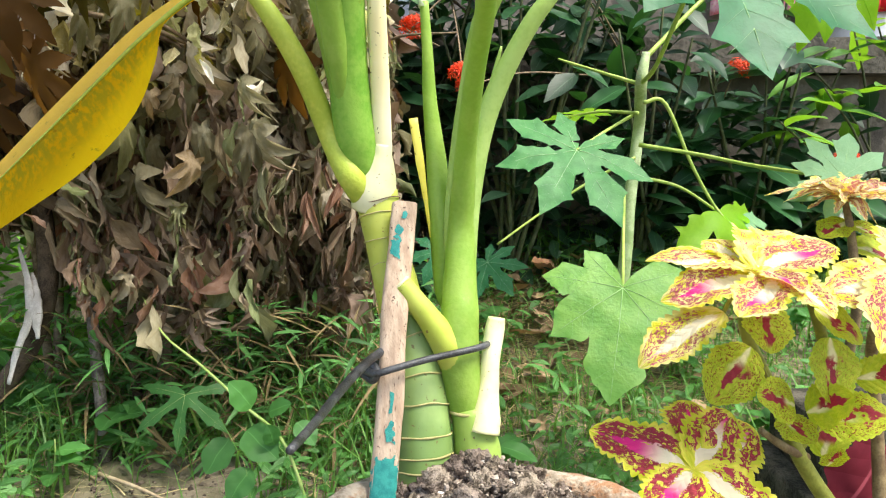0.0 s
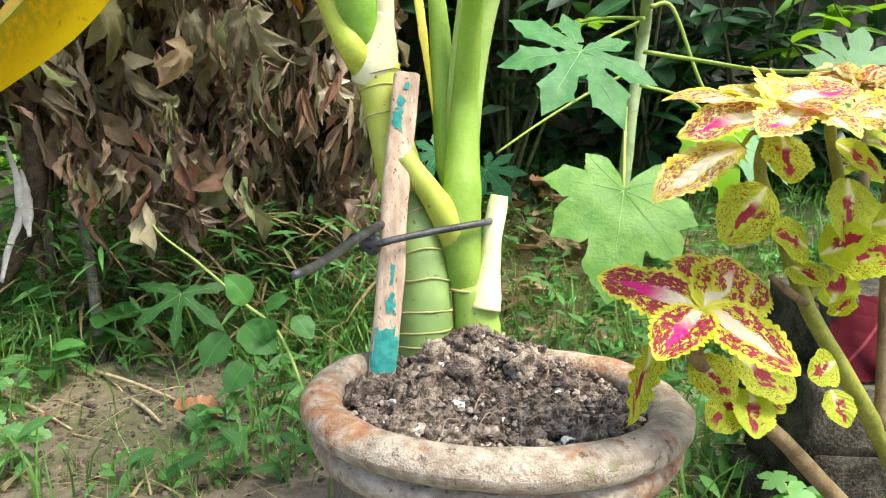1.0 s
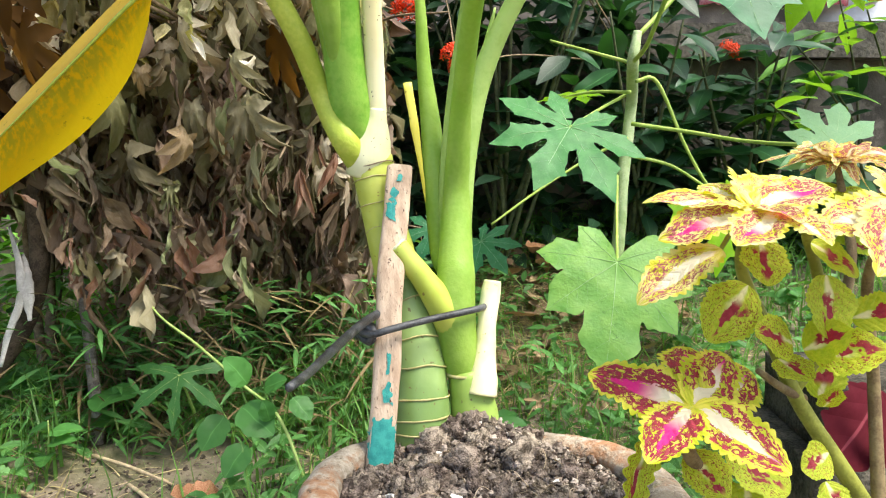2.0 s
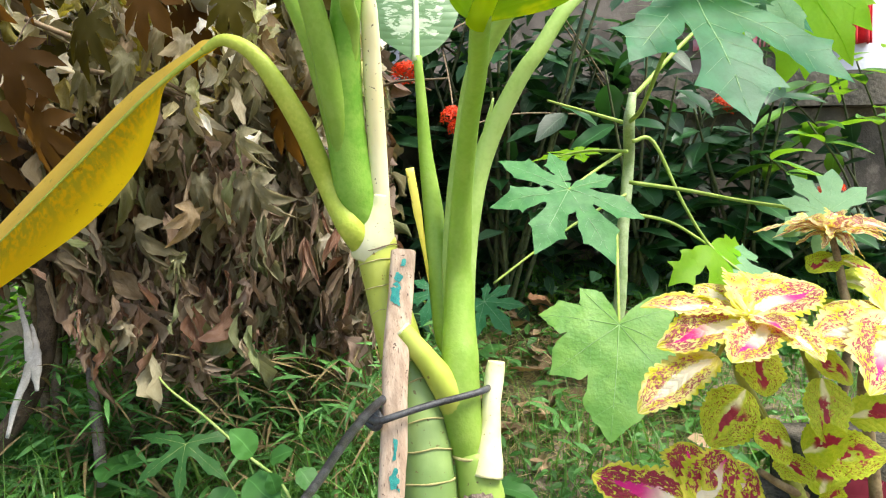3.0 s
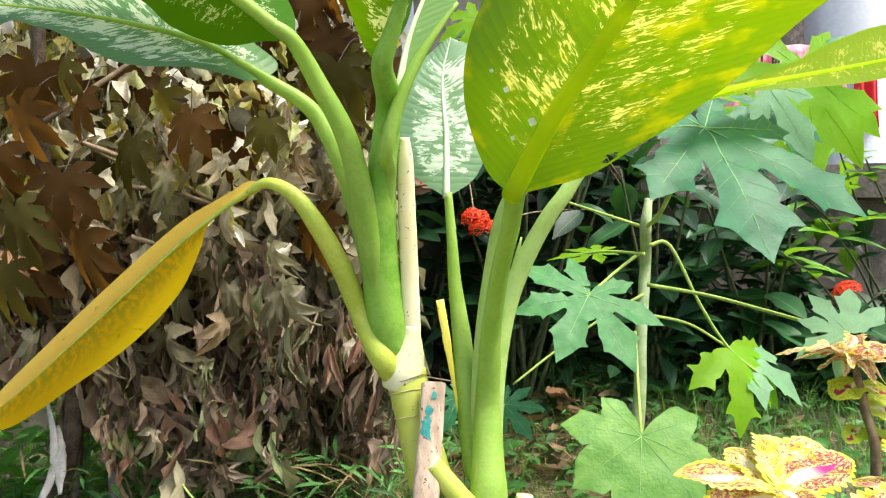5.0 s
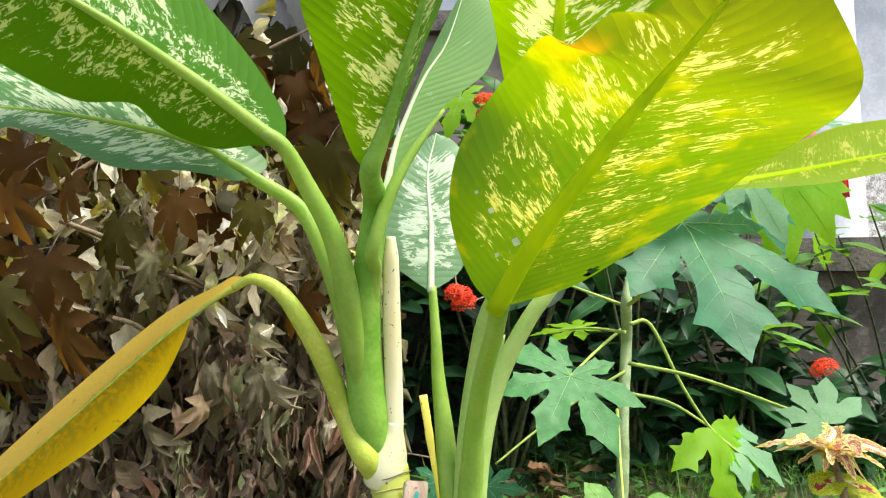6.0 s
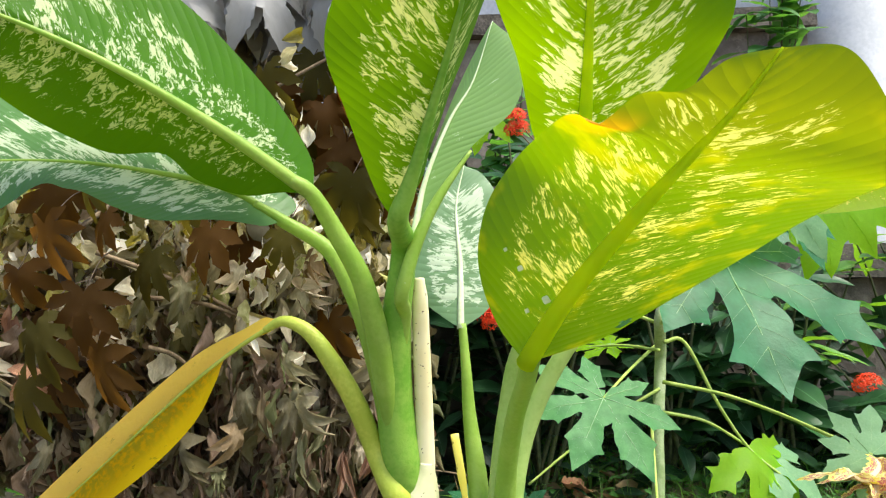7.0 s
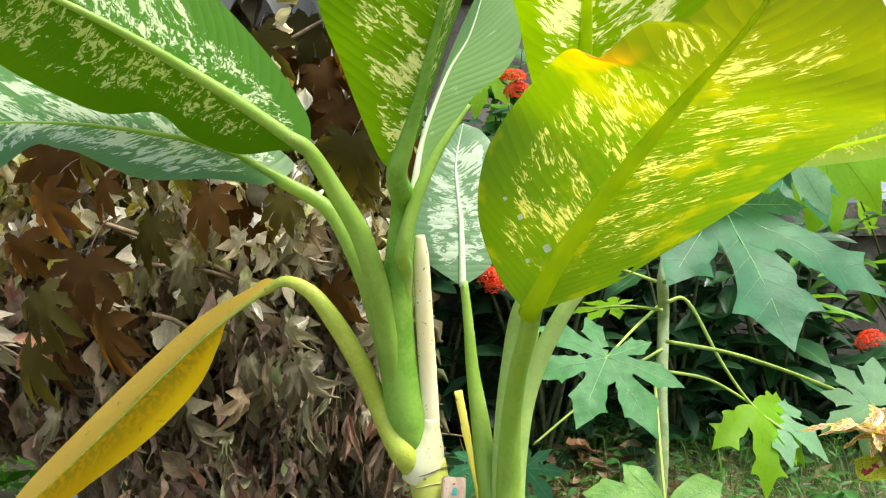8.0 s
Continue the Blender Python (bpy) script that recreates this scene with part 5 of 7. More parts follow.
def build_coleus():
    col = thing("coleus", (0.42, 0.62, ground_z(0.42, 0.62)), "bushy coleus with scalloped yellow leaves blotched crimson and white", "coleus plant")
    rng = random.Random(3)

    def leaves(items, meshes, group_label=""):
        for b, t, up in items:
            put("leaf", rng.choice(meshes), col, group_label, aim(b, t, up))
    hub = (0.180, 0.454, 0.396)
    leaves([(hub, (0.113, 0.490, 0.415), (0.0, -0.62, 0.78)), (hub, (0.232, 0.407, 0.376), (0.05, -0.60, 0.75)),
            (hub, (0.135, 0.406, 0.388), (-0.25, -0.5, 0.75)), (hub, (0.231, 0.505, 0.423), (0.0, -0.75, 0.6)),
            ((0.187, 0.464, 0.396), (0.204, 0.532, 0.427), (0.0, -0.7, 0.7)), ((0.192, 0.463, 0.394), (0.254, 0.503, 0.413), (0.1, -0.7, 0.7))], LEAF_COLEUS)
    hub = (0.227, 0.476, 0.536)
    leaves([(hub, (0.156, 0.503, 0.551), (0.0, -0.25, 0.95)), ((0.224, 0.471, 0.533), (0.157, 0.461, 0.528), (-0.1, -0.6, 0.75)),
            (hub, (0.262, 0.544, 0.573), (0.0, -0.7, 0.6)), (hub, (0.211, 0.533, 0.559), (0, -0.5, 0.8)),
            ((0.231, 0.446, 0.536), (0.241, 0.400, 0.531), (0, -0.4, 0.9)), ((0.232, 0.446, 0.536), (0.185, 0.405, 0.527), (0, -0.35, 0.9)),
            ((0.197, 0.459, 0.511), (0.134, 0.447, 0.481), (-0.4, -0.6, 0.7)), (hub, (0.298, 0.498, 0.561), (0.0, -0.4, 0.9)),
            (hub, (0.229, 0.417, 0.547), (0.1, -0.3, 0.9)), (hub, (0.289, 0.538, 0.566), (0.0, -0.5, 0.8))], LEAF_COLEUS_ROSE)
    hub = (0.306, 0.435, 0.542)
    leaves([(hub, (0.242, 0.415, 0.534), (-0.1, -0.55, 0.8)), (hub, (0.283, 0.477, 0.552), (0.0, -0.4, 0.9)), (hub, (0.368, 0.517, 0.566), (0.0, -0.6, 0.8)),
            (hub, (0.316, 0.394, 0.528), (0.0, -0.5, 0.8)), (hub, (0.260, 0.374, 0.521), (0.0, -0.5, 0.8)), (hub, (0.395, 0.475, 0.549), (0.0, -0.4, 0.9))], LEAF_COLEUS_ROSE)
    leaves([((0.224, 0.459, 0.519), (0.218, 0.427, 0.493), (0.0, -0.9, 0.3)), ((0.224, 0.471, 0.482), (0.193, 0.458, 0.444), (-0.2, -0.95, 0.2)),
            ((0.281, 0.471, 0.489), (0.277, 0.447, 0.448), (0.1, -0.95, 0.2)), ((0.258, 0.454, 0.515), (0.289, 0.442, 0.496), (0.0, -0.5, 0.8)),
            ((0.257, 0.467, 0.439), (0.224, 0.449, 0.455), (0.0, -0.8, 0.6)), ((0.265, 0.466, 0.434), (0.278, 0.438, 0.457), (0.0, -0.8, 0.6)),
            ((0.273, 0.466, 0.430), (0.308, 0.437, 0.445), (0.0, -0.7, 0.7)), ((0.312, 0.488, 0.452), (0.342, 0.469, 0.466), (0.0, -0.8, 0.6)),
            ((0.185, 0.470, 0.354), (0.204, 0.439, 0.335), (0.0, -0.85, 0.5)), ((0.217, 0.475, 0.355), (0.258, 0.453, 0.331), (0.2, -0.8, 0.6)),
            ((0.232, 0.473, 0.326), (0.223, 0.438, 0.307), (0.0, -0.9, 0.4)), ((0.228, 0.473, 0.324), (0.195, 0.449, 0.308), (-0.2, -0.85, 0.5)),
            ((0.239, 0.481, 0.318), (0.253, 0.460, 0.316), (0.2, -0.8, 0.6)), ((0.299, 0.482, 0.323), (0.305, 0.462, 0.302), (0.0, -0.95, 0.2)),
            ((0.303, 0.487, 0.344), (0.274, 0.466, 0.341), (0.0, -0.9, 0.4)), ((0.300, 0.494, 0.379), (0.301, 0.478, 0.398), (0.0, -0.9, 0.4)),
            ((0.298, 0.496, 0.385), (0.304, 0.495, 0.426), (0.0, -0.85, 0.5)), ((0.261, 0.494, 0.419), (0.270, 0.462, 0.415), (0.0, -0.8, 0.5)),
            ], LEAF_COLEUS_S)
    dark = unit_leaf("leaf", M_COLEUS_DARK, 0.62, 0.45, 0.15, 0.2, 7, 0.04, 40, 5, 0.03, 1.0, 0.7)
    put("leaf", dark, col, "large dark crimson leaf", aim((0.381, 0.544, 0.373), (0.314, 0.493, 0.328), (-0.3, -0.9, 0.2)))
    # the limp leaf over the pot's rim
    limp = unit_leaf("leaf", M_COLEUS_SMALL, 0.36, 0.30, 0.10, 0.5, 6, 0.05, 40, 5, 0.10, 4.0, 0.7)
    put("leaf", limp, col, "limp drooping leaf over the pot", aim((0.156, 0.486, 0.356), (0.138, 0.458, 0.302), (0.1, -0.95, 0.1)))
    base = (0.367, 0.490, 0.182)
    tube("stem", [base, (0.322, 0.490, 0.224), (0.263, 0.483, 0.283), (0.217, 0.477, 0.320), (0.182, 0.460, 0.358), (0.181, 0.456, 0.393)], [0.0080, 0.0075, 0.0065, 0.0060, 0.0055, 0.0045], M_COLEUS_WOODY, col, "brown woody lower stem", n=40, sides=12, rough=0.05)
    tube("stem", [(0.405, 0.489, 0.183), (0.358, 0.494, 0.268), (0.318, 0.493, 0.328), (0.280, 0.496, 0.385), (0.255, 0.499, 0.440), (0.232, 0.501, 0.491), (0.227, 0.476, 0.536)], [0.0080, 0.0074, 0.0068, 0.0062, 0.0054, 0.0046, 0.0036], M_COLEUS_STEM, col, "thick olive-green stem", n=50, sides=14, rough=0.04)
    tube("stem", [(0.278, 0.498, 0.391), (0.296, 0.496, 0.428), (0.285, 0.487, 0.481), (0.266, 0.476, 0.522), (0.246, 0.436, 0.539)], [0.0046, 0.0042, 0.0042, 0.0040, 0.003], M_COLEUS_STEM, col, n=36, sides=12)
    tube("stem", [(0.352, 0.493, 0.284), (0.348, 0.510, 0.402), (0.329, 0.497, 0.480), (0.306, 0.435, 0.542)], [0.0055, 0.0046, 0.0042, 0.0032], M_COLEUS_WOODY, col, n=36, sides=12)
    tube("twig", [(0.285, 0.496, 0.385), (0.262, 0.489, 0.398), (0.241, 0.483, 0.413)], [0.004, 0.0032, 0.0025], M_COLEUS_WOODY, col, n=16, sides=10)
    for b, t in (((0.181, 0.456, 0.393), (0.156, 0.486, 0.356)), ((0.255, 0.499, 0.440), (0.223, 0.471, 0.479)), ((0.216, 0.475, 0.520), (0.198, 0.461, 0.510))):
        tube("leaf_stalk", [b, Vector(b).lerp(Vector(t), 0.5) + Vector((0, 0, 0.004)), t], [0.0022, 0.0018, 0.0015], M_COLEUS_STEM, col, n=10, sides=8)
    # a second plant farther back, seen at its top
    two = thing("coleus", (0.56, 0.98, ground_z(0.56, 0.98)), "slender coleus with a flat top of cream and rose leaves", "coleus plant")
    top = (0.556, 0.927, 0.564)
    tube("stem", [(0.56, 0.98, ground_z(0.56, 0.98)), (0.569, 0.901, 0.382), (0.564, 0.911, 0.493), top], [0.008, 0.007, 0.006, 0.004], M_COLEUS_WOODY, two, n=30, sides=10)
    for i in range(22):
        a = i * 2.4
        r = (0.085, 0.07, 0.05)[i % 3]
        tip = Vector(top) + Vector((math.cos(a) * r, math.sin(a) * r, 0.034 - 0.02 * (i % 3) + rng.uniform(-0.012, 0.012)))
        put("leaf", rng.choice(LEAF_COLEUS_CREAM), two, m=aim(top, tip, (0, -0.1, 1)))
    for dx, dz in ((-0.05, -0.055), (0.05, -0.06), (-0.03, -0.12), (0.06, -0.13), (0.09, -0.09)):
        b = Vector(top) + Vector((0.01, 0, dz + 0.02))
        put("leaf", rng.choice(LEAF_COLEUS_S), two, m=aim(b, b + Vector((dx, -0.02, -0.015)), (0, -0.4, 0.9)))


build_coleus()


# ---- papaya ----
# Half outlines of one lobe, from its base to its tip: share of its length, and half width as a share of it.
LOBE_PAPAYA = [(0.40, 0.12), (0.47, 0.20), (0.53, 0.245), (0.55, 0.175), (0.64, 0.135), (0.70, 0.17), (0.80, 0.235), (0.795, 0.125), (0.86, 0.085), (0.93, 0.042)]
LOBE_PLAIN = [(0.38, 0.115), (0.50, 0.165), (0.60, 0.18), (0.68, 0.215), (0.70, 0.145), (0.82, 0.10), (0.92, 0.045)]
LOBE_SOFT = [(0.62, 0.24), (0.70, 0.27), (0.725, 0.235), (0.79, 0.22), (0.81, 0.175), (0.87, 0.135), (0.885, 0.10), (0.94, 0.055)]
LOBE_MAPLE = [(0.42, 0.13), (0.50, 0.185), (0.53, 0.16), (0.60, 0.19), (0.63, 0.155), (0.70, 0.165), (0.73, 0.125), (0.80, 0.12), (0.83, 0.085), (0.92, 0.05)]


def fan(lengths, span, wide=1.0):
    """Lobes spread evenly over a span of degrees: angle, length, width."""
    n = len(lengths)
    return [(span * (i / (n - 1) - 0.5), ln, wide) for i, ln in enumerate(lengths)]


def lobed_data(lobes, shape, sinus, drop, cup, seed, grain=0.085, jag=0.012, hollow=0.10):
    """A lobed palm-shaped leaf, one metre from its stalk to the tip of a lobe of length 1, face up, a lobe at 0 degrees on +y."""
    rng = random.Random(seed)
    line, keep = [], []

    def mark(v, sharp):
        line.append(v)
        keep.append(sharp)

    def polar(a, r):
        mark(Vector((r * math.sin(a), r * math.cos(a))), False)
    polar(radians(lobes[0][0]) - 0.55, lobes[0][1] * 0.30)
    for i, (deg, ln, wide) in enumerate(lobes):
        a = radians(deg)
        room = {-1: 0.6 if i == 0 else 0.46 * radians(deg - lobes[i - 1][0]), 1: 0.6 if i == len(lobes) - 1 else 0.46 * radians(lobes[i + 1][0] - deg)}
        ax, side = Vector((math.sin(a), math.cos(a))), Vector((math.cos(a), -math.sin(a)))
        for sign in (-1, 1):
            run = []
            for n, (s, w) in enumerate(shape):
                tooth = 0 < n < len(shape) - 1 and w > shape[n - 1][1] and w > shape[n + 1][1]
                k = 1 + rng.uniform(-0.10, 0.10)
                if s < 0.72 and math.atan2(w * wide * k, s) > room[sign]:
                    continue
                run.append((ax * ln * (s + rng.uniform(-0.012, 0.012)) + side * (sign * ln * w * wide * k), tooth))
            if sign > 0:
                run = [(ax * ln, True)] + run[::-1]
            for v, sharp in run:
                mark(v, sharp)
        if i + 1 < len(lobes):
            deg2, ln2, _ = lobes[i + 1]
            f = ln / (ln + ln2)
            polar(a + (radians(deg2) - a) * f, sinus * min(ln, ln2) * (1 + rng.uniform(-0.08, 0.08)))
    polar(radians(lobes[-1][0]) + 0.55, lobes[-1][1] * 0.30)
    mark(Vector((0.0, -hollow * 0.2)), True)
    for _ in range(2):
        bent, held = [], []
        for i, v in enumerate(line):
            if keep[i]:
                bent.append(v)
                held.append(True)
            else:
                bent += [v.lerp(line[i - 1], 0.25), v.lerp(line[(i + 1) % len(line)], 0.25)]
                held += [False, False]
        line, keep = bent, held
    ring = []
    for i, p in enumerate(line):
        q = line[(i + 1) % len(line)]
        n = max(1, int((q - p).length / 0.06))
        for j in range(n):
            v = p.lerp(q, j / n)
            if j:
                v = v + Vector((rng.uniform(-jag, jag), rng.uniform(-jag, jag)))
            ring.append(v)
    pts = list(ring)
    reach = max(ln for _, ln, _ in lobes)
    steps = int(reach / grain) + 1
    for iy in range(-steps, steps + 1):
        for ix in range(-steps, steps + 1):
            v = Vector(((ix + 0.5 * (iy % 2)) * grain, iy * grain * 0.87))
            if min((v - r).length for r in ring) > grain * 0.45:
                pts.append(v)
    out, _, tris = geometry.delaunay_2d_cdt(pts, [], [list(range(len(ring)))], 1, 1e-5)[:3]
    axes = [radians(d) for d, _, _ in lobes]

    def lift(x, y):
        r, a = math.hypot(x, y), math.atan2(x, y)
        f = min(1.0, min(abs(a - b) for b in axes) / 0.35)
        return -drop * r * r + cup * 0.3 * f * r + 0.030 * noise.noise(Vector((x * 4, y * 4, seed))) + 0.010 * noise.noise(Vector((x * 13, y * 13, seed)))
    used = sorted({i for t in tris for i in t})
    slot = {i: k for k, i in enumerate(used)}
    tris, out = [[slot[i] for i in t] for t in tris], [out[i] for i in used]
    verts, uvs = [], []
    for v in out:
        r, a = v.length, math.atan2(v.x, v.y)
        verts.append(Vector((v.x, v.y, lift(v.x, v.y))))
        uvs.append(((r, a), (r, min(1.0, 0.04 + min(abs(a - b) for b in axes) * r / 0.25))))
    faces = []
    for t in tris:
        p, q, r = (out[i] for i in t)
        faces.append(tuple(t) if (q - p).cross(r - p) > 0 else tuple(reversed(t)))
    ribs = []
    for a, (_, ln, wide) in zip(axes, lobes):
        vv, vf = [], []

        def at(q, b=0.0):
            x, y = q * math.sin(a) + b * math.cos(a), q * math.cos(a) - b * math.sin(a)
            return Vector((x, y, lift(x, y) + 0.003))
        runs = [([at(ln * 0.95 * i / 8) for i in range(9)], 0.0042, 0.0010)]
        for s in (-1, 1):
            for q0 in (0.28, 0.42, 0.56, 0.70):
                far = (0.50 if q0 < 0.5 else 0.36) * wide * ln * 0.42
                runs.append(([at(ln * q0 + far * 0.9 * i / 5, s * far * i / 5) for i in range(6)], 0.0009, 0.0004))
        for path, r0, r1 in runs:
            tv, tf = tube_data(path, [r0, r1], n=8, sides=5)
            o = len(vv)
            vv += tv
            vf += [tuple(o + i for i in q) for q in tf]
        ribs.append((vv, vf))
    return verts, faces, uvs, ribs


PAPAYA_LOBES = fan((0.55, 0.72, 0.88, 1.0, 0.88, 0.72, 0.55), 280)


def palm_leaf(parent, hub, tip, up, material, seed, drop=0.18, cup=0.10, lobes=None, label="", shape=None, sinus=0.36, vein=None, wide=1.0, holes=()):
    v, f, uv, ribs = lobed_data(lobes or PAPAYA_LOBES, shape or LOBE_PLAIN, sinus, drop, cup, seed)
    for x, y, r in holes:
        f = [q for q in f if (sum((v[i] for i in q), Vector()) / 3 - Vector((x, y, 0))).xy.length > r]
    m = aim(hub, tip, up, wide)
    b = put("leaf", mesh_of("leaf", v, f, material, uv), parent, label, m)
    for vv, vf in ribs:
        new("vein", mesh_of("vein", vv, vf, vein or M_PAPAYA_VEIN)).parent = b
    return b


def soft_papaya():
    """Yellow-green leaf scribbled by leaf miners, with crinkled relief."""
    k = Nodes("soft_papaya_leaf")
    c = k.coords()
    n1, n2 = k.noise(c, 5.0, 3.0), k.noise(c, 34.0, 4.0)
    col = k.mix(k.step(n1, 0.35, 0.65), (0.15, 0.36, 0.055), (0.25, 0.48, 0.085))
    wander = k.math("ABSOLUTE", k.math("SUBTRACT", k.noise(c, 9.0, 2.0, 0.5, 1.6), 0.5))
    mine = k.math("MULTIPLY", k.step(wander, 0.010, 0.003), k.step(k.noise(c, 3.0, 1.0), 0.46, 0.54))
    col = k.mix(k.math("MULTIPLY", mine, 0.8), col, (0.030, 0.11, 0.025))
    return k.surface(col, 0.45, k.bump(k.math("ADD", k.math("MULTIPLY", n2, 0.35), n1), 0.5, 0.006), 0.4, through=(0.28, 0.60, 0.05), share=0.35)


M_PAPAYA_SOFT = soft_papaya()


M_PAPAYA_SOFT_VEIN = simple("soft_papaya_vein", (0.30, 0.52, 0.16), (0.40, 0.60, 0.22), 40.0, 0.5)
M_PAPAYA_MID = simple("papaya_leaf_mid", (0.048, 0.190, 0.060), (0.095, 0.285, 0.090), 9.0, 0.5, 0.3, 0.3, 0.0015, 6.0, through=(0.2, 0.5, 0.05), share=0.35)


def build_papaya():
    foot = (0.40, 1.62, ground_z(0.40, 1.62))
    pap = thing("papaya_tree", foot, "young papaya tree with pale ringed stem and lobed leaves", "papaya tree")
    top = (0.438, 1.514, 0.777)
    tube("trunk", [foot, (0.434, 1.588, 0.324), (0.450, 1.610, 0.510), (0.474, 1.641, 0.692), top, (0.446, 1.512, 0.843)], [0.024, 0.0155, 0.0145, 0.0138, 0.0132, 0.009], M_PAPAYA_STEM, pap, "pale green ringed trunk", n=60, sides=18, rough=0.06)

    def stalk(pts, r=0.0052):
        tube("leaf_stalk", pts, [r * 0.95, r * 0.72, r * 0.6], M_PAPAYA_STALK, pap, n=24, sides=9)
    # leaf beside the trunk
    h = (0.270, 1.363, 0.630)
    stalk([(0.458, 1.636, 0.716), (0.370, 1.516, 0.677), h], 0.0048)
    palm_leaf(pap, h, (0.156, 1.248, 0.524), (-0.1, -0.85, 0.5), M_PAPAYA_MID, 1, 0.10, 0.12, [(-150, 0.62, 1.0), (-104, 0.85, 1.0), (-58, 1.0, 1.05), (-8, 0.95, 1.05), (40, 0.88, 1.0), (88, 0.86, 1.0), (132, 0.62, 1.0)], "lobed green papaya leaf with a few small holes", holes=((0.18, 0.10, 0.045), (-0.22, 0.30, 0.05), (0.05, -0.12, 0.03)))
    # lowest leaf, hanging to the front
    h = (0.327, 1.192, 0.381)
    stalk([(0.434, 1.603, 0.523), (0.384, 1.411, 0.442), h], 0.0045)
    palm_leaf(pap, h, (0.293, 1.050, 0.212), (0.0, -0.8, 0.6), M_PAPAYA_SOFT, 2, 0.10, 0.05, [(-118, 0.56, 1.0), (-72, 0.64, 1.0), (-40, 0.74, 1.0), (4, 0.98, 1.0), (48, 0.74, 1.0), (94, 0.66, 1.0), (135, 0.46, 1.0)], "large soft hanging papaya leaf", LOBE_SOFT, 0.74, M_PAPAYA_SOFT_VEIN)
    # great upper leaf
    h = (0.352, 0.930, 0.899)
    stalk([top, (0.434, 1.403, 0.799), (0.400, 1.171, 0.862), h], 0.0060)
    palm_leaf(pap, h, (0.376, 0.755, 0.725), (0.08, -0.6, 0.8), M_PAPAYA, 3, 0.12, 0.16, [(-150, 0.50, 1.0), (-92, 0.58, 1.1), (-45, 0.98, 0.95), (0, 1.0, 1.15), (42, 0.76, 1.10), (92, 0.52, 1.2), (142, 0.48, 1.2)], "great lobed papaya leaf", LOBE_PAPAYA, 0.46)
    # leaves on long stalks to the right
    stalk([(0.443, 1.505, 0.735), (0.491, 1.505, 0.732), (0.561, 1.509, 0.592), (0.625, 1.512, 0.493), (0.692, 1.503, 0.432)])
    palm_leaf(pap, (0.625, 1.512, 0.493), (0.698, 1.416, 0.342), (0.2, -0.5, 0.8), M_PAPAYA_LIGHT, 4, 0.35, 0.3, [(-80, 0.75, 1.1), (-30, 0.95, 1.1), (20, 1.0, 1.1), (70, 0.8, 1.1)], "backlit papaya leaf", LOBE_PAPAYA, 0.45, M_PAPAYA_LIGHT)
    stalk([(0.440, 1.518, 0.643), (0.549, 1.458, 0.622), (0.608, 1.338, 0.601), (0.612, 1.138, 0.590), (0.600, 1.008, 0.588)])
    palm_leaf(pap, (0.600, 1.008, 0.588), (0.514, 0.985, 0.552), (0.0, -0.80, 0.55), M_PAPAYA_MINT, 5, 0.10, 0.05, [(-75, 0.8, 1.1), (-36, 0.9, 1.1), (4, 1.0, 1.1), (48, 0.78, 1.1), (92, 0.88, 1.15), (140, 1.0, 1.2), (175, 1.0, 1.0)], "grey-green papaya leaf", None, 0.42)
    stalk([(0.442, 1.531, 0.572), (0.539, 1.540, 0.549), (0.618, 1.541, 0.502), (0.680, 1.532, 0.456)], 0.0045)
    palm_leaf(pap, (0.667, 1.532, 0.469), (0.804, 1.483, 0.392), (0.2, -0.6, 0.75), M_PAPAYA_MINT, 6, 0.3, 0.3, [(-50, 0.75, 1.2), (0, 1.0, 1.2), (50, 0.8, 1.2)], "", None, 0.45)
    # leaves behind, to the left of the trunk
    stalk([(0.443, 1.524, 0.775), (0.361, 1.613, 0.816), (0.286, 1.703, 0.855)], 0.005)
    stalk([(0.462, 1.623, 0.614), (0.352, 1.592, 0.560), (0.230, 1.546, 0.489), (0.124, 1.511, 0.418)], 0.0042)
    stalk([(0.441, 1.536, 0.714), (0.373, 1.616, 0.722), (0.304, 1.697, 0.713)], 0.0045)
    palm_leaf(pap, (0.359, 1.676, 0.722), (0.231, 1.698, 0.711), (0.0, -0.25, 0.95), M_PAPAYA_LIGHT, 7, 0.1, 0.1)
    palm_leaf(pap, (0.096, 1.423, 0.391), (0.144, 1.349, 0.340), (0.0, -0.9, 0.4), M_PAPAYA, 8, 0.15, 0.1)
    palm_leaf(pap, (-0.007, 1.311, 0.434), (-0.039, 1.277, 0.372), (0.0, -0.9, 0.4), M_PAPAYA, 9, 0.15, 0.1)
    # crown leaves over the coping
    stalk([(0.443, 1.512, 0.830), (0.626, 1.595, 1.000), (0.815, 1.659, 1.118), (0.964, 1.685, 1.219)], 0.006)
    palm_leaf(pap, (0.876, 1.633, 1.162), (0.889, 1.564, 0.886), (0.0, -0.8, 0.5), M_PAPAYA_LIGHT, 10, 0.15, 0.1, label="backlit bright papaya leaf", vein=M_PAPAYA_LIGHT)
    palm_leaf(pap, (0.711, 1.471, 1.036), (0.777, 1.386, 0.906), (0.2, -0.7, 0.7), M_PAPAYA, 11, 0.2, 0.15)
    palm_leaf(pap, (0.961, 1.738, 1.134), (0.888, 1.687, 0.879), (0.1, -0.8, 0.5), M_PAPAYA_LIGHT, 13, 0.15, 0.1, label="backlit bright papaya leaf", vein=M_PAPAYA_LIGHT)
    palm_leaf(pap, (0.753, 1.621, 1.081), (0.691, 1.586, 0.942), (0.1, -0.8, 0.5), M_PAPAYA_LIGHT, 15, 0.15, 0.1)
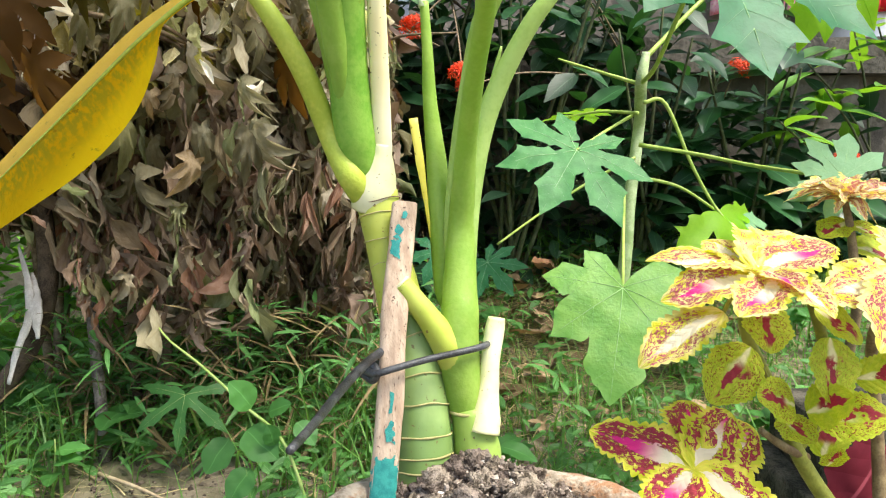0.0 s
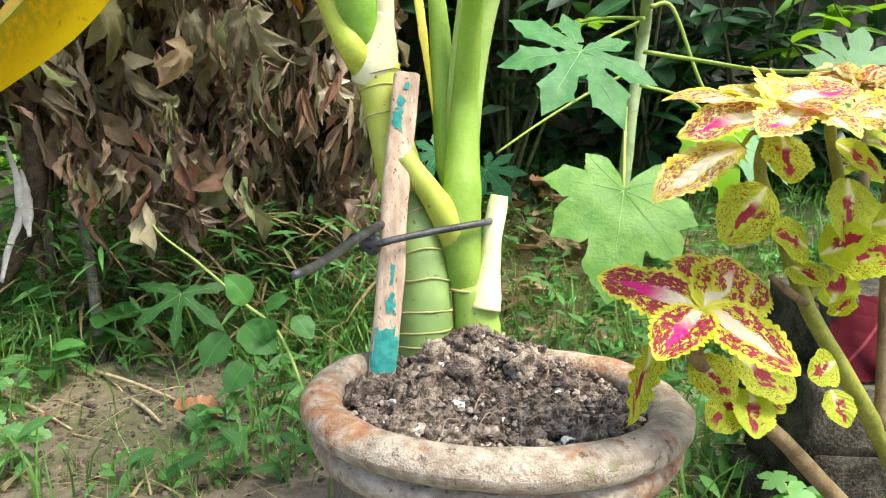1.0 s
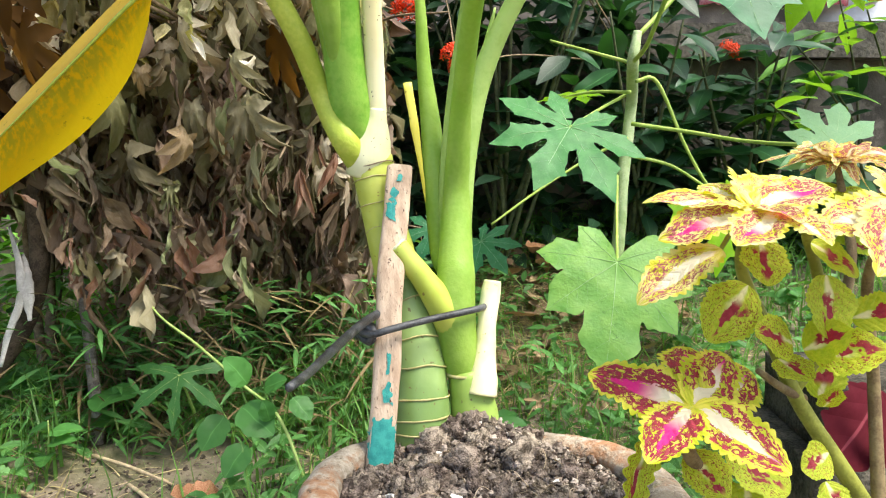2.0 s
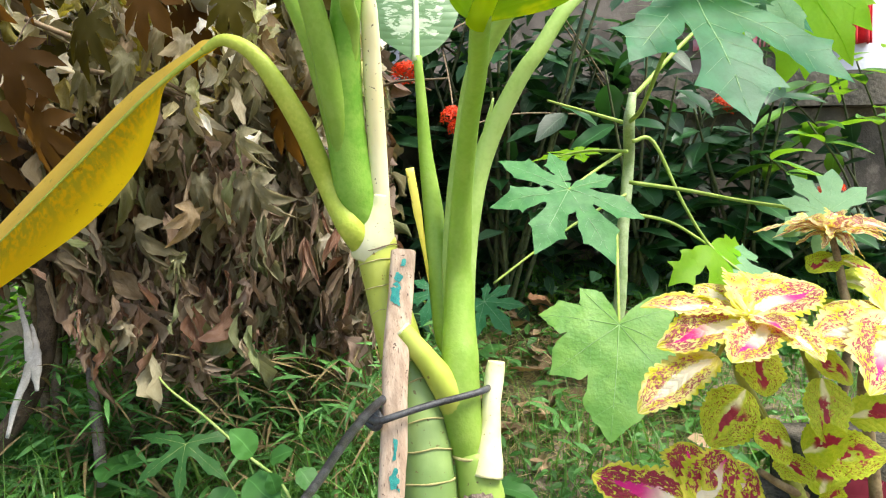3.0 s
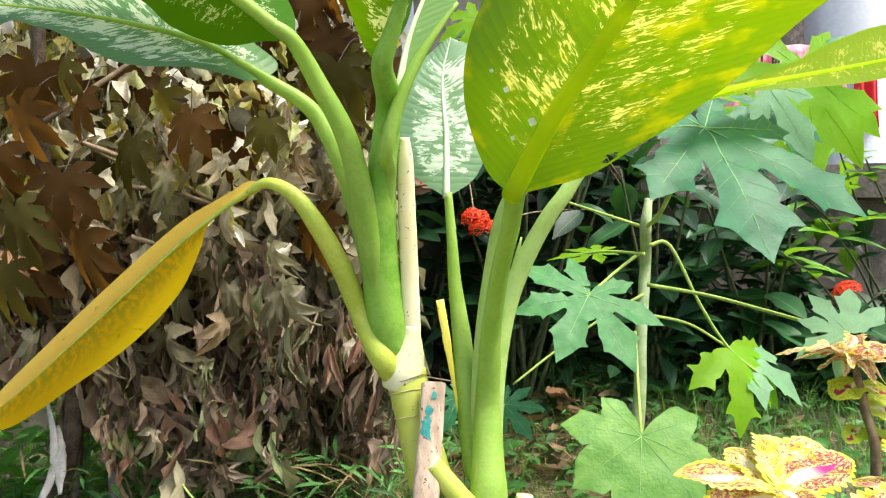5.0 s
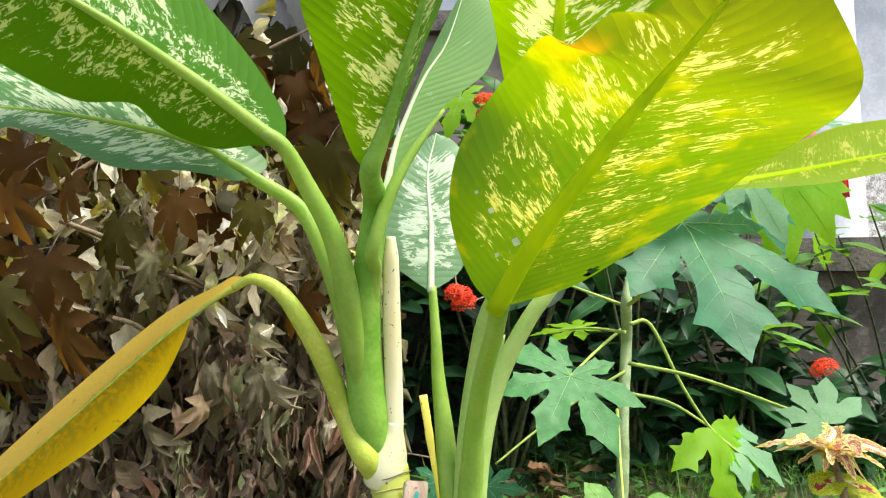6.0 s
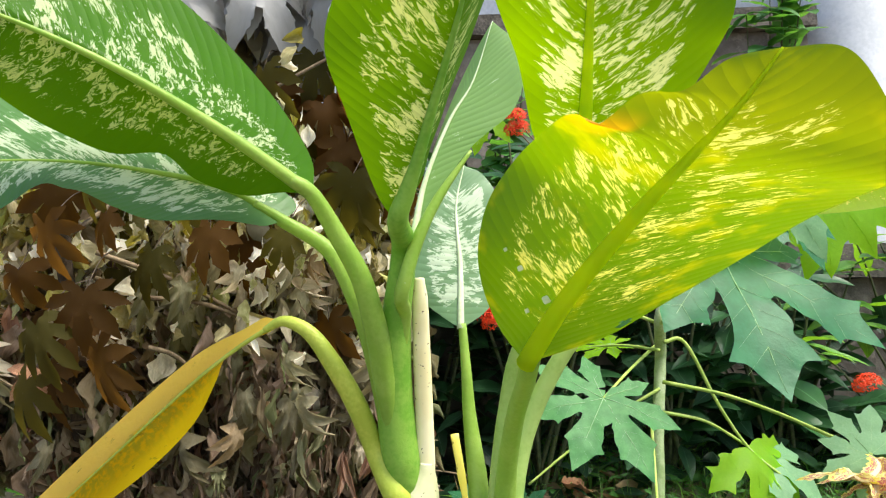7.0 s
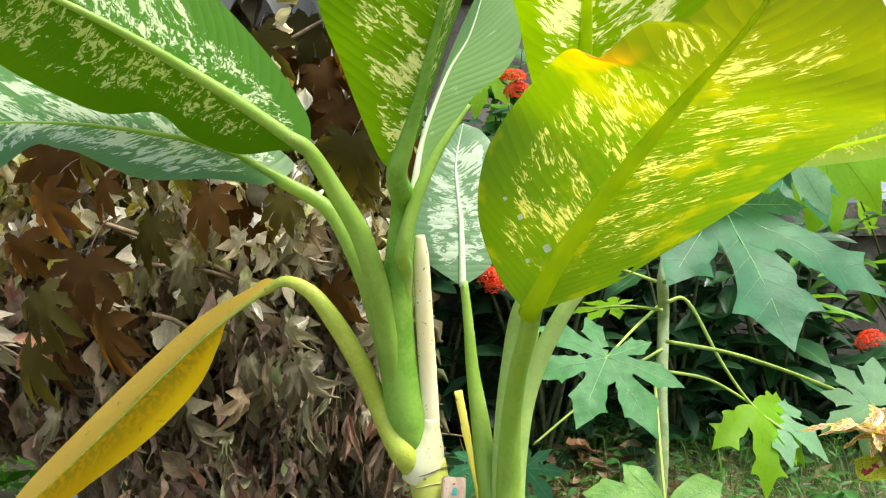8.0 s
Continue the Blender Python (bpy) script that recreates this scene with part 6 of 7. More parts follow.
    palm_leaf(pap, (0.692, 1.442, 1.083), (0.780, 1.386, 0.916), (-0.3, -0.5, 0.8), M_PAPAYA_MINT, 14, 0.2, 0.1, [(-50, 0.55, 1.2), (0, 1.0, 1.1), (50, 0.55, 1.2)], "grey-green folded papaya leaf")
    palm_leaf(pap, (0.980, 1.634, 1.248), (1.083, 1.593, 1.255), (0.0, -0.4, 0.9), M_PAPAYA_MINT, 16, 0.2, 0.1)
    palm_leaf(pap, (0.071, 1.837, 1.386), (0.020, 1.792, 1.260), (0.0, -0.6, 0.8), M_PAPAYA_LIGHT, 12, 0.2, 0.15)


build_papaya()


# ---- ixora hedge ----
def leaf_mass(name, count, rng, where, meshdef, material, label, category, size, droop, parent=None):
    """Many leaves joined into one object that nobody would count."""
    w, sag, fold = meshdef
    verts, faces, uvs = [], [], []
    prof = [(0.0, 0.04), (0.2, 0.62), (0.42, 1.0), (0.70, 0.72), (1.0, 0.02)]
    for _ in range(count):
        p = where(rng)
        if p is None:
            continue
        ln = rng.uniform(*size)
        a = rng.uniform(0, 6.283)
        d = Vector((math.cos(a), math.sin(a), rng.uniform(*droop)))
        m = aim(p, Vector(p) + d.normalized() * ln, (rng.uniform(-.5, .5), rng.uniform(-.8, .2), 1.0))
        o = len(verts)
        tw = rng.uniform(-0.3, 0.3)
        for s, q in prof:
            for f in (-1, 0, 1):
                verts.append(m @ Vector((f * q * w / 2, s, -sag * s * s + fold * abs(f) * q * w / 2 + tw * f * q * w * s)))
                uvs.append(((s, f), (s, float(f))))
        for i in range(len(prof) - 1):
            for j in range(2):
                b = o + i * 3 + j
                faces.append((b, b + 1, b + 4, b + 3))
    me = mesh_of(name, verts, faces, material, uvs)
    if parent:
        return tagged(put(name, me, parent, label), kind="stuff")
    return tagged(new(name, me), label, category, kind="stuff")


LEAF_IXORA = [unit_leaf("leaf", M_IXORA, 0.44, 0.48, 0.12 + 0.08 * q, 0.25, 0, 0, 10, 2, 0.03, q, 0.8) for q in range(3)]
LEAF_BRIGHT = [unit_leaf("leaf", M_BRIGHT, 0.29, 0.46, 0.15 + 0.1 * q, 0.35, 0, 0, 10, 2, 0.03, q, 0.85) for q in range(2)]


def flower_head(name, seed, radius):
    """A round head of small four-petalled florets on thin tubes."""
    rng = random.Random(seed)
    verts, faces = [], []
    for i in range(70):
        z = rng.uniform(-0.15, 1.0)
        a = rng.uniform(0, 6.283)
        d = Vector((math.sqrt(max(0, 1 - z * z)) * math.cos(a), math.sqrt(max(0, 1 - z * z)) * math.sin(a), z)).normalized()
        tip = d * radius * rng.uniform(0.75, 1.0)
        s = d.orthogonal().normalized()
        u = d.cross(s)
        o = len(verts)
        t0 = d * radius * 0.15
        verts += [t0 + s * 0.0006, t0 - s * 0.0006 + u * 0.0006, t0 - u * 0.0006, tip]
        faces += [(o, o + 1, o + 3), (o + 1, o + 2, o + 3), (o + 2, o, o + 3)]
        for k in range(4):
            b = k * math.pi / 2 + rng.uniform(-.2, .2)
            e = s * math.cos(b) + u * math.sin(b)
            g = d.cross(e)
            r = radius * 0.30
            o = len(verts)
            verts += [tip, tip + e * r * 0.55 + g * r * 0.22, tip + e * r + d * 0.002, tip + e * r * 0.55 - g * r * 0.22]
            faces.append((o, o + 1, o + 2, o + 3))
    return mesh_of(name, verts, faces, M_FLOWER, smooth=False)


HEADS = [flower_head("flower_head", q, 0.036) for q in range(3)]


def build_ixora():
    rng = random.Random(11)
    spots = [(-0.15, 2.15), (0.22, 2.05), (0.62, 2.10), (0.98, 2.15), (1.28, 2.15)]
    heads = {1: [(0.045, 1.593, 0.807), (-0.073, 1.698, 0.931), (0.064, 1.612, 0.784)], 3: [(0.820, 1.901, 0.857)], 4: [(1.015, 1.705, 0.608)], 0: [(-0.280, 1.607, 1.187), (-0.335, 1.656, 1.199)], 2: [(0.131, 1.692, 1.324), (0.138, 1.697, 1.291)]}
    for b, (bx, by) in enumerate(spots):
        bush = thing("ixora_bush", (bx, by, ground_z(bx, by)), "dark glossy ixora bush with red flower heads against the wall", "shrub", "ixora hedge along the wall")
        tops = []
        high = (1.35, 1.35, 1.15, 0.86, 0.50)[b]
        for k in range(9):
            x0, y0 = bx + rng.uniform(-0.06, 0.06), by + rng.uniform(-0.06, 0.06)
            tip = Vector((bx + rng.uniform(-0.30, 0.30), by + rng.uniform(-0.32, 0.18), rng.uniform(0.55, 1.0) * high + 0.1))
            mid = Vector((x0, y0, 0)).lerp(tip, 0.5) + Vector((0, 0, 0.12))
            pts = [(x0, y0, ground_z(x0, y0) - 0.01), tuple(mid), tuple(tip)]
            tube("stem", pts, [0.008, 0.006, 0.003], M_TWIG_GREEN, bush, n=14, sides=7)
            tops.append(pts)
        for k in range(52):
            c = spline(rng.choice(tops), 20)
            p = c[rng.randint(6, 20)]
            a = rng.uniform(0, 6.283)
            ln = rng.uniform(0.11, 0.19)
            d = Vector((math.cos(a), math.sin(a) - 0.25, rng.uniform(-0.5, 0.6))).normalized()
            put("leaf", rng.choice(LEAF_IXORA), bush, m=aim(p, p + d * ln, (rng.uniform(-.3, .3), -0.4, 1.0)))
        for h in heads.get(b, []):
            base = spline(tops[rng.randint(0, 8)], 10)[8]
            tube("flower_stalk", [base, Vector(base).lerp(Vector(h), 0.6) + Vector((0, 0, 0.02)), h], [0.003, 0.0022, 0.002], M_TWIG, bush, n=10, sides=6)
            put("flower_head", rng.choice(HEADS), bush, "round scarlet flower head", Matrix.Translation(h) @ pose(0, 0, 0, rng.uniform(10, 40), rng.uniform(-20, 20), rng.uniform(0, 360)) @ Matrix.Diagonal((1.0, 1.0, 0.72, 1.0)))

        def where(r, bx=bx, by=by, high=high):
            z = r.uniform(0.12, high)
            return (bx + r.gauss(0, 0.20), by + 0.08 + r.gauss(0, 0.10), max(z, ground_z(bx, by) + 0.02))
        leaf_mass("foliage", 400, rng, where, (0.44, 0.2, 0.25), M_IXORA_SHADED, "dense inner foliage, coloured dark for shade", "", (0.08, 0.15), (-0.7, 0.5), bush)


build_ixora()


def build_far_shrub():
    """A dark leafy shrub behind the wall, seen between the upright leaves."""
    rng = random.Random(29)
    for tips in ([(1.250, 2.565, 2.049), (1.177, 2.622, 1.991), (1.404, 2.609, 2.104), (1.325, 2.592, 2.246), (1.393, 2.682, 2.076)], [(0.126, 2.606, 1.679), (0.169, 2.582, 1.470), (0.082, 2.592, 1.381), (0.255, 2.600, 1.734), (0.185, 2.593, 1.379), (0.177, 2.693, 1.797)]):
        fx = sum(t[0] for t in tips) / len(tips)
        bush = thing("leafy_shrub", (fx, 2.85, ground_z(fx, 2.85)), "dark green leafy shrub growing behind the boundary wall", "shrub", "shrubs behind the wall")
        for t in tips:
            foot = Vector((fx + rng.uniform(-.05, .05), 2.85 + rng.uniform(-.04, .04), ground_z(fx, 2.85) - 0.01))
            c = [foot, foot.lerp(Vector(t), 0.6) + Vector((0, 0.02, 0.05)), Vector(t)]
            tube("stem", c, [0.007, 0.005, 0.002], M_TWIG_GREEN, bush, n=14, sides=7)
            cs = spline(c, 24)
            for i in range(13):
                p = cs[rng.randint(17, 24)]
                a = rng.uniform(0, 6.283)
                d = Vector((math.cos(a), math.sin(a) - 0.4, rng.uniform(-0.6, 0.5))).normalized()
                put("leaf", rng.choice(LEAF_WEED), bush, m=aim(p, p + d * rng.uniform(0.10, 0.18), (0, -0.5, 1)))


def build_hedge():
    """Bright leaves of a shrub that leans over the coping."""
    rng = random.Random(23)
    bush = thing("hedge_shrub", (1.55, 2.25, ground_z(1.55, 2.25)), "bright green shrub with long leaves leaning over the wall", "shrub")
    tips = [(1.298, 2.063, 0.998), (1.094, 1.960, 0.810), (1.081, 2.063, 0.908), (1.269, 2.165, 1.063), (1.475, 2.164, 1.112), (0.948, 1.909, 0.712)]
    for t in tips:
        b = Vector((1.55 + rng.uniform(-.1, .1), 2.25 + rng.uniform(-.05, .05), 0.2))
        c = [b, b.lerp(Vector(t), 0.6) + Vector((0.02, 0, 0.06)), Vector(t)]
        tube("stem", c, [0.006, 0.004, 0.0025], M_TWIG_GREEN, bush, n=14, sides=7)
        for i in range(6):
            p = spline(c, 20)[rng.randint(12, 20)]
            a = rng.uniform(0, 6.283)
            d = Vector((math.cos(a), math.sin(a) - 0.3, rng.uniform(-0.3, 0.5))).normalized()
            put("leaf", rng.choice(LEAF_BRIGHT), bush, m=aim(p, p + d * rng.uniform(0.12, 0.23), (0, -0.3, 1)))


build_hedge()


# ---- the withered shrubs ----
def shrivelled(name, material, seed):
    """A dry lobed leaf closed like a furled umbrella, hanging along +y."""
    rng = random.Random(seed)
    verts, faces, uvs = [], [], []
    for k in range(rng.randint(2, 4)):
        a, roll, ln = rng.uniform(-0.40, 0.40), rng.uniform(-1.2, 1.2), rng.uniform(0.6, 1.0)
        wd, curl, z0 = rng.uniform(0.06, 0.13), rng.uniform(-0.25, 0.25), rng.uniform(-0.06, 0.06)
        o = len(verts)
        for i in range(9):
            s = i / 8
            w = wd * max(0.02, math.sin(math.pi * min(1.0, s ** 0.75))) ** 0.7 * (1 + 0.35 * noise.noise(Vector((s * 5, seed, k))))
            tw = roll + 1.5 * s * curl * 3
            for j in (-2, -1, 0, 1, 2):
                f = j / 2
                fold = 0.9 * abs(f) * w + 0.05 * noise.noise(Vector((s * 6, f * 2 + k, seed)))
                x, z = f * w * 0.75, fold
                x, z = x * math.cos(tw) - z * math.sin(tw), x * math.sin(tw) + z * math.cos(tw)
                y = s * ln
                verts.append(Vector((x + y * math.sin(a) + curl * s * s * 0.3, y * math.cos(a), z + z0 + curl * s * s * 0.5)))
                uvs.append(((s, f), (s, f)))
        for i in range(8):
            for j in range(4):
                q = o + i * 5 + j
                faces.append((q, q + 1, q + 6, q + 5))
    return mesh_of(name, verts, faces, material, uvs)


def shrivelled_mass(name, count, rng, where, material, label, size, parent, hang=0.85, wide=(0.05, 0.22)):
    """A joined mass of limp, curled and stringy hanging leaves."""
    verts, faces, uvs = [], [], []
    prof = (0.03, 0.34, 0.68, 0.92, 1.0, 0.93, 0.72, 0.42, 0.04)
    for _ in range(count):
        p = Vector(where(rng))
        ln = rng.uniform(*size)
        d = Vector((rng.uniform(-.35, .35), rng.uniform(-.35, .35), -1.0 if rng.random() < hang else rng.uniform(-.6, .6))).normalized()
        m = aim(p, p + d * ln, (rng.uniform(-1, 1), rng.uniform(-1, 0.0), rng.uniform(-.2, .4)))
        string = rng.random() < 0.30
        wd = rng.uniform(0.02, 0.05) if string else rng.uniform(*wide)
        roll, curl, bow = rng.uniform(-2.8, 2.8), rng.uniform(-0.4, 0.4), rng.uniform(-0.4, 0.4)
        fold, ph, torn = rng.uniform(0.3, 2.2), rng.uniform(0, 50), rng.uniform(0.3, 1.0)
        o = len(verts)
        for i, q in enumerate(prof):
            s = i / 8
            a = roll * s
            for f in (-1, -0.5, 0, 0.5, 1):
                e = wd * q * (1 + torn * noise.noise(Vector((s * 6.0 + 7 * f, ph, f))))
                x, z = f * e, fold * f * f * e + 0.16 * noise.noise(Vector((s * 4, f * 1.5, ph)))
                verts.append(m @ Vector((x * math.cos(a) - z * math.sin(a) + curl * s * s, s, x * math.sin(a) + z * math.cos(a) + bow * s * (1 - s))))
                uvs.append(((s, f), (s, float(f))))
        for i in range(8):
            for j in range(4):
                q = o + i * 5 + j
                faces.append((q, q + 1, q + 6, q + 5))
    return tagged(put(name, mesh_of(name, verts, faces, material, uvs), parent, label), kind="stuff")


def lobed_mass(name, shapes, poses, material, label, parent):
    """Many lobed leaves joined into one mesh; shapes are (vertices, faces, coordinates) of leaves one metre long."""
    verts, faces, uvs = [], [], []
    for k, m in enumerate(poses):
        v, f, uv = shapes[k % len(shapes)]
        o = len(verts)
        verts += [m @ q for q in v]
        faces += [tuple(o + i for i in q) for q in f]
        uvs += uv
    return tagged(put(name, mesh_of(name, verts, faces, material, uvs), parent, label), kind="stuff")


def hem(x):
    """Height down to which the dry leaves hang: higher where the green shows under them."""
    f = max(0.0, min(1.0, (-0.60 - x) / 0.22))
    return 0.24 + 0.20 * f * f * (3 - 2 * f)


def build_withered():
    rng = random.Random(31)
    wilt = [shrivelled("withered_leaf", M_WILT, 200 + q) for q in range(8)]
    maple, grey, pale, limp, furled = [], [], [], [], []
    for q in range(4):
        v, f, uv, ribs = lobed_data(fan((0.62, 0.86, 1.0, 0.88, 0.60), 190 + 12 * q, 1.25), LOBE_MAPLE, 0.50, 0.5 + 0.15 * q, 0.8, 40 + q, 0.13)
        limp.append(lobed_data(fan((0.66, 0.9, 1.0, 0.86, 0.64), 165 + 14 * q, 1.5), LOBE_MAPLE, 0.62, 0.7 + 0.2 * q, 1.3, 70 + q, 0.13)[:3])
        furled.append(lobed_data(fan((0.7, 0.95, 1.0, 0.85, 0.6), 150 + 12 * q, 1.1), LOBE_MAPLE, 0.42, 0.9, 3.2, 50 + q, 0.13)[:3])
        for mat, keep in ((M_MAPLE, maple), (M_MAPLE_GREY, grey), (M_PALE_LEAF, pale)):
            keep.append(mesh_of("bronze_leaf", v, f, mat, uv))
    feet = [(-1.25, 1.42), (-0.98, 1.62), (-0.66, 1.50), (-0.40, 1.68), (-0.26, 1.66)]
    for q, (fx, fy) in enumerate(feet):
        sh = thing("withered_shrub", (fx, fy, ground_z(fx, fy)), "tall shrub hung with dry shrivelled brown and grey leaves", "shrub", "row of withered shrubs")
        main = []
        for k in range(4):
            b = Vector((fx + rng.uniform(-.05, .05), fy + rng.uniform(-.05, .05), ground_z(fx, fy) - 0.01))
            t = Vector((fx + rng.uniform(-.35, .35), fy + rng.uniform(-.30, .2), rng.uniform(1.2, 1.85)))
            c = [b, b.lerp(t, 0.45) + Vector((rng.uniform(-.05, .05), 0, 0.05)), t]
            tube("stem", c, [0.012, 0.008, 0.004], M_TWIG, sh, n=20, sides=8, rough=0.08)
            main.append(spline(c, 30))
        twigs = []
        for k in range(14):
            p = main[k % 4][rng.randint(6, 29)]
            e = p + Vector((rng.uniform(-.32, .32), rng.uniform(-.34, .12), rng.uniform(-0.12, 0.12)))
            c = [p, p.lerp(e, 0.5) + Vector((0, 0, 0.04)), e]
            tube("twig", c, [0.0042, 0.0032, 0.002], M_TWIG, sh, n=10, sides=6)
            twigs.append(spline(c, 12))
        for k in range(210):
            c = rng.choice(twigs + main)
            p = c[rng.randint(3, len(c) - 1)] + Vector((rng.uniform(-.07, .07), rng.uniform(-.10, .02), rng.uniform(-.02, .02)))
            ln = rng.uniform(0.045, 0.105)
            p.x = min(p.x, -0.13)
            low = p.z < 1.0
            d = Vector((rng.uniform(-.35, .35), rng.uniform(-.35, .2), -1.0)).normalized()
            if low or rng.random() < 0.25:
                p.z = max(p.z, hem(p.x) + ln + rng.uniform(0.0, 0.25))
                put("withered_leaf", rng.choice(wilt), sh, m=aim(p, p + d * ln, (rng.uniform(-1, 1), -0.6, 0.2)))
            else:
                d = Vector((rng.uniform(-.6, .6), rng.uniform(-.7, .1), rng.uniform(-1.0, -0.2))).normalized()
                if rng.random() < (0.88 if p.z < 1.25 else 0.6):
                    continue
                pick = rng.random()
                put("bronze_leaf", rng.choice(maple if pick < 0.12 or p.z < 1.3 and pick < 0.4 else grey if pick < 0.4 else pale), sh, m=aim(p, p + d * rng.uniform(0.09, 0.17), (rng.uniform(-.5, .5), -0.7, 0.7)))

        def where(r, fx=fx, fy=fy):
            x = min(fx + r.uniform(-0.33, 0.33), -0.13 - r.random() * 0.1)
            for _ in range(6):
                p = (x, fy + r.uniform(-0.30, 0.28), r.uniform(hem(x) + 0.07, 0.85) if r.random() < 0.97 else r.uniform(0.85, 1.4))
                if noise.noise(Vector((p[0] * 11, p[1] * 9, p[2] * 6))) > -0.02:
                    break
            return p
        shrivelled_mass("dry_foliage", 2400, rng, where, M_WILT_STUFF, "mass of limp shrivelled hanging leaves", (0.025, 0.10), sh, 0.84, (0.06, 0.24))

        def backing(r, fx=fx, fy=fy):
            x = min(fx + r.uniform(-0.36, 0.36), -0.16 - r.random() * 0.1)
            return (x, fy + r.uniform(0.16, 0.34), r.uniform(hem(x) + 0.10, 1.05))
        shrivelled_mass("inner_foliage", 420, rng, backing, M_WILT_STUFF, "dense inner layer of dry leaves", (0.07, 0.14), sh, 0.92, (0.14, 0.30))
        poses = []
        for k in range(230):
            p = Vector(where(rng))
            d = Vector((rng.uniform(-.3, .3), rng.uniform(-.3, .2), -1.0)).normalized()
            poses.append(aim(p, p + d * rng.uniform(0.04, 0.085), (rng.uniform(-1, 1), -0.7, rng.uniform(-0.2, 0.4)), rng.uniform(0.22, 0.55)))
        lobed_mass("ragged_foliage", furled, poses, M_WILT_STUFF, "ragged closed-up dry lobed leaves", sh)
        poses = []
        for k in range(190):
            x = min(fx + rng.uniform(-0.35, 0.35), -0.15 - rng.random() * 0.1)
            p = Vector((x, fy + rng.uniform(-0.36, 0.0), rng.triangular(0.50, 1.05, 0.82)))
            d = Vector((rng.uniform(-.45, .45), rng.uniform(-.4, .2), -1.0)).normalized()
            poses.append(aim(p, p + d * rng.uniform(0.045, 0.095), (rng.uniform(-1, 1), -0.8, rng.uniform(-0.3, 0.5)), rng.uniform(0.26, 0.62)))
        lobed_mass("limp_foliage", limp, poses, M_LIMP_STUFF, "limp olive-grey lobed leaves hanging by their stalks", sh)

        def high(r, fx=fx, fy=fy):
            x = min(fx + r.uniform(-0.35, 0.35), -0.15 - r.random() * 0.1)
            return (x, fy + r.uniform(-0.34, 0.10), r.triangular(0.72, 1.36, 1.02))
        shrivelled_mass("pale_foliage", 1500, rng, high, M_PALE_STUFF, "straw-coloured curled leaves, whitened for sunlight", (0.02, 0.062), sh, 0.76, (0.14, 0.42))
        # broad leaves high on the shrubs, greyed for light from above
        if q in (2, 3):
            for k in range(30):
                p = Vector((rng.uniform(-0.66, -0.16), rng.uniform(1.22, 1.55), rng.triangular(1.33, 1.88, 1.50)))
                d = Vector((rng.uniform(-.8, .8), rng.uniform(-.6, .1), -0.8)).normalized()
                put("grey_leaf", rng.choice(grey), sh, m=aim(p, p + d * rng.uniform(0.09, 0.16), (rng.uniform(-.4, .4), -0.6, rng.uniform(0.3, 0.9))))


build_withered()


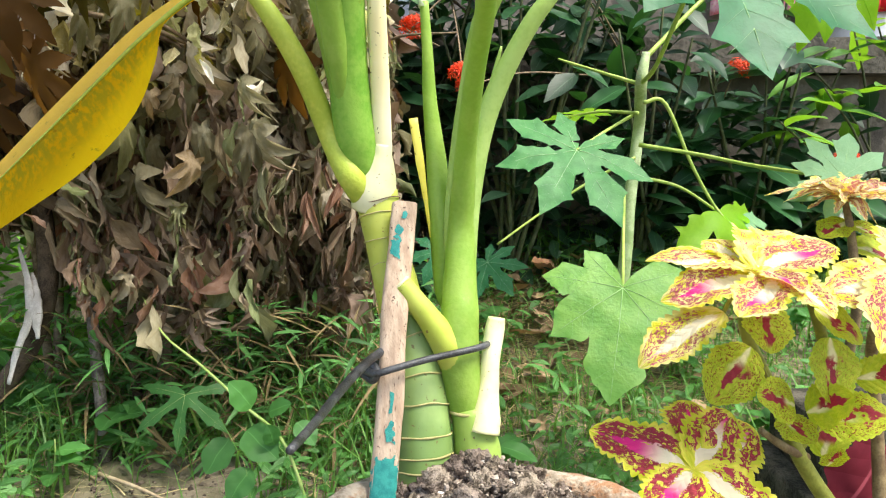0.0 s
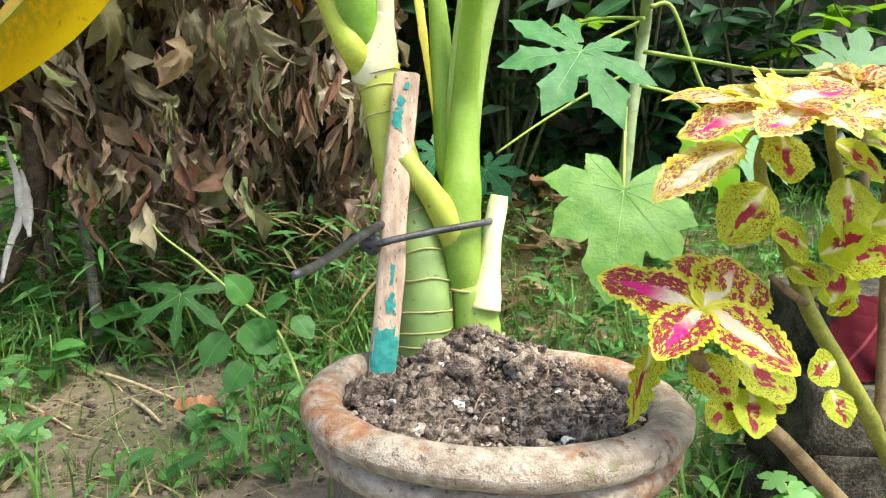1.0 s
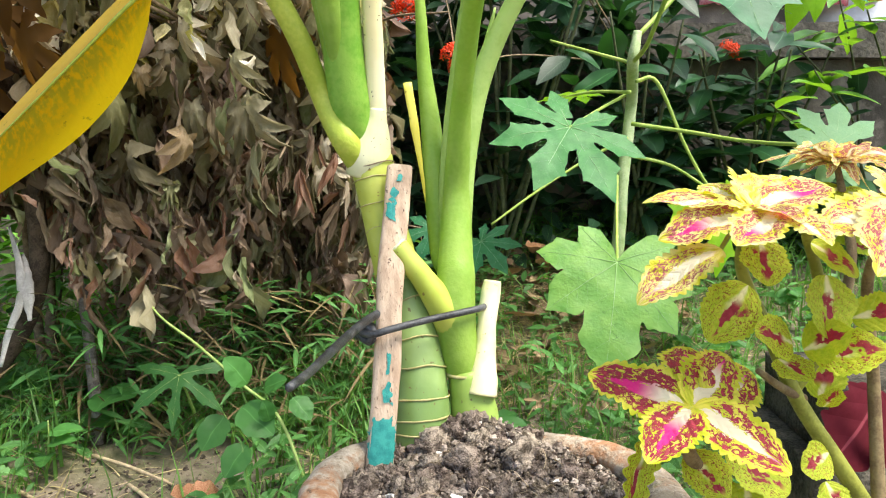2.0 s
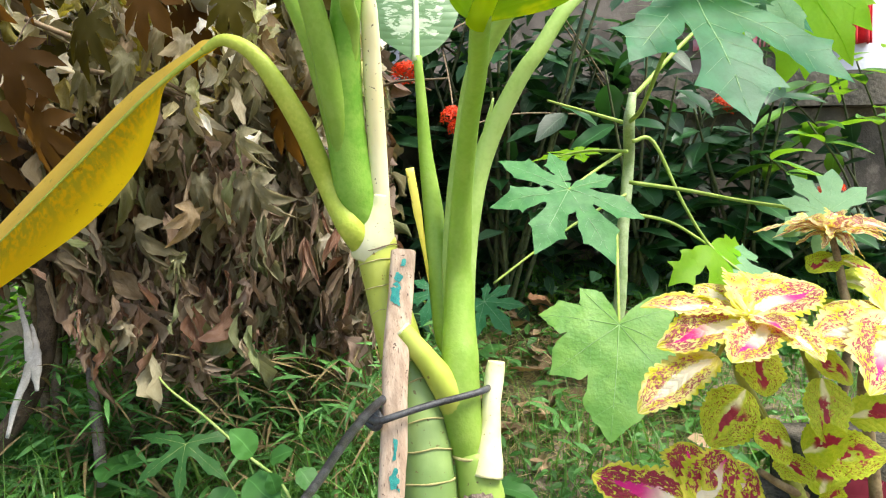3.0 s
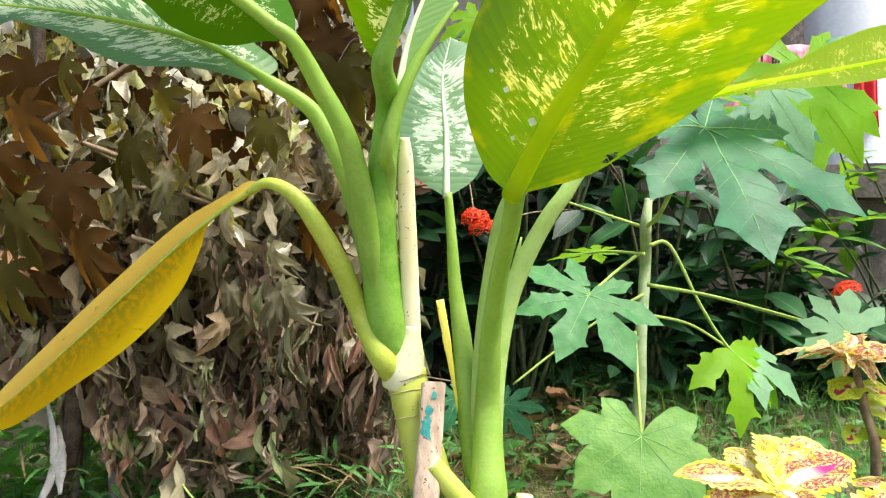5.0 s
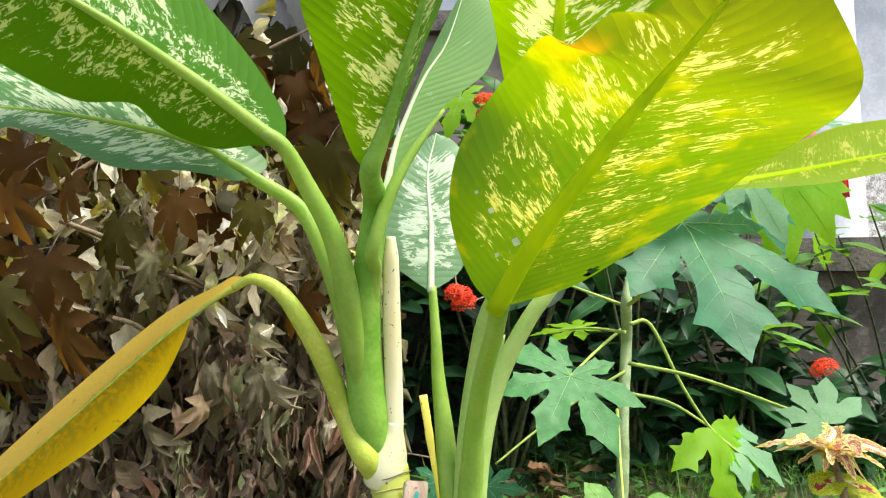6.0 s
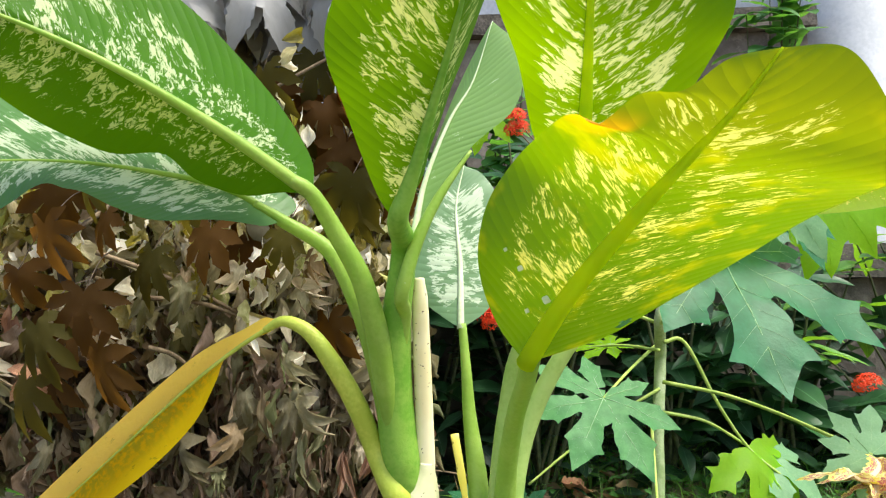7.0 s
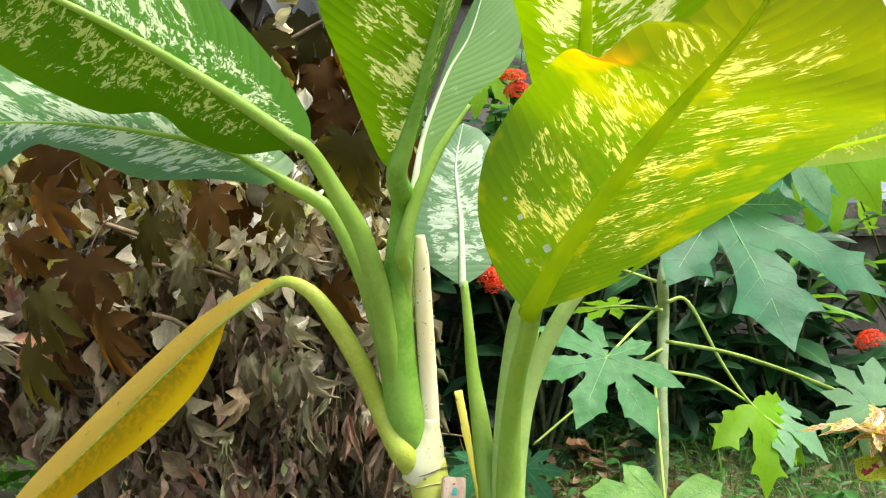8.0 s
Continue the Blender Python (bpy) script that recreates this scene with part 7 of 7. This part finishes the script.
# ---- close dark branch at the left, trunks, strips ----
def build_near_branch():
    rng = random.Random(47)
    sh = thing("bronze_shrub", (-1.02, 1.22, ground_z(-1.02, 1.22)), "bronze-leaved shrub with large maple-like hanging leaves", "shrub")
    meshes = []
    for q in range(8):
        v, f, uv, ribs = lobed_data(fan((0.55, 0.78, 0.95, 1.0, 0.92, 0.76, 0.52)[q % 3 == 2:], 235 - 15 * (q % 3), 1.05 + 0.08 * (q % 4)), LOBE_MAPLE, 0.40, 0.35 + 0.2 * (q % 3), 0.35, 60 + q, 0.11)
        meshes.append(mesh_of("bronze_leaf", v, f, M_MAPLE_OLIVE if q % 3 == 1 else M_MAPLE, uv))
    trunk = [(-1.02, 1.22, ground_z(-1.02, 1.22) - 0.02), (-0.810, 1.321, 0.298), (-0.780, 1.260, 0.694), (-0.750, 1.146, 0.990), (-0.701, 1.087, 1.309)]
    tube("trunk", trunk, [0.022, 0.019, 0.016, 0.013, 0.009], M_TRUNK, sh, "dark brown bark", n=40, sides=12, rough=0.10)
    hubs = [(-0.636, 1.02, 0.859), (-0.459, 1.10, 0.968), (-0.338, 1.14, 0.965), (-0.224, 1.20, 1.079), (-0.722, 1.05, 0.976), (-0.634, 1.08, 0.998), (-0.571, 1.12, 0.932), (-0.70, 1.0, 0.807),
            (-0.627, 1.05, 0.759), (-0.727, 1.10, 1.054), (-0.532, 1.14, 1.016), (-0.765, 1.05, 0.901), (-0.745, 1.05, 0.716),
            (-0.671, 1.088, 1.060), (-0.401, 1.292, 1.290), (-0.321, 1.305, 1.355), (-0.290, 1.296, 0.80),
            (-0.30, 1.30, 1.25), (-0.25, 1.28, 1.16), (-0.36, 1.30, 1.20), (-0.20, 1.25, 1.30), (-0.27, 1.33, 1.33), (-0.78, 1.22, 0.84), (-0.70, 1.20, 0.76), (-0.82, 1.25, 0.98), (-0.74, 1.25, 1.02), (-0.66, 1.22, 0.90), (-0.80, 1.2, 0.72), (-0.68, 1.24, 0.68),
            (-0.222, 1.3, 1.124), (-0.215, 1.35, 1.085), (-0.234, 1.3, 1.027), (-0.2, 1.38, 1.067), (-0.25, 1.3, 1.171), (-0.189, 1.4, 0.992), (-0.217, 1.4, 1.215)]
    a, b, c = Vector((-0.739, 0.996, 1.062)), Vector((-0.305, 1.137, 1.073)), Vector((-0.773, 1.081, 0.695))
    for q in range(6):
        hubs.append((rng.uniform(-0.26, -0.12), rng.uniform(1.26, 1.36), rng.uniform(1.06, 1.30)))
    for q in range(7):
        hubs.append((rng.uniform(-0.62, -0.20), rng.uniform(1.14, 1.34), rng.triangular(0.92, 1.36, 1.10)))
    for q in range(3):
        u = rng.random() ** 1.5
        hubs.append(a + (b - a) * u + (c - a) * rng.random() * (1 - 0.75 * u) + Vector((0, rng.uniform(0.0, 0.14), 0)))
    for h in hubs:
        h = Vector(h)
        d = Vector((rng.uniform(-.45, .45), rng.uniform(-.35, .1), -1.0)).normalized()
        put("bronze_leaf", rng.choice(meshes), sh, m=aim(h, h + d * rng.uniform(0.075, 0.125), (rng.uniform(-.8, .8), -0.9, rng.uniform(-0.2, 0.5)), rng.uniform(0.62, 0.95)))
        back = h + Vector((rng.uniform(-.05, .05), 0.10, 0.08))
        tube("leaf_stalk", [h, h.lerp(back, 0.5) + Vector((0, 0, 0.02)), back], [0.0010, 0.0010, 0.0013], M_TRUNK, sh, n=8, sides=6)
    put("bronze_leaf", mesh_of("bronze_leaf", *[(v, f) for v, f, _, _ in [lobed_data(fan((0.6, 0.9, 1.0, 0.8), 150), LOBE_MAPLE, 0.45, 0.5, 0.8, 91, 0.13)]][0], M_DRYLEAF), sh, "dead rust-red leaf", aim((-0.755, 1.10, 0.73), (-0.775, 1.08, 0.665), (0.3, -0.9, 0.2)))
    for a, b in (((-0.679, 1.133, 0.936), (-0.417, 1.251, 0.798)), ((-0.599, 1.143, 0.853), (-0.439, 1.249, 0.809)), ((-0.591, 1.154, 0.763), (-0.521, 1.211, 0.706)), ((-0.717, 1.109, 0.964), (-0.401, 1.296, 1.255)), ((-0.564, 1.210, 1.129), (-0.257, 1.284, 1.358)), ((-0.735, 1.235, 0.894), (-0.397, 1.327, 0.784))):
        tube("branch", [a, Vector(a).lerp(Vector(b), 0.5) + Vector((0, 0, 0.012)), b], [0.005, 0.0042, 0.003], M_TWIG, sh, n=16, sides=8, rough=0.1)


build_near_branch()

post = thing("old_stick", (-0.689, 1.291, 0.039), "slim grey dead stick standing in the soil", "stick")
tube("shaft", [(-0.686, 1.283, 0.004), (-0.696, 1.303, 0.093), (-0.729, 1.355, 0.270), (-0.748, 1.391, 0.382)], [0.013, 0.012, 0.011, 0.009], M_BARK, post, n=20, sides=10, rough=0.12)
strip = thing("dry_strip", (-0.829, 1.277, 0.239), "pale dry bark strip hanging beside the trunk", "bark strip")
for pts, w in (([(-0.849, 1.324, 0.442), (-0.819, 1.296, 0.369), (-0.814, 1.282, 0.305), (-0.834, 1.267, 0.241), (-0.847, 1.253, 0.177)], 0.010), ([(-0.819, 1.311, 0.389), (-0.802, 1.286, 0.327), (-0.794, 1.272, 0.263)], 0.014)):
    tube("strip", pts, [0.003, w, w * 0.9, 0.004], M_STRIP, strip, n=24, sides=8, flat=0.25, rough=0.3)

# ---- weeds, grass and litter ----
LEAF_WEED = [unit_leaf("leaf", M_WEED, 0.55, 0.42, 0.25, 0.2, 0, 0, 12, 3, 0.04, q, 0.75) for q in range(2)]
LEAF_WEED_ROUND = [unit_leaf("leaf", M_WEED, 0.80, 0.45, 0.20, 0.15, 0, 0, 14, 4, 0.05, q + 5, 0.62) for q in range(2)]
LEAF_WEED_PALE = [unit_leaf("leaf", M_WEED_PALE, 0.62, 0.52, 0.2, 0.2, 5, 0.10, 20, 3, 0.06, q + 9, 0.7) for q in range(2)]


def weed(at, height, count, size, meshes, rng, label, lean=0.3):
    w = thing("weed", at, label, "weed", "weeds round the pot")
    top = Vector(at) + Vector((rng.uniform(-lean, lean) * height, rng.uniform(-lean, 0.1) * height, height))
    c = [Vector(at) - Vector((0, 0, 0.01)), Vector(at).lerp(top, 0.5) + Vector((rng.uniform(-.02, .02), 0, 0.01)), top]
    tube("stem", c, [0.0025, 0.002, 0.0012], M_WEED_STEM, w, n=10, sides=6)
    cs = spline(c, 20)
    for i in range(count):
        p = cs[rng.randint(5, 20)]
        a = i * 2.4 + rng.uniform(-.4, .4)
        d = Vector((math.cos(a), math.sin(a) * 0.8, rng.uniform(-0.35, 0.45))).normalized()
        put("leaf", rng.choice(meshes), w, m=aim(p, p + d * rng.uniform(*size), (0, -0.35, 1)))


def on_ground(x, y):
    return (x, y, ground_z(x, y))


def build_weeds():
    rng = random.Random(71)
    # round-leaved climber by the pot
    cl = thing("climber_weed", on_ground(-0.26, 1.08), "round-leaved green creeper with a long arching runner", "weed")
    tube("runner", [on_ground(-0.20, 1.0), (-0.260, 1.044, 0.147), (-0.331, 1.077, 0.199), (-0.422, 1.131, 0.253), (-0.508, 1.183, 0.296), (-0.572, 1.248, 0.352)], [0.003, 0.0028, 0.0026, 0.0024, 0.002, 0.0015], M_WEED_STEM, cl, n=40, sides=8)
    for b, t in (((-0.322, 1.077, 0.199), (-0.348, 1.050, 0.260)), ((-0.331, 1.068, 0.162), (-0.262, 1.020, 0.132)), ((-0.365, 1.084, 0.141), (-0.398, 1.033, 0.095)), ((-0.293, 1.074, 0.191), (-0.251, 1.060, 0.220)),
                 ((-0.380, 0.975, 0.064), (-0.369, 0.934, 0.023)), ((-0.384, 0.960, -0.001), (-0.381, 0.921, -0.037)), ((-0.241, 1.052, 0.184), (-0.200, 1.024, 0.155)), ((-0.278, 1.044, 0.147), (-0.283, 1.033, 0.190)), ((-0.315, 1.036, 0.110), (-0.348, 0.987, 0.073))):
        b, t = Vector(b), Vector(t)
        put("leaf", rng.choice(LEAF_WEED_ROUND), cl, m=aim(b, t - (t - b) * 0.15, (rng.uniform(-.4, .4), -0.6, 0.8)))
    # lobed seedling
    sd = thing("lobed_seedling", on_ground(-0.5, 1.35), "green seedling with narrow finger-like leaf lobes", "weed")
    h = (-0.485, 1.206, 0.173)
    tube("stem", [on_ground(-0.5, 1.35), Vector(on_ground(-0.5, 1.35)).lerp(Vector(h), 0.6), h], [0.003, 0.0025, 0.002], M_WEED_STEM, sd, n=10, sides=6)
    palm_leaf(sd, h, (-0.485, 1.136, 0.089), (0, -0.6, 0.8), M_WEED, 21, 0.2, 0.1, fan((0.9, 1.0, 0.95, 1.0, 0.9), 210, 0.62), "", None, 0.22, M_WEED_STEM)
    # scattered weeds
    spots = []
    for i in range(64):
        x, y = rng.uniform(-1.25, 1.15), rng.uniform(0.72, 2.2)
        if math.hypot(x - 0.05, y - 0.57) < 0.24 or (-0.68 < x < -0.36 and 0.9 < y < 1.25):
            continue
        spots.append((x, y))
    for x, y in spots:
        kind = rng.choice((0, 0, 1))
        weed(on_ground(x, y), rng.uniform(0.05, 0.15), rng.randint(5, 9), (0.03, 0.075), LEAF_WEED if kind == 0 else LEAF_WEED_ROUND, rng, "small green weed on the garden soil")
    for x, y in ((-0.80, 0.92), (-0.88, 1.0), (-0.72, 0.98), (-0.62, 0.88), (-0.90, 1.12), (-0.78, 1.08)):
        weed(on_ground(x, y), rng.uniform(0.05, 0.12), 8, (0.03, 0.06), LEAF_WEED_PALE, rng, "pale green weed beside bare soil")
    # pale lobed weed between pot and stones
    lobed = []
    for q in range(3):
        v, f, uv, _ = lobed_data(fan((0.6, 0.82, 1.0, 0.84, 0.62), 200 + 15 * q, 1.2), LOBE_SOFT, 0.55, 0.25, 0.25, 80 + q, 0.14)
        lobed.append(mesh_of("leaf", v, f, M_WEED_PALE, uv))
    for x, y in ((0.345, 0.615), (0.385, 0.640), (0.365, 0.590)):
        weed(on_ground(x, y), rng.uniform(0.11, 0.16), 7, (0.020, 0.036), lobed, rng, "pale lobed weed beside the pot", 0.2)


build_weeds()


def build_grass():
    rng = random.Random(83)
    for name, count, mat, label, hi, dry in (("grass", 17000, M_GRASS, "thin green grass and weeds on the soil", (0.04, 0.15), False), ("dry_grass", 11500, M_STRAW, "dry straw-coloured grass litter on the soil", (0.05, 0.13), True)):
        verts, faces, uvs = [], [], []
        made = 0
        while made < count:
            x, y = rng.uniform(-1.7, 1.6), rng.uniform(0.60, 2.42)
            if made % 4 == 0:
                x, y = rng.gauss(0, 1.7), 2.42 - abs(rng.gauss(0, 1.7))
            if dry and made % 3 == 0:
                x, y = rng.gauss(0.28, 0.28), rng.gauss(1.78, 0.18)
            bare = noise.noise(Vector((x * 2.3, y * 2.3, 8)))
            if not dry and abs(x - 0.28) < 0.35 and abs(y - 1.78) < 0.22 and rng.random() < 0.6:
                continue
            if math.hypot(x - 0.05, y - 0.56) < 0.17 or (bare > 0.15 and not (x > -0.2 and y > 1.15) and rng.random() < 0.75):
                continue
            if -0.70 < x < -0.34 and 0.85 < y < 1.28 and rng.random() < 0.85:
                continue
            made += 1
            z = ground_z(x, y) - 0.004
            ln, a = rng.uniform(*hi), rng.uniform(0, 6.283)
            if not dry and y > 1.3 and x > -0.3:
                ln *= 1.25
            if not dry and -0.95 < x < 0.0 and 1.15 < y < 1.7:
                ln *= 1.7
            d = Vector((math.cos(a), math.sin(a), 0))
            sd = Vector((-d.y, d.x, 0)) * rng.choice((0.0009, 0.0012, 0.0018, 0.0032))
            bend = rng.uniform(0.5, 1.9) if not dry else rng.uniform(0.9, 1.6)
            o = len(verts)
            for i in range(4):
                s = i / 3
                ang = bend * s
                up = 0.15 if dry else 1.0
                p = Vector((x, y, z)) + d * ln * (1 - math.cos(ang)) / max(bend, .1) * (2.2 if dry else 1.2) + Vector((0, 0, ln * math.sin(min(ang, 1.5)) / max(bend, .1) * up + (0.006 if dry else 0)))
                w = sd * (1 - s * 0.9)
                verts += [p - w, p + w]
                uvs += [((s, -1), (s, -1.0)), ((s, 1), (s, 1.0))]
            for i in range(3):
                b = o + 2 * i
                faces.append((b, b + 1, b + 3, b + 2))
        tagged(new(name, mesh_of(name, verts, faces, mat, uvs)), label, "grass", kind="stuff")


build_grass()
build_far_shrub()


def build_cover():
    rng = random.Random(89)

    def where(r):
        x, y = r.uniform(-1.6, 1.5), r.uniform(0.7, 2.4)
        if r.random() < 0.3:
            x, y = r.gauss(0, 1.7), 2.4 - abs(r.gauss(0, 1.8))
        if math.hypot(x - 0.05, y - 0.56) < 0.2 or (noise.noise(Vector((x * 2.3, y * 2.3, 8))) > 0.18 and not (x > -0.2 and y > 1.15)) or (-0.70 < x < -0.36 and 0.85 < y < 1.25):
            return None
        return (x, y, ground_z(x, y) + r.uniform(0.004, 0.07))
    leaf_mass("ground_cover", 12500, rng, where, (0.36, 0.2, 0.3), M_COVER, "low small-leaved green ground cover", "ground cover", (0.016, 0.055), (-0.4, 0.8))

    def under(r):
        x, y = r.uniform(-0.85, 0.0), r.uniform(1.24, 1.66)
        return (x, y, ground_z(x, y) + 0.02 + 0.30 * r.random() ** 1.6)
    leaf_mass("undergrowth", 1900, rng, under, (0.15, 0.35, 0.3), M_COVER, "thin green weeds growing up under the dry shrubs", "undergrowth", (0.03, 0.08), (-0.5, 0.9))
    leaf_mass("dry_undergrowth", 1000, rng, under, (0.05, 0.3, 0.3), M_STALK, "thin dry stalks tangled under the shrubs", "undergrowth", (0.05, 0.15), (-1.2, 1.6))

    def far(r):
        x = r.uniform(-2.4, -0.70)
        return (x, r.uniform(1.55, 2.35), r.uniform(0.02, 0.55))
    leaf_mass("green_bush", 1300, rng, far, (0.45, 0.2, 0.3), M_BUSH, "bright green bush behind the withered shrubs", "bush", (0.05, 0.10), (-0.6, 0.6))


M_STALK = leafy("dead_stalk", (0.10, 0.07, 0.032), (0.25, 0.19, 0.09), (0.2, 0.14, 0.05), 0.75, 0.2, 4.0, 0.15, True, 0.6)
M_BUSH = leafy("bush_leaf", (0.10, 0.30, 0.05), (0.22, 0.48, 0.09), (0.35, 0.7, 0.05), 0.45, 0.4, 5.0, 0.4, True, 0.6)
M_COVER = leafy("ground_cover_leaf", (0.042, 0.145, 0.036), (0.115, 0.27, 0.068), (0.18, 0.42, 0.04), 0.5, 0.35, 20.0, 0.35, True, 0.7)
build_cover()


def build_litter():
    leafm = unit_leaf("blade", M_DRYLEAF, 0.48, 0.40, -0.35, 1.1, 5, 0.06, 24, 4, 0.22, 2.0, 0.7)
    for b, t in (((-0.352, 1.030, 0.055), (-0.428, 0.970, 0.075)), ((-0.377, 1.045, 0.055), (-0.403, 1.026, 0.063)), ((0.358, 2.007, 0.358), (0.250, 1.962, 0.377)), ((0.325, 1.952, 0.338), (0.307, 2.015, 0.390)), ((-0.668, 1.029, 0.059), (-0.624, 1.009, 0.064))):
        b, t = Vector(b), Vector(t)
        dz = ground_z(b.x, b.y) + 0.008 - b.z
        b.z, t.z = b.z + dz, max(t.z + dz, ground_z(t.x, t.y) + 0.012)
        d = thing("dry_leaf", b, "curled orange-brown dead leaf on the ground", "leaf", "dead leaves on the ground")
        put("blade", leafm, d, m=aim(b, t, (0, -0.4, 0.9)))
    for a, b in (((-0.667, 1.220, 0.000), (-0.466, 1.099, 0.018)), ((-0.593, 1.319, -0.010), (-0.511, 1.323, 0.012)), ((-0.555, 1.123, 0.028), (-0.458, 1.015, 0.013)), ((-0.789, 1.134, 0.064), (-0.612, 1.026, 0.051))):
        a, b = Vector(a), Vector(b)
        a.z, b.z = ground_z(a.x, a.y) + 0.006, ground_z(b.x, b.y) + 0.006
        tw = thing("twig", a, "dry straw-coloured twig lying on the soil", "twig", "twigs on the ground")
        tube("twig_shaft", [a, a.lerp(b, 0.5) + Vector((0, 0, 0.004)), b], [0.004, 0.0035, 0.002], M_STRAW_PLAIN, tw, n=12, sides=7, rough=0.1)


M_STRAW_PLAIN = simple("dry_twig", (0.34, 0.26, 0.15), (0.50, 0.40, 0.25), 60.0, 0.8)
build_litter()


def build_clods():
    """Crumbled soil on the bare patches."""
    rng = random.Random(103)
    verts, faces = [], []
    for i in range(2400):
        x, y = (rng.gauss(-0.55, 0.22), rng.gauss(1.02, 0.16)) if i % 3 else (rng.uniform(-1.2, 0.9), rng.uniform(0.8, 2.2))
        if math.hypot(x - 0.05, y - 0.57) < 0.19:
            continue
        s = rng.choice((0.0014, 0.0018, 0.0025, 0.0035, 0.006))
        o, z = len(verts), ground_z(x, y) + s * 0.3
        for dx, dy, dz in CRUMB:
            verts.append(Vector((x + dx * s * rng.uniform(.6, 1.4), y + dy * s * rng.uniform(.6, 1.4), z + dz * s * rng.uniform(.5, 1.1))))
        faces += [tuple(o + q for q in p) for p in CRUMB_FACES]
    tagged(new("soil_crumbs", mesh_of("soil_crumbs", verts, faces, M_CRUMB_GROUND, smooth=False)), "loose brown soil crumbs on the bare ground", "soil", kind="stuff")


build_clods()


def build_fallen():
    """Brown fallen leaves under the papaya."""
    rng = random.Random(107)

    def where(r):
        x, y = r.gauss(0.28, 0.30), r.gauss(1.78, 0.20)
        return (x, min(y, 2.4), ground_z(x, min(y, 2.4)) + r.uniform(0.01, 0.035))
    leaf_mass("leaf_litter", 170, rng, where, (0.5, -0.2, 0.5), M_FALLEN, "brown fallen leaves on the ground under the papaya", "leaf litter", (0.04, 0.11), (-0.15, 0.3))


M_FALLEN = leafy("fallen_leaf", (0.16, 0.10, 0.055), (0.38, 0.26, 0.16), (0.3, 0.18, 0.06), 0.75, 0.2, 6.0, 0.2, True, 0.6)
build_fallen()


def build_stones():
    """Old stones stacked behind the coleus."""
    ext = [((0.40, 0.78, 0.66, 0.84, -0.02, 0.075), 1), ((0.42, 0.80, 0.68, 0.85, 0.075, 0.15), 2), ((0.41, 0.76, 0.69, 0.86, 0.15, 0.235), 3), ((0.44, 0.80, 0.70, 0.86, 0.235, 0.32), 4)]
    for e, s in ext:
        st = thing("stone_block", ((e[0] + e[1]) / 2, (e[2] + e[3]) / 2, e[4]), "dark mossy rough stone block in a low stack", "stone", "stacked stones beside the coleus")
        v, f = box_data(*e, 0.018, 0.012, s * 2.3)
        put("block", mesh_of("block", v, f, M_STONE), st)


build_stones()
